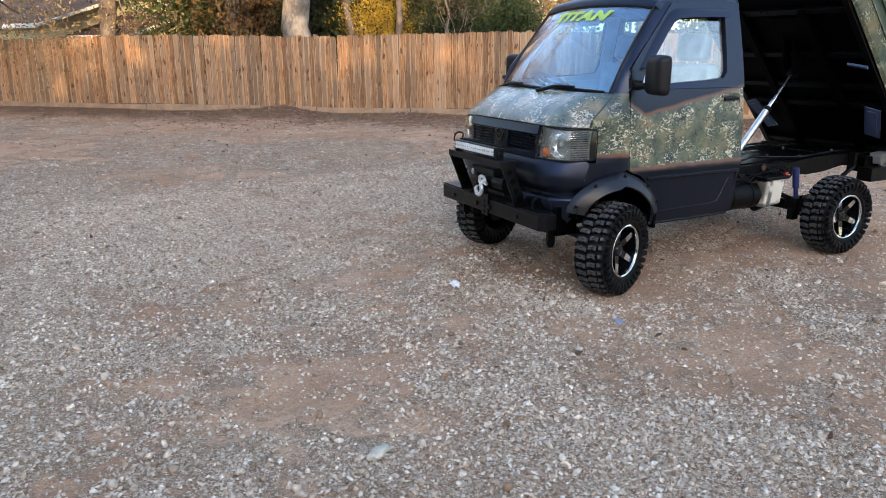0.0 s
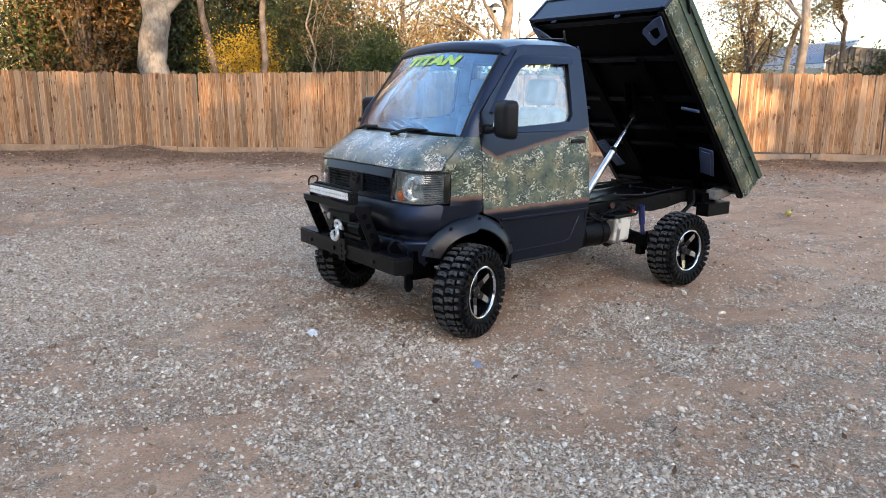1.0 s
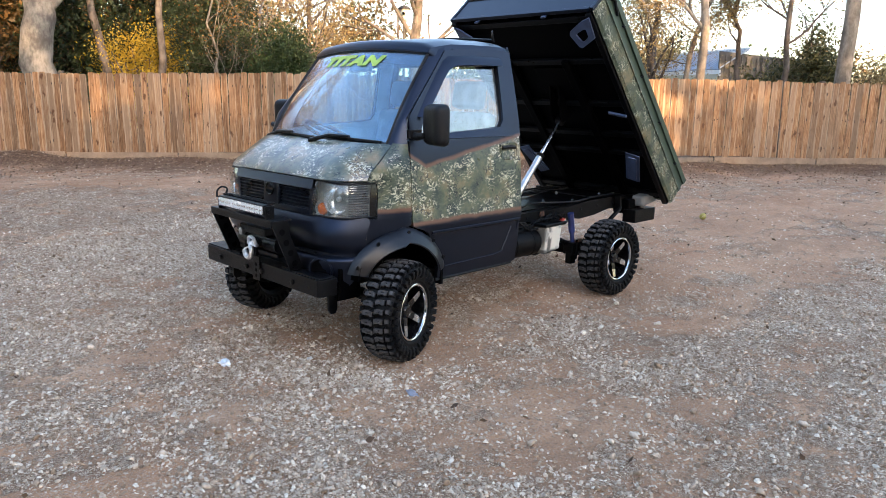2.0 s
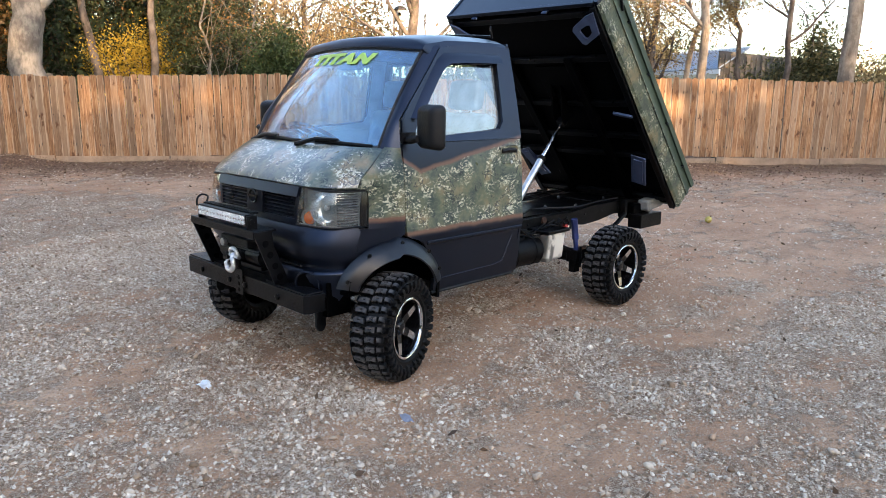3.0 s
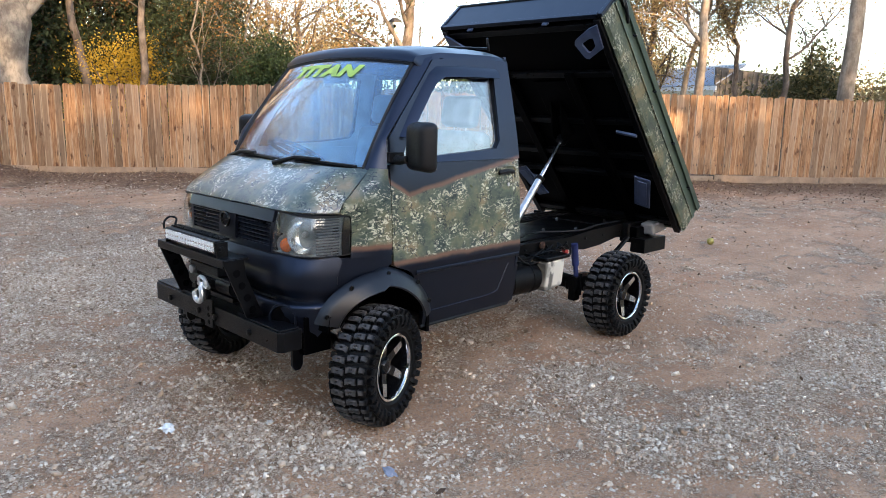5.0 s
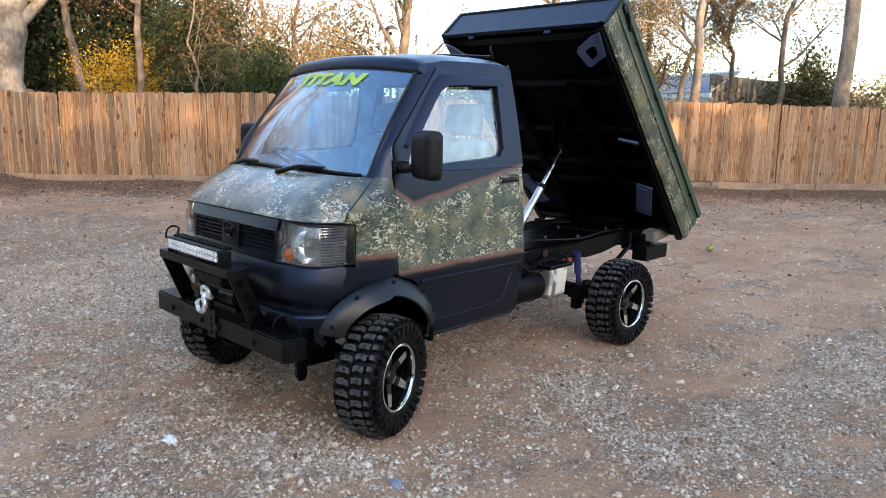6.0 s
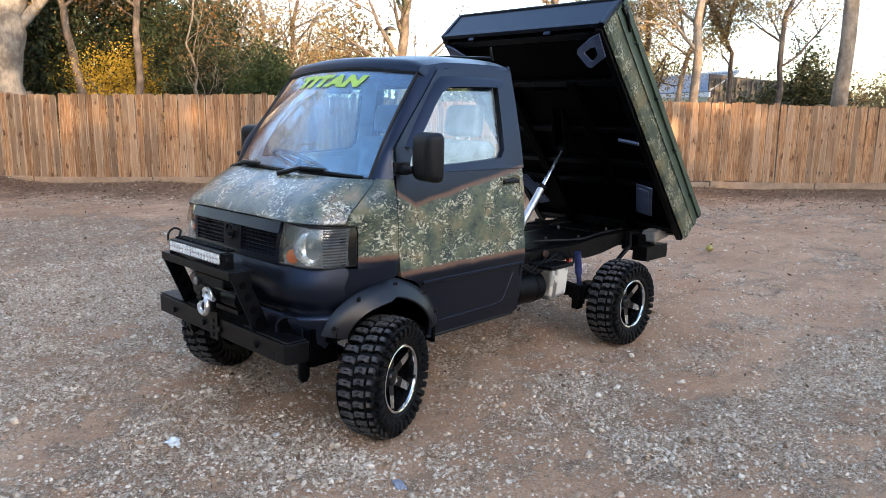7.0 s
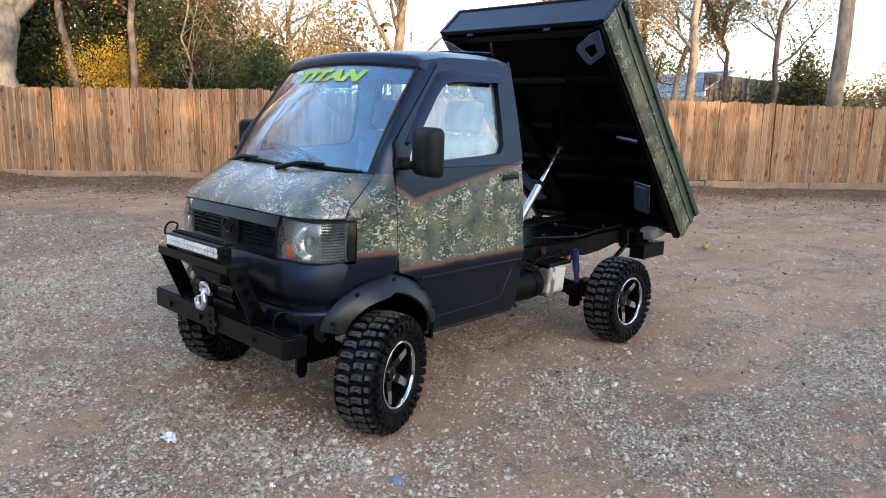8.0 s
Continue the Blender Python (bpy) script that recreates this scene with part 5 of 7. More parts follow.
def tyre_form():
    """A mud tyre in one moulded skin: rows of blocks over the crown, lugs over the shoulders."""
    w, rows, per = TYRE_W / 2, 34, 12
    prof = np.array([(-w * 0.80, 0.155), (-w * 0.90, 0.168), (-w * 0.985, 0.178), (-w * 0.975, 0.188), (-w, 0.212), (-w * 0.97, 0.236), (-w * 0.89, 0.252), (-w * 0.70, 0.260), (-w * 0.35, 0.2635), (0, 0.2645)])
    prof = np.concatenate([prof, (prof[:-1] * (-1, 1))[::-1]])
    run = np.concatenate([[0], np.cumsum(np.linalg.norm(np.diff(prof, axis=0), axis=1))])
    at = np.concatenate([np.linspace(0, 0.052, 8)[:-1], np.linspace(0.052, run[-1] - 0.052, 58), np.linspace(run[-1] - 0.052, run[-1], 8)[1:]])
    y, r = np.interp(at, run, prof[:, 0]), np.interp(at, run, prof[:, 1])
    ty, tr = np.gradient(y, at), np.gradient(r, at)
    ny, nr = -tr, ty
    v = (at - run[-1] / 2) / (run[-1] / 2 - 0.050)      # -1 to 1 over the tread, shoulders past 0.8
    u = np.arange(rows * per) / per
    U, V = np.meshgrid(u, v, indexing="ij")
    tall = np.zeros_like(U)
    for i, (v0, v1, shift, duty, high) in enumerate([(-1.02, -0.60, 0.02, 0.58, 0.95), (-0.54, -0.10, 0.20, 0.54, 1.0), (-0.04, 0.34, 0.02, 0.56, 1.0), (0.40, 0.62, -0.16, 0.52, 0.98), (0.68, 1.02, -0.06, 0.58, 0.95)]):
        zig = shift + 0.10 * np.abs(((V - v0) / (v1 - v0)) * 2 - 1) + 0.22 * (V - v0) * (1 if i % 2 else -1)
        ph = (U + zig) % 1.0
        odd = np.floor(U + zig).astype(int) % 2
        reach = np.where(odd == 0, 0.0, 0.10) * (abs(v0) > 1 or abs(v1) > 1)
        inside = (V > v0 + reach * (v0 < -1)) & (V < v1 - reach * (v1 > 1)) & (ph < duty)
        notch = (np.abs(ph - duty * 0.5) < 0.05) & (np.abs(V - (v0 + v1) / 2) < 0.06) & (i in (1, 2))
        tall = np.maximum(tall, np.where(inside, high * np.where(notch, 0.55, 1.0), 0))
    lug = 0.0245 * np.clip(1.15 - 0.75 * np.clip((np.abs(V) - 0.72) / 0.30, 0, 1), 0, 1) * tall
    ang = 2 * math.pi * U / rows
    rr, yy = r[None] + nr[None] * lug, y[None] + ny[None] * lug
    verts = np.stack([rr * np.cos(ang), yy, rr * np.sin(ang)], -1).reshape(-1, 3)
    k, m = U.shape
    idx = np.arange(k * m).reshape(k, m)
    nxt = np.roll(idx, -1, 0)
    faces = np.stack([idx[:, :-1], nxt[:, :-1], nxt[:, 1:], idx[:, 1:]], -1).reshape(-1, 4)
    me = fast_mesh("tyre", verts, faces)
    me.shade_smooth()
    me.set_sharp_from_angle(angle=radians(28))
    return me


def rim_form():
    f = Form()
    w = TYRE_W / 2
    f.lathe([(w * 0.80, 0.156), (w * 0.88, 0.163), (w * 0.94, 0.163), (w * 0.96, 0.158), (w * 0.93, 0.151), (w * 0.80, 0.146), (w * 0.2, 0.138), (-w * 0.8, 0.140)], 48)
    return f.mesh("rim", 30)


tyre_me, rim_me = tyre_form(), rim_form()
tyre_me.materials.append(M_RUBBER)
rim_me.materials.append(M_CHROME)
barrel_me = Form().lathe([(TYRE_W * 0.415, 0.1455), (TYRE_W * 0.10, 0.134), (-TYRE_W * 0.40, 0.136)], 48).mesh("barrel")
barrel_me.materials.append(M_GLOSSBLACK)
disc = Form().lathe([(0.018, 0.045), (0.024, 0.055), (0.012, 0.075), (0.004, 0.138)], 40)
disc_me = disc.mesh("disc")
disc_me.materials.append(M_GLOSSBLACK)
spoke_f = Form().add([(0.035, 0.045, -0.024), (0.035, 0.045, 0.024), (0.142, 0.072, 0.017), (0.142, 0.072, -0.017), (0.035, 0.02, -0.028), (0.035, 0.02, 0.028), (0.142, 0.045, 0.021), (0.142, 0.045, -0.021)],
                     [(0, 1, 2, 3), (7, 6, 5, 4), (0, 4, 5, 1), (1, 5, 6, 2), (2, 6, 7, 3), (3, 7, 4, 0)])
spoke_me = spoke_f.mesh("spoke")
spoke_me.materials.append(M_GLOSSBLACK)
accent_me = Form().add([(0.085, 0.0590, -0.0195), (0.085, 0.0590, 0.0195), (0.143, 0.0737, 0.0165), (0.143, 0.0737, -0.0165)], [(0, 1, 2, 3)]).mesh("spoke_face")
accent_me.materials.append(M_CHROME)
cap_me = Form().lathe([(0.02, 0.046), (0.045, 0.042), (0.060, 0.034), (0.064, 0.02), (0.064, 0.001)], 28).mesh("cap")
cap_me.materials.append(M_GLOSSBLACK)
nut_me = Form().lathe([(0.03, 0.011), (0.052, 0.010), (0.058, 0.006), (0.060, 0.001)], 8).mesh("lug_nut")
nut_me.materials.append(M_CHROME)
for me in (tyre_me, rim_me, barrel_me, disc_me, spoke_me, accent_me, cap_me, nut_me):
    me.transform(Matrix.Diagonal((1.064, 0.97, 1.064, 1)))
for x, y, turn, spin in [(0.144, 0.752, 20, 0), (0.195, -0.735, 20, 40), (-2.110, 0.752, 0, 12), (-2.110, -0.752, 0, 60)]:
    face = pose(x, y, 0.330, 0, 0, turn if y > 0 else turn + 180) @ pose(0, 0, 0, 0, spin, 0)
    wheel = part("wheel", Form().lathe([(-0.09, 0.001), (-0.09, 0.105), (-0.02, 0.11), (0.0, 0.10), (0.004, 0.001)], 30), M_FRAME, truck, "black and silver wheel with knobbly mud tyre", at=face)
    for name, me in (("tyre", tyre_me), ("rim", rim_me), ("barrel", barrel_me), ("disc", disc_me), ("hub_cap", cap_me)):
        part(name, me, None, wheel)
    for k in range(5):
        q = pose(0, 0, 0, 0, 72 * k, 0)
        part("spoke", spoke_me, None, wheel, at=q)
        part("spoke_face", accent_me, None, wheel, at=q)
        part("lug_nut", nut_me, None, wheel, at=pose(0, 0, 0, 0, 72 * k + 36, 0) @ Matrix.Translation((0.062, -0.02, 0)))

# ---- chassis ----
f = Form()
for s in (1, -1):
    line = [(0.40, 0.50), (-0.60, 0.50), (-1.20, 0.645), (-1.60, 0.662), (-1.95, 0.662), (-2.25, 0.675), (-2.60, 0.688), (-3.06, 0.670)]
    f.sheet([[(x, s * y, z + h) for x, z in line] for y, h in ((0.40, -0.05), (0.40, 0.05), (0.34, 0.05), (0.34, -0.05), (0.40, -0.05))])
rails = part("chassis_frame", f, M_FRAME, truck, "black dirty ladder chassis", 30)
for x, z in ((-1.02, 0.64), (-1.55, 0.66), (-2.0, 0.66), (-2.62, 0.69), (-3.04, 0.675)):
    part("crossmember", Form().box((x, 0, z), (0.07, 0.68, 0.07)), M_FRAME, rails, "", 30, 0.004)
for s in (1, -1):
    part("side_gusset", Form().prism([(-1.0, 0.62), (-1.55, 0.606), (-1.93, 0.625), (-2.15, 0.595), (-2.36, 0.606), (-2.58, 0.640), (-3.04, 0.612), (-3.04, 0.724), (-2.62, 0.742), (-2.25, 0.735), (-1.95, 0.708), (-1.6, 0.718), (-1.0, 0.705)], 0.012, Matrix.Translation((0, s * 0.41 - 0.006, 0))), M_FRAME, rails, "", 30, 0.002)
    for k in range(7):
        part("rivet", Form().lathe([(0, 0.010), (0.006, 0.008), (0.008, 0.001)], 10, Matrix.Translation((-1.2 - 0.24 * k, s * 0.418, 0.672 + 0.002 * k)) @ Matrix.Diagonal((1, s, 1, 1))), M_BLACK, rails)
    part("leaf_spring", Form().tube(arc([(-1.66, s * 0.47, 0.55), (-1.85, s * 0.47, 0.45), (-2.11, s * 0.47, 0.40), (-2.4, s * 0.47, 0.49), (-2.68, s * 0.47, 0.64)], 4), 0.02, 6), M_FRAME, rails)
    part("spring_hanger", Form().box((-1.68, s * 0.45, 0.595), (0.06, 0.05, 0.14)), M_FRAME, rails, "", 30, 0.004)
    part("spring_shackle", Form().box((-2.68, s * 0.45, 0.68), (0.03, 0.05, 0.14)), M_FRAME, rails, "", 30, 0.004)
    part("shock_absorber", Form().tube([(-1.90, s * 0.50, 0.68), (-1.93, s * 0.50, 0.52)], 0.026, 12).tube([(-1.93, s * 0.50, 0.52), (-1.96, s * 0.50, 0.36)], 0.018, 12), M_BLUE, rails, "blue painted shock absorber")
    part("front_strut", Form().tube([(0.14, s * 0.50, 0.74), (0.14, s * 0.58, 0.33)], 0.035, 12), M_FRAME, rails)
part("rear_axle", Form().tube([(-2.11, -0.70, 0.33), (-2.11, -0.12, 0.33), (-2.11, 0, 0.33), (-2.11, 0.12, 0.33), (-2.11, 0.70, 0.33)], [0.035, 0.045, 0.12, 0.045, 0.035], 16), M_FRAME, rails)
part("front_axle", Form().tube([(0.144, -0.70, 0.33), (0.10, 0, 0.36), (0.144, 0.70, 0.33)], [0.03, 0.05, 0.03], 12), M_FRAME, rails)
part("drive_shaft", Form().tube([(-0.9, 0, 0.42), (-2.05, 0, 0.36)], 0.03, 12), M_FRAME, rails)
part("skid", Form().box((0.15, 0, 0.42), (0.60, 0.62, 0.05)), M_FRAME, rails, "", 30, 0.01)
part("engine_block", Form().box((-0.55, 0, 0.42), (0.70, 0.50, 0.14)), M_FRAME, rails, "", 30, 0.03)
part("belly_tank", Form().box((-1.30, -0.02, 0.53), (0.62, 0.66, 0.20)), M_UNDER, rails, "", 30, 0.03)
# loose hoses on the frame
rng = R(5)
for k in range(5):
    y0 = rng.uniform(-0.3, 0.34)
    pts = [(-1.05 - 0.33 * j, y0 + rng.uniform(-0.08, 0.08), 0.725 + rng.uniform(0, 0.03) + 0.004 * j) for j in range(6)]
    part("hose", Form().tube(arc(pts, 4), 0.009, 6), M_SEAL, rails)
for x, y in ((-1.95, 0.18), (-2.5, -0.1), (-2.2, 0.30), (-2.75, 0.2)):
    part("clip", Form().box((x, y, 0.73), (0.025, 0.018, 0.03), (10, 20, 30)), M_STEEL, rails, "", 30, 0.003)
part("sub_plate", Form().box((-2.03, 0, 0.712), (1.94, 0.66, 0.012)), M_UNDER, rails)

# battery box behind the cab
box = part("reservoir_box", Form().add([(-1.445, 0.42, 0.618), (-1.445, 0.60, 0.618), (-1.660, 0.60, 0.625), (-1.660, 0.42, 0.625), (-1.480, 0.42, 0.405), (-1.480, 0.575, 0.405), (-1.655, 0.585, 0.430), (-1.655, 0.42, 0.42)],
            [(0, 1, 2, 3), (7, 6, 5, 4), (0, 4, 5, 1), (1, 5, 6, 2), (2, 6, 7, 3), (3, 7, 4, 0)]), None, truck, "off-white plastic tank, stained black", 30, 0.015)
n = Nodes("stained_white_tank")
spot = n.step(n.noise(5.5, 4), 0.50, 0.60)
sx = n.node("SeparateXYZ", Vector=n.co.outputs["Object"])
streak = n.math("MULTIPLY", n.step(sx.outputs[0], -1.550, -1.528), n.step(n.math("MULTIPLY", sx.outputs[0], -1.0), 1.488, 1.505))
streak = n.math("MULTIPLY", streak, n.step(n.noise(14.0, 4), 0.36, 0.52))
rimmed = n.math("MAXIMUM", n.step(sx.outputs[0], -1.478, -1.462), n.step(n.math("MULTIPLY", sx.outputs[2], -1.0), -0.452, -0.432))
spot = n.math("MAXIMUM", n.math("MULTIPLY", spot, 0.55), n.math("MAXIMUM", n.math("MULTIPLY", streak, 0.9), n.math("MULTIPLY", rimmed, 0.8)))
box.data.materials.append(n.set(Base_Color=n.mix(spot, (0.66, 0.62, 0.53), (0.05, 0.045, 0.04)), Roughness=0.5))
part("tank_lid", Form().box((-1.570, 0.510, 0.638), (0.26, 0.20, 0.026)), M_BLACK, box, "", 30, 0.008)
part("filler_cap", Form().lathe([(0, 0.028), (0.012, 0.026), (0.014, 0.001)], 16, Matrix.Translation((-1.62, 0.42, 0.69))), M_RUST, box, "rusty filler cap")
part("red_terminal", Form().box((-1.72, 0.55, 0.652), (0.03, 0.025, 0.03)), plain("red_rubber", (0.35, 0.03, 0.02), 0.6), box)
for k in range(4):
    part("wire", Form().tube(arc([(-1.45 - 0.08 * k, 0.50, 0.645), (-1.5 - 0.06 * k, 0.58, 0.69 + 0.01 * k), (-1.62 - 0.04 * k, 0.56, 0.67), (-1.75, 0.46, 0.70)], 4), 0.006, 6), M_SEAL, box)
part("air_tank", Form().lathe([(0.0, 0.001), (0.0, 0.085), (0.02, 0.104), (0.36, 0.104), (0.38, 0.085), (0.38, 0.001)], 24, Matrix.Translation((-1.08, 0.47, 0.505)) @ Euler((0, 0, radians(90))).to_matrix().to_4x4()), M_FRAME, truck, "black round tank slung under the frame")
for x in (-1.17, -1.37):
    part("tank_strap", Form().lathe([(-0.012, 0.106), (-0.012, 0.109), (0.012, 0.109), (0.012, 0.106)], 24, Matrix.Translation((x, 0.47, 0.505)) @ Euler((0, 0, radians(90))).to_matrix().to_4x4()), M_FRAME, truck)
# cables slung between the cab, the tank and the frame
rng = R(61)
for k in range(9):
    x0, x1 = -0.99 - rng.uniform(0, 0.25), -1.55 - rng.uniform(0, 0.35)
    z0, z1 = 0.60 + rng.uniform(0, 0.10), 0.63 + rng.uniform(0, 0.07)
    y0, y1 = 0.43 + rng.uniform(0, 0.12), 0.43 + rng.uniform(0, 0.10)
    mid = [((x0 * (1 - t) + x1 * t) + rng.normal(0, 0.02), y0 * (1 - t) + y1 * t + rng.normal(0, 0.03), z0 * (1 - t) + z1 * t - 0.05 * math.sin(math.pi * t) + rng.normal(0, 0.02)) for t in (0.3, 0.6, 0.85)]
    part("cable", Form().tube(arc([(x0, y0, z0)] + mid + [(x1, y1, z1)], 5), rng.uniform(0.005, 0.009), 6), M_SEAL, truck)
for s in (1, -1):
    # spring seat, clamp plate and bolts over the rear axle
    seat_block = part("spring_seat", Form().box((-2.02, s * 0.49, 0.385), (0.24, 0.10, 0.10)).box((-1.93, s * 0.50, 0.31), (0.07, 0.06, 0.10)), M_FRAME, truck, "", 30, 0.008)
    for x in (-1.95, -2.09):
        part("clamp_bolt", Form().tube([(x, s * 0.54, 0.30), (x, s * 0.54, 0.46)], 0.010, 8), M_FRAME, seat_block)

# rear lamp cluster
lampbox = part("tail_lamp_box", Form().box((-2.955, 0.50, 0.562), (0.34, 0.13, 0.115)), M_FRAME, truck, "black tail lamp carrier", 30, 0.006)
part("work_lamp", Form().box((-3.03, 0.50, 0.702), (0.25, 0.12, 0.095), (0, 8, 0)).box((-3.00, 0.50, 0.64), (0.04, 0.04, 0.10)), plain("grey_lamp_housing", (0.17, 0.165, 0.155), 0.5, dust=0.4), lampbox, "dusty grey lamp housing", 30, 0.02)
part("rear_mount", Form().box((-2.92, 0.40, 0.64), (0.24, 0.16, 0.13)), M_UNDER, truck, "", 30, 0.01)
part("step_bar", Form().box((-3.16, 0, 0.60), (0.06, 0.86, 0.06)), M_FRAME, truck, "", 30, 0.006)

# ---- dump bed, raised ----
BED_A = math.degrees(math.atan2(1.518, 1.348))
bed_m = pose(-3.082, 0, 0.711, 0, -BED_A, 0)     # local x runs from the hinge to the bed's front, z up out of the floor
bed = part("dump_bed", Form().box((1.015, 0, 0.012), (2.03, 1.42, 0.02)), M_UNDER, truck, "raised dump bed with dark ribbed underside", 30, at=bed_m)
for x in (0.08, 0.585, 0.80, 1.14, 1.58, 1.97):
    part("rib", Form().box((x, 0, -0.016), (0.045, 1.34, 0.034)), M_BLACK, bed, "", 30, 0.003)
for s in (1, -1):
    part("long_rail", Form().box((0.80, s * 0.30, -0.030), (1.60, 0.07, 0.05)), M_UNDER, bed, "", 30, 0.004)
    # side wall: flat lower field, folded rail along its top
    wall = Form().sheet([[(x, s * y, z) for x in (-0.02, 0.5, 1.0, 1.5, 2.03)] for y, z in ((0.712, -0.012), (0.722, 0.0), (0.722, 0.132), (0.736, 0.141), (0.736, 0.149), (0.720, 0.156), (0.720, 0.224), (0.740, 0.231), (0.742, 0.250), (0.715, 0.256))], 0.022 * s)
    side = part("side_wall", wall, M_BED_CAMO, bed, "camouflage steel drop side with hooks", 30)
    part("lower_rail", Form().box((1.0, s * 0.690, -0.022), (2.04, 0.05, 0.045)), M_BLACK, bed, "", 30, 0.004)
    part("top_rail", Form().tube([(-0.03, s * 0.730, 0.250), (2.04, s * 0.730, 0.250)], 0.014, 10), M_BLACK, side)
    for x in (0.26, 0.74, 1.24, 1.72):
        part("rope_hook", Form().tube(arc([(x, s * 0.722, 0.205), (x, s * 0.765, 0.205), (x + 0.005, s * 0.775, 0.190), (x + 0.01, s * 0.765, 0.175)], 3), 0.006, 6), M_BLACK, side)
    part("latch", Form().tube([(1.98, s * 0.742, 0.235), (1.93, s * 0.762, 0.205), (1.83, s * 0.752, 0.185)], [0.016, 0.014, 0.010], 8).box((1.98, s * 0.740, 0.22), (0.06, 0.04, 0.05)), M_BLACK, side, "black drop-side latch", 30, 0.003)
    # looped bracket under the front corner
    loop = [(1.815, 0.680), (1.995, 0.695), (1.975, 0.625), (1.910, 0.515), (1.880, 0.500), (1.765, 0.535), (1.750, 0.560)]
    hole = [(1.840, 0.636), (1.905, 0.640), (1.905, 0.612), (1.880, 0.556), (1.866, 0.550), (1.805, 0.570), (1.800, 0.586)]
    q = [[(x, s * y, -0.050 + 0.18 * (0.70 - y) * -1 + d) for x, y in line] for line, d in ((loop, -0.007), (hole, -0.007), (hole, 0.007), (loop, 0.007), (loop, -0.007))]
    part("loop_bracket", Form().sheet(q, 0.0, True), M_GREYBLUE, bed, "blue-grey looped steel bracket", 30)
    part("stay", Form().box((1.06, s * 0.60, -0.06), (0.03, 0.16, 0.02), (0, 20, 12)), M_GREYBLUE, bed, "", 30, 0.003)
    part("hinge_panel", Form().box((0.46, s * 0.545, -0.075), (0.34, 0.130, 0.012), (0, 0, s * 18)).box((0.46, s * 0.545, -0.084), (0.27, 0.078, 0.01), (0, 0, s * 18)).box((0.46, s * 0.545, -0.045), (0.05, 0.05, 0.06)), M_GREYBLUE, bed, "blue-grey pressed plate", 30, 0.004)
    part("hinge", Form().tube([(0.0, s * 0.40, -0.02), (0.0, s * 0.50, -0.02)], 0.03, 12), M_FRAME, bed)
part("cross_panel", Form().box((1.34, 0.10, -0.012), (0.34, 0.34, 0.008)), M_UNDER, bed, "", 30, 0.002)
front = part("front_board", Form().box((2.035, 0, 0.124), (0.022, 1.44, 0.244)), M_PAINT, bed, "satin black bed front board", 30, 0.004)
part("lip", Form().tube([(2.04, -0.73, 0.252), (2.04, 0.73, 0.252)], 0.017, 10), M_BLACK, front)
part("foot_rail", Form().box((2.04, 0, -0.01), (0.03, 1.40, 0.03)), M_PAINT, front, "", 30, 0.003)
for y in (-0.42, 0.28):
    part("tab", Form().box((2.02, y, -0.032), (0.012, 0.05, 0.03)), M_GREYBLUE, front, "", 30, 0.002)
for s in (1, -1):
    part("corner_post", Form().prism([(2.00, -0.02), (2.055, -0.02), (2.055, 0.258), (2.00, 0.258)], 0.03, Matrix.Translation((0, s * 0.72 - 0.015, 0))), M_PAINT, front, "", 30, 0.004)
part("tail_board", Form().box((-0.015, 0, 0.122), (0.022, 1.42, 0.24)), M_BED_CAMO, bed, "", 30, 0.004)
# hydraulic ram
a, b = Vector((-1.72, 0.05, 0.735)), Vector((-2.30, 0.05, 1.394))
ram = part("hydraulic_ram", Form().tube([a, a.lerp(b, 0.56)], 0.028, 20), M_STEEL, truck, "bright steel hydraulic ram holding up the bed")
part("rod", Form().tube([a.lerp(b, 0.54), b], 0.016, 16), M_CHROME, ram)
part("collar", Form().tube([a.lerp(b, 0.54), a.lerp(b, 0.575)], 0.035, 20), M_FRAME, ram)
part("clevis", Form().box(tuple(b), (0.07, 0.06, 0.06), (0, -45, 0)), M_FRAME, ram, "", 30, 0.006)
for d in (-0.045, 0.045):
    part("ram_bracket", Form().prism([(1.00, -0.01), (1.34, -0.01), (1.10, -0.16), (1.04, -0.16)], 0.010, Matrix.Translation((0, 0.05 + d - 0.005, 0))), M_UNDER, bed)

# ---- fence ----
def fence_at(s, q=0.0):
    p = FENCE_P + s * FENCE_D + q * FENCE_N
    return float(p[0]), float(p[1])


fence_turn = math.degrees(math.atan2(FENCE_D[1], FENCE_D[0]))
fence = thing("fence", "tall weathered cedar board fence, sunlit in patches", "fence", pose(*fence_at(0), 0.145, 0, 0.26, fence_turn), kind="structure")
picket_meshes = []
for k in range(6):
    rng = R(40 + k)
    w, h, c = 0.129 + 0.007 * rng.rand(), 1.69 + 0.035 * rng.rand(), 0.028
    me = Form().prism([(-w / 2, 0), (w / 2, 0), (w / 2, h - c), (w / 2 - c * 0.35, h - c * 0.3), (w / 2 - c, h), (-w / 2 + c, h), (-w / 2 + c * 0.35, h - c * 0.3), (-w / 2, h - c)], 0.018).mesh("picket", 30)
    me.materials.append(M_WOOD)
    picket_meshes.append(me)
M_NAIL = plain("nail_stain", (0.05, 0.03, 0.02), 0.8)
M_BASE = plain("grey_kick_board", (0.27, 0.19, 0.13), 0.85, 0, 0.25, 3, 0.4, 50)
rng = R(77)
FIRST, LAST = -10.6, 31.0
count = int((LAST - FIRST) / 0.1415)
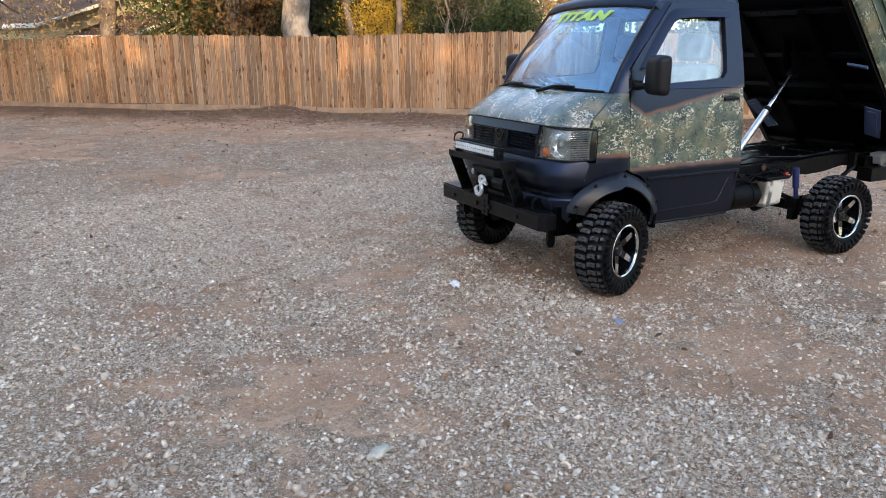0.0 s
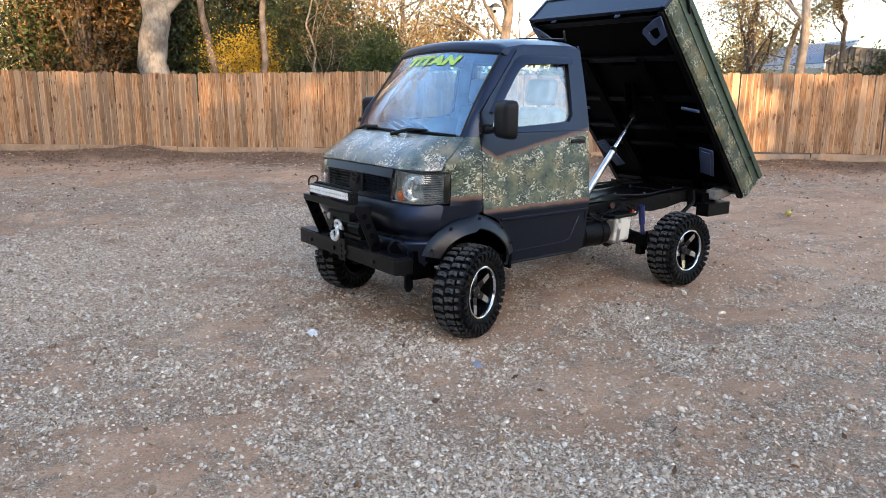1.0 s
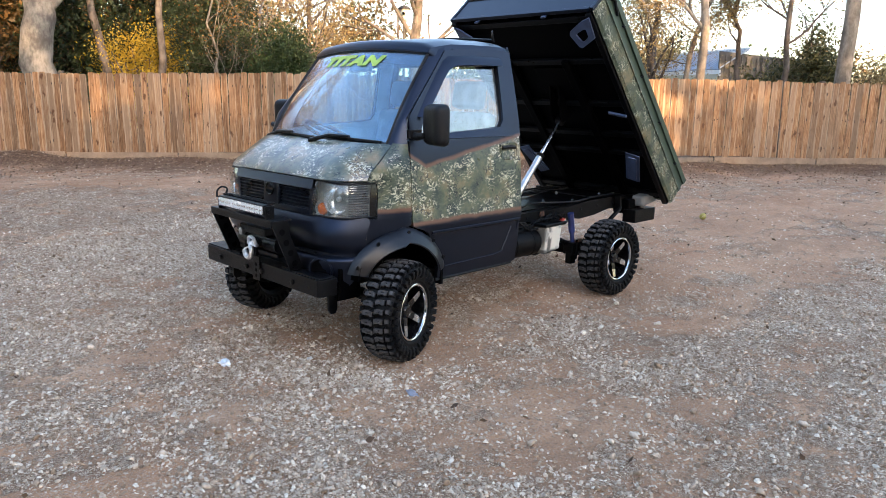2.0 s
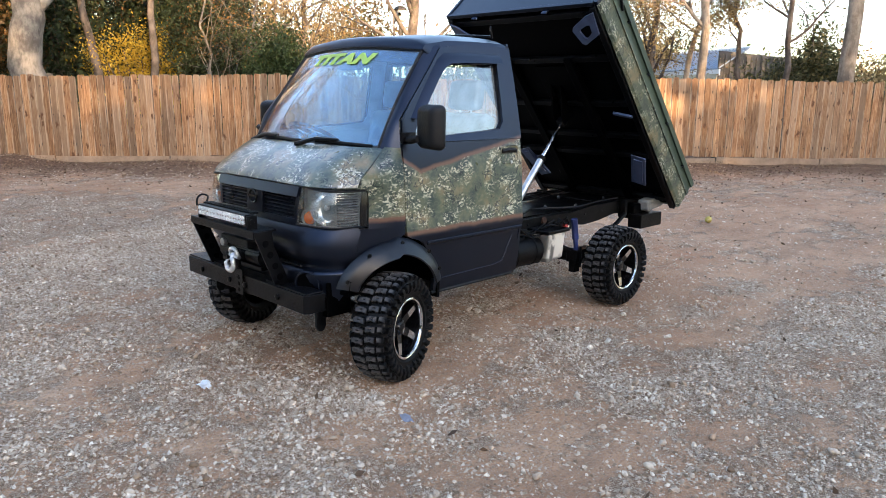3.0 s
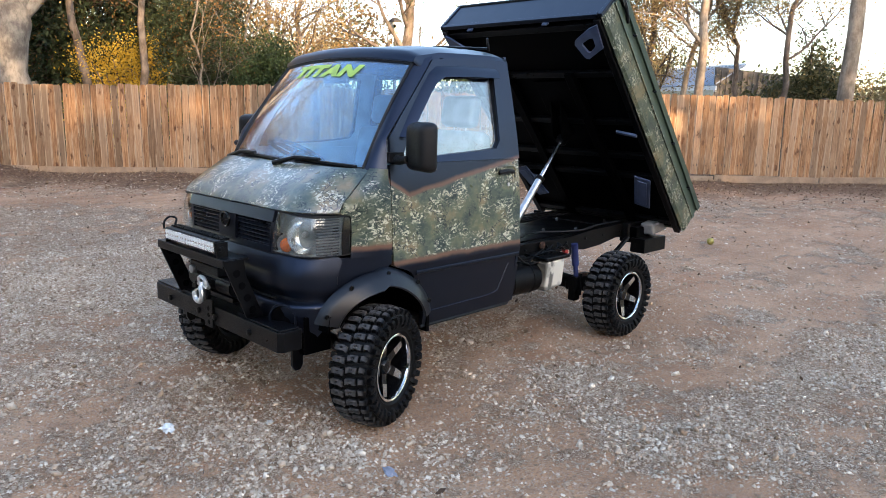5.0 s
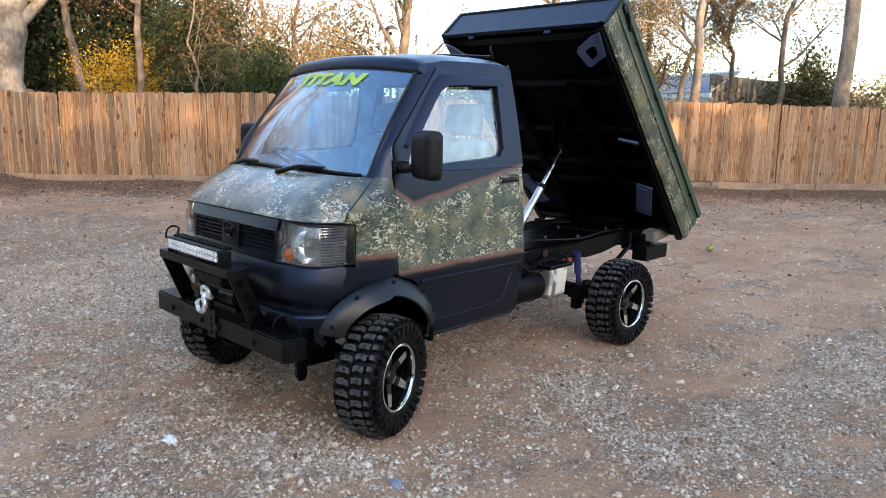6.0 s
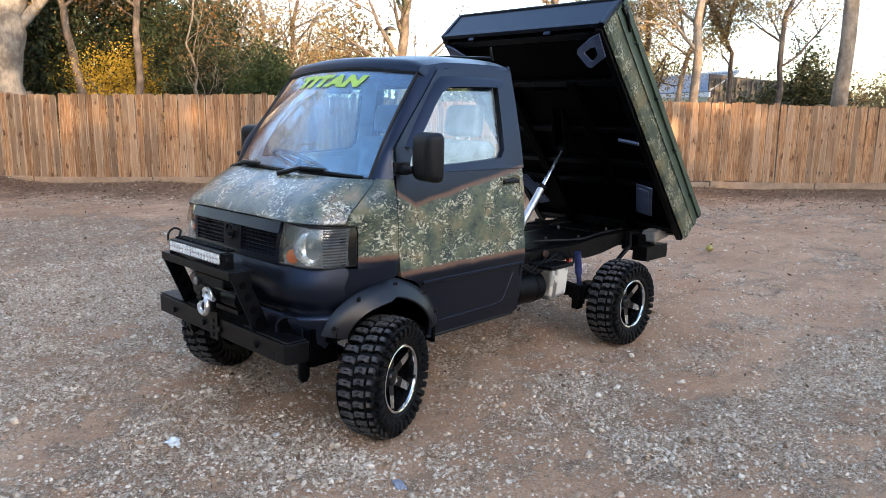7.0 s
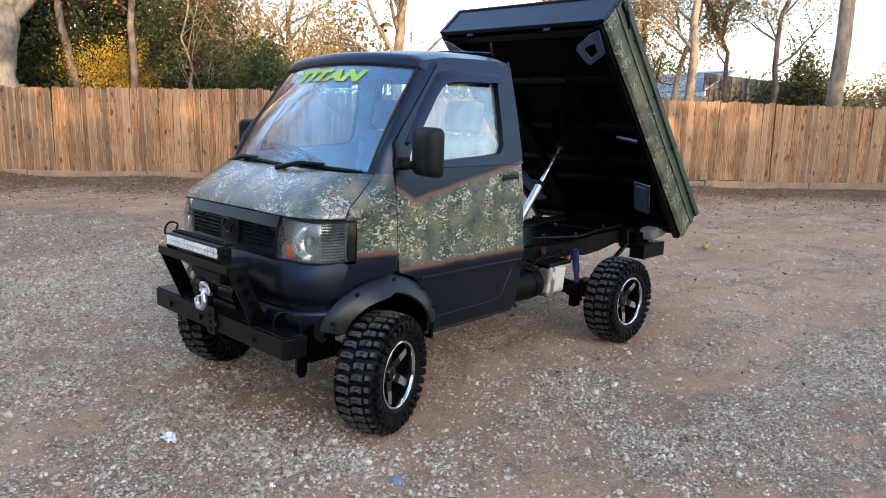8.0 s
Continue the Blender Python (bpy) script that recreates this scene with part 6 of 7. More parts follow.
for k in range(count):
    s = FIRST + 0.1415 * k
    lean = rng.normal(0, 0.35)
    if 66 <= k <= 74:          # boards that lean against the gap
        lean = -0.5
    if -0.24 < s < -0.07:
        s, lean = s - 0.022, 1.0
    ob = part("picket", picket_meshes[rng.randint(6)], None, fence, at=pose(s, rng.uniform(-0.004, 0.006), 0.13 + rng.uniform(-0.012, 0.012) + 0.03 * math.sin(s * 0.7), rng.normal(0, 0.4), lean, rng.normal(0, 1.2)))
for k in range(18):
    s = FIRST + 1.2 + 2.4 * k
    part("kick_board", Form().box((0, 0.0, 0), (2.37, 0.032, 0.16)), M_BASE, fence, "", 30, 0.004, at=pose(s, 0.012, 0.055 + rng.uniform(-0.015, 0.015), 0, rng.normal(0, 0.4), 0))
    part("fence_post", Form().box((0, 0, 0), (0.09, 0.09, 1.9)), M_OLDWOOD, fence, "", 30, 0.004, at=pose(s - 1.2, -0.10, 0.90, 0, 0, 0))
for z in (0.36, 0.98, 1.58):
    part("back_rail", Form().box((10.2, -0.04, z), (41.4, 0.038, 0.085)), M_OLDWOOD, fence, "", 30)
rngn = R(91)
nails = Form()
for k in range(count):
    for z in (0.36, 0.98, 1.58):
        for d in (-0.035, 0.035):
            if rngn.rand() < 0.75:
                continue
            nails.box((FIRST + 0.1415 * k + d, 0.0235, z + rngn.uniform(-0.02, 0.02)), (0.014, 0.004, 0.02 + 0.05 * rngn.rand()))
part("nail_mark", nails, M_NAIL, fence)["kind"] = "stuff"


# ---- trees ----
def grow(f, rng, base, way, length, radius, depth, tips, spread=0.8, up=0.25, wiggle=0.25, sides=8, kids=(3, 5)):
    """One limb and the limbs that leave it."""
    n = 6
    p, d = Vector(base), Vector(way).normalized()
    path, radii = [p.copy()], [radius]
    for k in range(n):
        d = (d + Vector(rng.normal(0, wiggle, 3)) * 0.4 + Vector((0, 0, up * 0.2))).normalized()
        p = p + d * (length / n)
        path.append(p.copy())
        radii.append(radius * (1 - 0.62 * (k + 1) / n))
    f.tube(path, radii, max(4, sides))
    if depth == 0:
        tips += path[2:]
        return
    tips.append(path[-1])
    for _ in range(rng.randint(*kids)):
        k = rng.randint(2, n + 1)
        side = Vector(rng.normal(0, 1, 3))
        side = (side - d * side.dot(d)).normalized()
        grow(f, rng, path[k], d * (1 - spread * 0.5) + side * spread + Vector((0, 0, up)), length * rng.uniform(0.45, 0.75), radii[k] * 0.62, depth - 1, tips, spread, up, wiggle, sides - 2, kids)


def leaves(name, points, rng, per, size, loose, material):
    """Small folded leaves strewn about points."""
    pts = np.repeat(np.array([tuple(p) for p in points]), per, 0)
    n = len(pts)
    c = pts + rng.normal(0, loose, (n, 3))
    a = rng.normal(0, 1, (n, 3))
    a /= np.linalg.norm(a, axis=1, keepdims=True)
    b = np.cross(a, rng.normal(0, 1, (n, 3)))
    b /= np.linalg.norm(b, axis=1, keepdims=True)
    s = (size * rng.uniform(0.55, 1.35, n))[:, None]
    nn = np.cross(a, b)
    v = np.stack([c - a * s, c + b * s * 0.48 + nn * s * 0.12, c + a * s, c - b * s * 0.48 + nn * s * 0.12], 1).reshape(-1, 3)
    me = fast_mesh(name, v, np.arange(4 * n).reshape(-1, 4))
    me.materials.append(material)
    return me


GROUPS = {"yard_tree": "trees behind the fence", "thin_tree": "thin trees behind the fence", "tall_tree": "tall trees beside the yard", "evergreen_tree": "evergreens behind the fence", "cedar_tree": "cedars behind the fence",
          "shrub": "bushes beyond the fence", "distant_tree": "distant wood", "side_tree": "wood round the yard", "screen_tree": "row of shading evergreens"}


def tree(name, label, x, y, z0, trunk, radius, lean, limbs, limb_len, leaf_mat, per, size, loose, bark_mat, seed, depth=2, crown_from=0.5, spread=0.8, up=0.25, taper=0.5, fork=None):
    rng = R(seed)
    ob = thing(name, label, "tree", pose(x, y, z0), GROUPS.get(name, ""))
    f, tips = Form(), []
    n = 10
    path = [Vector((lean[0] * (k / n) ** 1.3 + rng.normal(0, 0.02) * k * 0.4, lean[1] * (k / n) ** 1.3 + rng.normal(0, 0.02) * k * 0.4, -0.3 + (trunk + 0.3) * k / n)) for k in range(n + 1)]
    radii = [radius * (1.25 if k == 0 else 1.0) * (1 - taper * (k / n)) for k in range(n + 1)]
    f.tube(path, radii, 14)
    for k in range(limbs):
        t = crown_from + (1 - crown_from) * (k + rng.rand() * 0.6) / limbs
        i = min(n, int(t * n))
        a = rng.rand() * 2 * math.pi
        grow(f, rng, path[i], (math.cos(a), math.sin(a), 0.55 + up), limb_len * rng.uniform(0.7, 1.2) * (1.15 - 0.35 * t), radii[i] * 0.5, depth, tips, spread, up)
    grow(f, rng, path[-1], (path[-1] - path[-2]), limb_len, radii[-1], depth, tips, spread, up)
    if fork:
        for w, l, r in fork:
            grow(f, rng, path[-1], w, l, r, depth, tips, spread, up, 0.12, 12)
    part("trunk", f, bark_mat, ob, "", 60)
    if per:
        part("crown", leaves("crown", tips, rng, per, size, loose, leaf_mat), None, ob)
    return ob


def shrub(name, label, x, y, z0, size, count, leaf_size, material, seed, category="shrub", gaps=0.5, base=0.0, core=0.0):
    """A dense crown made of leafy clumps round a few stems."""
    rng = R(seed)
    ob = thing(name, label, category, pose(x, y, z0), GROUPS.get(name, ""))
    f = Form()
    centres = []
    for k in range(int(26 + count / 260)):
        u = rng.normal(0, 1, 3)
        u /= np.linalg.norm(u)
        r = rng.uniform(0.45, 1.0) ** 0.6 * (1 + 0.75 * noise.noise(Vector(u) * 1.7 + Vector((seed, 0, 0))))
        c = Vector((u[0] * size[0] * r, u[1] * size[1] * r, base + size[2] * (0.5 + 0.5 * u[2] * r)))
        centres.append(c)
    for c in centres[::3]:
        f.tube([(rng.normal(0, 0.1), rng.normal(0, 0.1), -0.2), (c.x * 0.35, c.y * 0.35, c.z * 0.45), tuple(c)], [0.09, 0.05, 0.012], 6)
    part("trunk", f, M_BARK_DARK, ob)
    part("crown", leaves("crown", centres, rng, max(1, count // len(centres)), leaf_size, 0.19 * (size[0] + size[2]) * gaps * 0.9, material), None, ob)
    if core:
        inner = [Vector((c.x * 0.62, c.y * 0.62, base + 0.5 * size[2] + (c.z - base - 0.5 * size[2]) * 0.80)) for c in centres]
        part("inner_foliage", leaves("inner_foliage", inner, rng, max(1, int(count * core) // len(centres)), leaf_size * 2.0, 0.12 * (size[0] + size[2]) * gaps, material), None, ob)
    return ob


# fallen leaves along the fence, thinning out over the yard
rng = R(620)
ls, lq = rng.uniform(-4, 22, 9300), np.abs(rng.normal(0.3, 1.5, 9300)) + 0.1
ls[8500:], lq[8500:] = rng.uniform(-3, 20, 800), rng.uniform(2, 14, 800)
lx, ly = FENCE_P[0] + ls * FENCE_D[0] + lq * FENCE_N[0], FENCE_P[1] + ls * FENCE_D[1] + lq * FENCE_N[1]
litter_mesh = leaves("leaf_litter", np.stack([lx, ly, height(lx, ly) + 0.012], -1), rng, 1, 0.023, 0.005, M_LEAF_LITTER)
tagged(new("leaf_litter", litter_mesh), "dry brown fallen leaves strewn below the fence", "leaves", kind="stuff")
# big pale forked trunk
tree("pale_forked_tree", "big pale grey forked tree behind the fence", -2.70, -15.41, 0.2, 3.4, 0.42, (-0.05, 0.05), 1, 2.0, M_LEAF_BROWN, 9, 0.05, 0.35, M_BARK_PALE, 21, 2, 0.95, 0.6, 0.3, 0.22,
     fork=[((0.34, -0.30, 1.25), 8.0, 0.33), ((-0.30, 0.26, 1.35), 8.0, 0.30), ((0.5, 0.3, 1.1), 6.5, 0.16)])
# dense wood behind the left yard
for k, (x, y, w, h, m, n) in enumerate([(-9.6, -24.0, 2.2, 6.2, M_LEAF_DARK, 15000), (-5.2, -25.5, 2.6, 9.5, M_LEAF_RUST, 15000), (-3.2, -27.0, 2.6, 10.0, M_LEAF_DARK, 12000), (-12.6, -24.5, 2.0, 4.2, M_LEAF_OLIVE, 10000)]):
    shrub("evergreen_tree", "dark evergreen deep in the wood behind the fence", x, y, 0.1, (w, w, h), n, 0.085, m, 81 + k, "tree", 0.50, core=0.22)
# thin trunks
tree("thin_tree", "thin leaning tree with brown autumn leaves", -5.58, -18.16, 0.2, 6.0, 0.15, (0.9, -0.75), 6, 2.6, M_LEAF_RUST, 12, 0.045, 0.28, M_BARK_DARK, 22, 2, 0.72)
tree("thin_tree", "thin upright tree with few leaves", -6.23, -16.82, 0.2, 6.0, 0.13, (-0.1, 0.1), 6, 2.4, M_LEAF_RUST, 7, 0.045, 0.28, M_BARK_DARK, 23, 2, 0.65)
tree("thin_tree", "thin bare grey tree with fine twigs", -7.6, -15.9, 0.2, 3.6, 0.055, (0.2, -0.1), 7, 1.9, M_LEAF_RUST, 1, 0.04, 0.2, M_BARK_PALE, 71, 3, 0.35, 0.75, 0.12)
tree("thin_tree", "thin bare grey tree with crooked boughs", -8.9, -16.3, 0.2, 4.2, 0.06, (-0.3, 0.2), 8, 2.0, M_LEAF_RUST, 1, 0.04, 0.2, M_BARK_PALE, 72, 3, 0.35, 0.75, 0.1)
# trees by the shed
tree("yard_tree", "slender pale tree with sparse brown leaves", -15.7, -5.35, 0.2, 6.5, 0.125, (0.05, -0.05), 7, 2.2, M_LEAF_BROWN, 24, 0.038, 0.24, M_BARK_SUNLIT_TAN, 24, 2, 0.5, 0.8, 0.25, 0.3)
tree("yard_tree", "leaning grey tree with sparse brown leaves", -17.1, -6.8, 0.2, 5.5, 0.10, (-0.7, 0.65), 5, 2.0, M_LEAF_BROWN, 24, 0.038, 0.24, M_BARK_SUNLIT_TAN, 34, 2, 0.6)
tree("yard_tree", "slender forked tree with small brown leaves", -18.86, -5.65, 0.2, 3.7, 0.11, (0.10, -0.08), 2, 1.4, M_LEAF_BROWN, 24, 0.038, 0.24, M_BARK_DARK, 25, 2, 0.85, fork=[((0.5, -0.45, 1.0), 3.0, 0.08), ((-0.15, 0.12, 1.2), 3.2, 0.08)])
tree("yard_tree", "slender leafy autumn tree behind the fence", -18.35, -4.22, 0.2, 6.0, 0.10, (0.1, 0.05), 6, 1.9, M_LEAF_BROWN, 24, 0.038, 0.24, M_BARK_DARK, 26, 2, 0.5)
tree("yard_tree", "tall straight pale-barked tree behind the fence", -16.41, -2.14, 0.2, 8.5, 0.195, (-0.05, 0.08), 3, 2.0, M_LEAF_BROWN, 9, 0.032, 0.35, M_BARK_SUNLIT_TAN, 27, 2, 0.8, 0.8, 0.25, 0.35)
tree("yard_tree", "slim autumn tree with golden leaves", -18.44, -8.38, 0.2, 5.5, 0.14, (0.1, 0.1), 9, 2.4, M_LEAF_BROWN, 30, 0.035, 0.28, M_BARK_DARK, 28, 2, 0.35)
tree("yard_tree", "dark trunked tree behind the truck bed", -15.2, -9.6, 0.2, 6.5, 0.19, (-0.15, 0.15), 8, 2.2, M_LEAF_BROWN, 19, 0.035, 0.28, M_BARK_DARK, 29, 2, 0.35)
tree("yard_tree", "dark leaning tree with sparse green leaves", -13.5, -14.3, 0.2, 6.5, 0.22, (-0.30, 0.30), 8, 2.2, M_LEAF_GREEN, 9, 0.035, 0.30, M_BARK_DARK, 30, 2, 0.4)
tree("yard_tree", "golden autumn tree beyond the evergreens", -11.65, -17.24, 0.2, 4.5, 0.13, (0.2, 0.1), 9, 2.6, M_LEAF_BROWN, 24, 0.035, 0.34, M_BARK_DARK, 31, 2, 0.3)
tree("yard_tree", "golden autumn tree beyond the evergreens", -12.5, -20.3, 0.2, 5.0, 0.13, (0.2, 0.1), 9, 2.8, M_LEAF_BROWN, 21, 0.038, 0.34, M_BARK_DARK, 32, 2, 0.3)
# evergreens
shrub("evergreen_tree", "dense dark evergreen tree behind the fence", -8.45, -17.4, 0.2, (1.25, 1.25, 5.0), 38000, 0.044, M_LEAF_DARK, 51, "tree", 0.42, core=0.22)
shrub("evergreen_tree", "broad green holly tree behind the fence", -9.2, -15.0, 0.1, (1.05, 1.05, 3.2), 20000, 0.042, M_LEAF_GREEN, 52, "tree", 0.36, core=0.22)
shrub("evergreen_tree", "dark cedar behind the forked tree", -5.0, -20.6, 0.2, (1.25, 1.25, 5.6), 20000, 0.055, M_LEAF_DARK, 53, "tree", 0.60, core=0.22)
shrub("cedar_tree", "dark cedar with rust-tinged spreading boughs", -6.5, -20.8, 4.7, (3.0, 3.0, 5.5), 30000, 0.046, M_LEAF_RUST, 54, "tree", 0.50, core=0.22)
shrub("cedar_tree", "dark cedar with spreading boughs", -5.6, -22.5, 4.6, (2.6, 2.6, 6.0), 14000, 0.06, M_LEAF_DARK, 64, "tree", 0.55, core=0.22)
shrub("evergreen_tree", "tall rust-tinged tree beyond the fence", -2.2, -20.3, 0.2, (1.5, 1.5, 10.5), 30000, 0.055, M_LEAF_RUST, 56, "tree", 0.45, core=0.22)
shrub("evergreen_tree", "tall dark evergreen beyond the fence", -3.3, -22.6, 0.2, (1.6, 1.6, 9.0), 20000, 0.06, M_LEAF_DARK, 55, "tree", 0.50, core=0.22)
shrub("evergreen_tree", "green tree beside the garage", -0.75, -20.9, 0.2, (1.1, 1.1, 7.5), 6500, 0.06, M_LEAF_GREEN, 65, "tree", 0.45, core=0.22)
shrub("yellow_shrub", "bright yellow autumn shrub beyond the fence", -6.75, -19.0, 0.2, (1.35, 1.2, 3.1), 17000, 0.042, M_LEAF_YELLOW, 57, "shrub", 0.42)
shrub("shrub", "small dark leafy bush above the fence", -19.52, -3.93, 0.2, (0.75, 0.75, 3.3), 9000, 0.05, M_LEAF_OLIVE, 58, "shrub", 0.42, core=0.26)
shrub("shrub", "low dark bush against the shed", -19.4, -5.1, 0.2, (1.3, 0.9, 1.95), 9000, 0.05, M_LEAF_OLIVE, 59, "shrub", 0.40, core=0.26)
shrub("shrub", "pale autumn brush beyond the fence", -21.6, -1.8, 0.2, (2.2, 1.8, 2.7), 20000, 0.045, M_LEAF_BROWN, 60, "shrub", 0.40, core=0.26)
shrub("shrub", "golden brush beside the shed", -27.5, -13.6, 0.2, (1.8, 1.6, 5.2), 9000, 0.05, M_LEAF_BROWN, 61, "shrub", 0.6, core=0.26)
# tall trees beside the yard, mirrored in the windscreen
tree("tall_tree", "tall tree with thin drooping twigs beside the yard", 7.6, -18.5, 0.2, 10.0, 0.3, (-0.6, 0.4), 14, 4.6, M_LEAF_BROWN, 5, 0.072, 0.4, M_BARK_DARK, 35, 2, 0.4)
tree("tall_tree", "tall tree with thin drooping twigs beside the yard", 12.0, -13.0, 0.2, 9.0, 0.3, (-0.6, 0.4), 12, 4.6, M_LEAF_BROWN, 4, 0.084, 0.4, M_BARK_DARK, 36, 2, 0.4)
tree("tall_tree", "tall leafy tree with thin twigs beside the yard", 5.2, -20.5, 0.2, 11.0, 0.3, (-0.9, 0.3), 18, 4.8, M_LEAF_BROWN, 11, 0.045, 0.25, M_BARK_DARK, 38, 3, 0.25, 0.9, -0.12)
tree("tall_tree", "tall tree with drooping twigs behind the fence", 1.6, -21.0, 0.2, 11.5, 0.28, (-0.4, 0.3), 15, 4.2, M_LEAF_BROWN, 7, 0.045, 0.22, M_BARK_DARK, 39, 3, 0.45, 0.9, -0.15)
tree("tall_tree", "tall tree beyond the low house", 3.5, -37.0, 0.2, 14.0, 0.4, (-0.6, 0.4), 14, 6.0, M_LEAF_BROWN, 4, 0.120, 0.5, M_BARK_DARK, 37, 2, 0.4)


# ---- buildings beyond the fence ----
def gable_house(name, label, x, y, turn, length, depth, eave, ridge, wall_mat, roof_mat, windows=()):
    """A low house: walls, pitched roof with overhang, white eave boards."""
    ob = thing(name, label, "house", pose(x, y, 0.15, 0, 0, turn))
    a, b = length / 2, depth / 2
    part("wall", Form().prism([(-b, 0), (b, 0), (b, eave), (0, ridge), (-b, eave)], length, pose(a, 0, 0, 0, 0, 90)), wall_mat, ob, "", 30)
    o = 0.5
    slope = (ridge - eave) / b
    for s in (1, -1):
        pts = [(-a - o, 0, ridge + 0.06), (a + o, 0, ridge + 0.06), (a + o, s * (b + o), eave - slope * o + 0.06), (-a - o, s * (b + o), eave - slope * o + 0.06)]
        part("roof", Form().sheet([pts[:2], pts[3:1:-1]], 0.10 * s), roof_mat, ob, "", 30)
        for end in (a + o, -a - o):
            part("rake_board", Form().tube([(end, 0, ridge + 0.0), (end, s * (b + o), eave - slope * o)], 0.075, 4), M_TRIM, ob, "", 30)
        part("eave_board", Form().box((0, s * (b + o), eave - slope * o), (length + 2 * o, 0.04, 0.16)), M_TRIM, ob, "", 30)
    for wx, wz, ww, wh, s in windows:
        win = part("window", Form().box((wx, s * b, wz), (ww + 0.16, 0.06, wh + 0.16)), M_TRIM, ob)
        part("pane", Form().box((wx, s * (b + 0.035), wz), (ww, 0.02, wh)), M_DASH, win)
    return ob


gable_house("house", "low house with brown shingle roof and pale siding", 2.37, -32.49, 120, 9.0, 7.6, 2.40, 3.62, M_SIDING, M_SHINGLE)
gable_house("garage", "small pale garage with brown shingle roof", -0.40, -26.84, 120, 3.3, 4.3, 2.0, 2.72, M_SIDING, M_SHINGLE)
gable_house("outbuilding", "distant low building with a grey shingle roof", -7.3, -25.4, -45, 4.0, 3.6, 1.5, 2.62, M_SIDING, M_GREYROOF)
# metal-roofed shed with a boarded end
shed = thing("shed", "low shed with ribbed metal roof and grey boarded end", "shed", pose(-24.8, -9.2, 0.0, 0, 0, 0))
c1, c2, c3 = Vector((0, 0, 0)), Vector((-3.9, 2.0, 0)), Vector((-2.6, -4.6, 0))
part("boarded_wall", Form().sheet([[c1, c2], [c1 + Vector((0, 0, 3.35)), c2 + Vector((0, 0, 3.10))]], 0.05), M_OLDWOOD, shed)
u = (c2 - c1)
for k in range(19):
    p = c1 + u * (k / 18)
    part("batten", Form().box((p.x + 0.02, p.y + 0.03, 1.6 - 0.006 * k), (0.035, 0.035, 3.2), (0, 0, 20)), M_OLDWOOD, shed)
w = (c3 - c1)
part("front_wall", Form().sheet([[c1, c3], [c1 + Vector((0, 0, 2.5)), c3 + Vector((0, 0, 2.5))]], 0.05), M_SIDING, shed)
part("fascia", Form().box(tuple(c1.lerp(c3, 0.5) + Vector((0, 0, 2.55))), (w.length + 0.2, 0.06, 0.22), (0, 0, math.degrees(math.atan2(w.y, w.x)))), M_TRIM, shed)
back = Vector((-1.2, 0.6, 0.80))
part("roof", Form().sheet([[c1 + Vector((0, 0, 2.66)), c3 + Vector((0, 0, 2.66))], [c1 + back + Vector((0, 0, 2.62)), c3 + back + Vector((0, 0, 2.62))]], 0.04), M_METALROOF, shed)
for k in range(25):
    p = c1.lerp(c3, k / 24) + Vector((0, 0, 2.70))
    part("roof_rib", Form().tube([p, p + back], 0.03, 5), M_METALROOF, shed)
part("ridge_board", Form().tube([c1 + back + Vector((0, 0, 2.70)), c3 + back + Vector((0, 0, 2.70))], 0.06, 6), M_TRIM, shed)
# pole with a bird house
pole = thing("bird_house", "small cream nest box with a dark cap on a pole", "bird house", pose(-14.6, -15.9, 0.2))
part("post", Form().tube([(0, 0, 0), (0, 0, 3.85)], 0.05, 8), M_OLDWOOD, pole)
turned = pose(0, 0, 0, 90, 0, 0)
part("body", Form().lathe([(3.82, 0.02), (3.83, 0.17), (3.92, 0.22), (4.10, 0.23), (4.22, 0.20)], 20, turned), M_WHITE, pole, "cream rounded nest box")
part("cap", Form().lathe([(4.20, 0.25), (4.23, 0.25), (4.33, 0.13), (4.37, 0.01)], 20, turned), M_OLDWOOD, pole)
part("entrance", Form().lathe([(0.0, 0.055), (0.012, 0.055), (0.012, 0.001)], 16, Matrix.Translation((0.165, 0.165, 4.06)) @ Euler((0, 0, radians(-45))).to_matrix().to_4x4()), M_UNDER, pole)

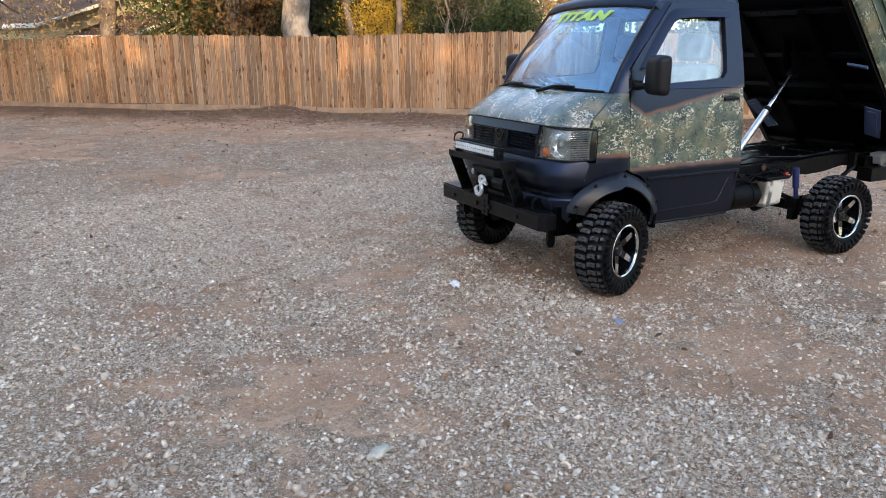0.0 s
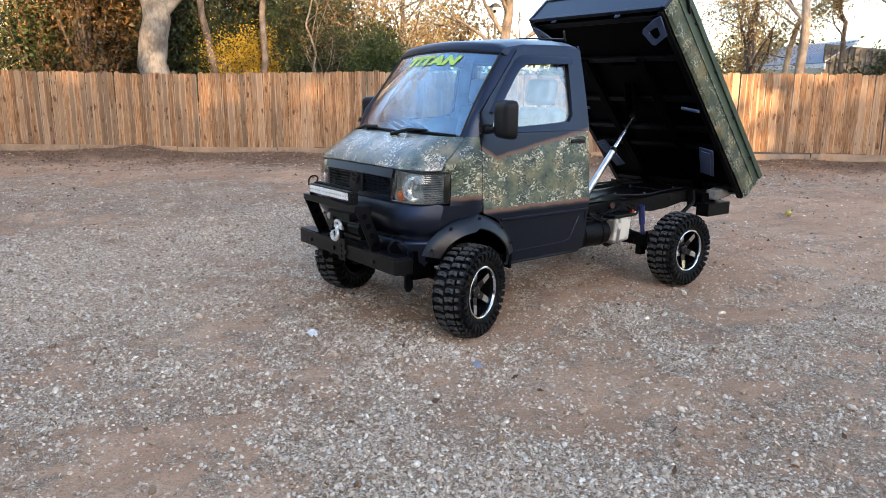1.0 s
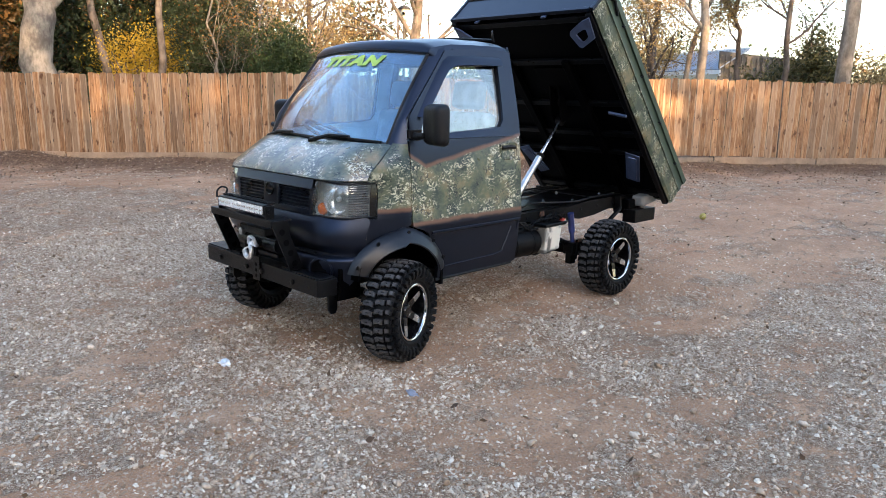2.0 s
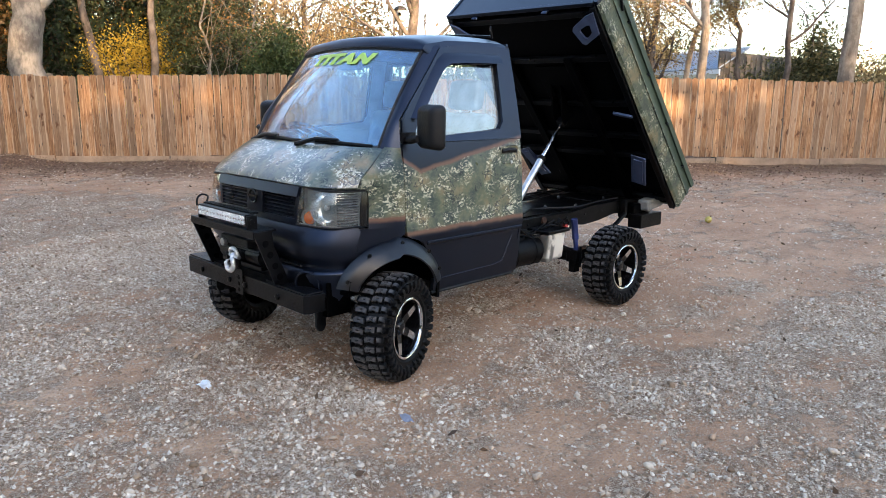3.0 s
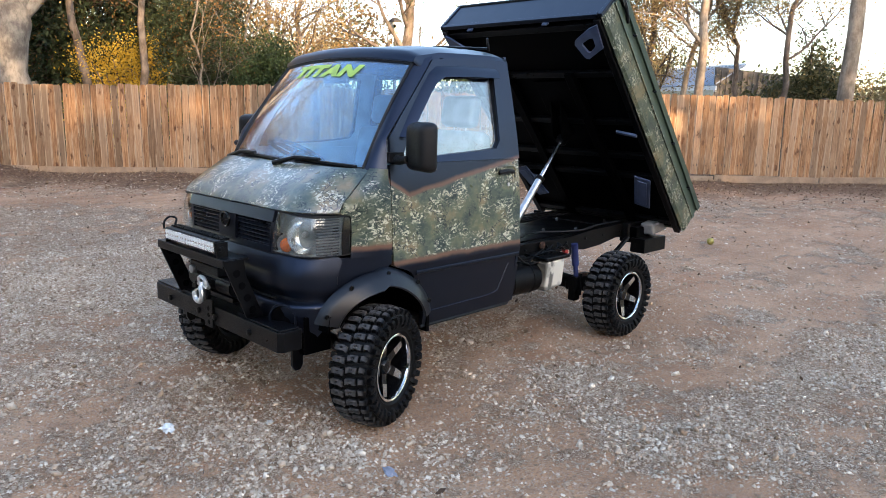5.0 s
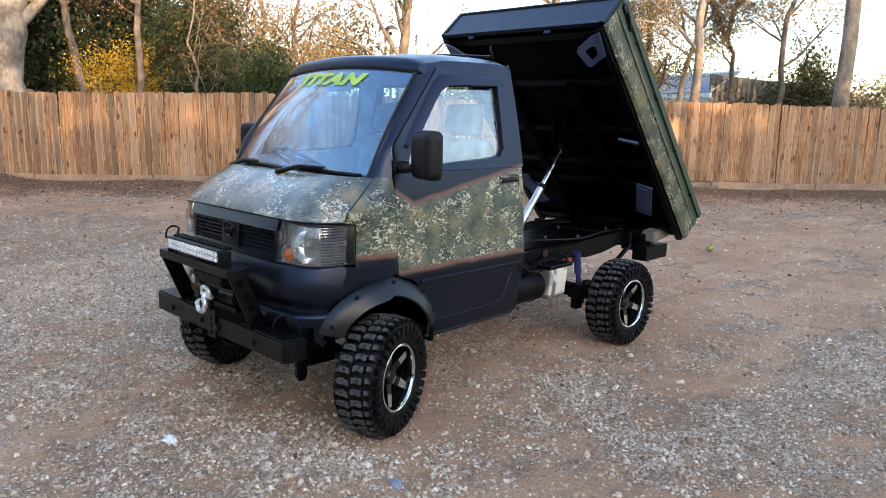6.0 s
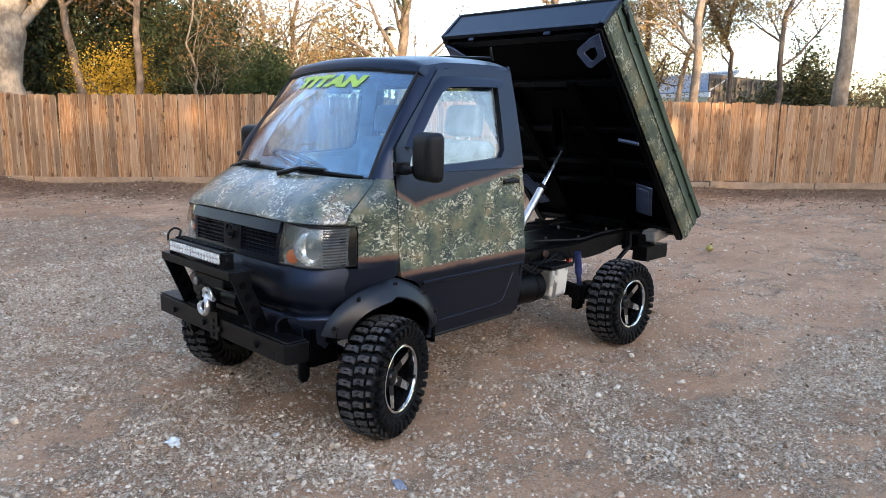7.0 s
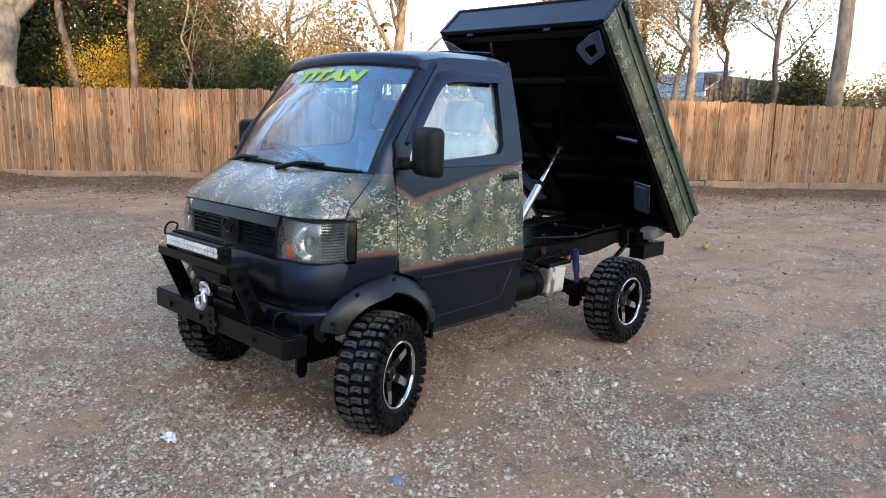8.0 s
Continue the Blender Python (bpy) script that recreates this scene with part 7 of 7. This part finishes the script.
# ---- distance ----
rng = R(200)
k = 0
for s in np.arange(-30, 46, 3.4):
    x, y = fence_at(s, -rng.uniform(20, 34))
    m = [M_LEAF_DARK, M_LEAF_RUST, M_LEAF_BROWN, M_LEAF_GREEN][rng.randint(4)]
    h = rng.uniform(6.0, 9.0) if s > 8 else rng.uniform(2.6, 4.2)
    shrub("distant_tree", "distant autumn tree in the wood behind the yards", x, y, 0, (2.6, 2.6, h), 3600, 0.16, m, 300 + k, "tree", 0.50)
    k += 1

# ---- woods that close the yard on the sides and behind ----
rng = R(350)
k = 0
for deg in range(-75, 230, 9):
    az = radians(deg)
    off = abs((deg - math.degrees(SUN_AZ) + 180) % 360 - 180)
    if off < 34:
        continue
    far = 24 + rng.uniform(-2, 5)
    low, fine = rng.uniform(8.5, 13), 0.24
    if 108 < deg < 152:
        far, low, fine = far + 14, rng.uniform(6, 9.5), 0.085
    x, y = 1.0 + far * math.cos(az), 1.0 + far * math.sin(az)
    if yard(x, y) < 2.0:
        continue
    shrub("side_tree", "tree of the wood round the yard", x, y, 0, (2.9, 2.9, low), 3000 if fine > 0.1 else 9000, fine, [M_LEAF_RUST, M_LEAF_DARK, M_LEAF_BROWN][k % 3], 800 + k, "tree", 0.66)
    k += 1

# ---- behind the camera: evergreens that keep the yard in shade ----
SUN_WAY = np.array((math.cos(SUN_AZ), math.sin(SUN_AZ)))
ACROSS = np.array((-SUN_WAY[1], SUN_WAY[0]))
rng = R(400)
for k, s in enumerate(np.arange(-34, 35, 2.6)):
    p = SUN_WAY * (30 + rng.uniform(-1, 1)) + ACROSS * s
    shrub("screen_tree", "tall dense evergreen of the row that shades the yard", float(p[0]), float(p[1]), 0, (2.3, 2.3, float(np.interp(s, [-12, 4, 8, 11, 13, 15, 20], [10.5, 10.5, 5.3, 5.5, 6.5, 8.0, 8.4])) * (0.71 if k in (10, 13) else 1.0) + rng.uniform(-0.7, 0.4)), 2600, 0.33, M_LEAF_DARK, 500 + k, "tree", 0.55)
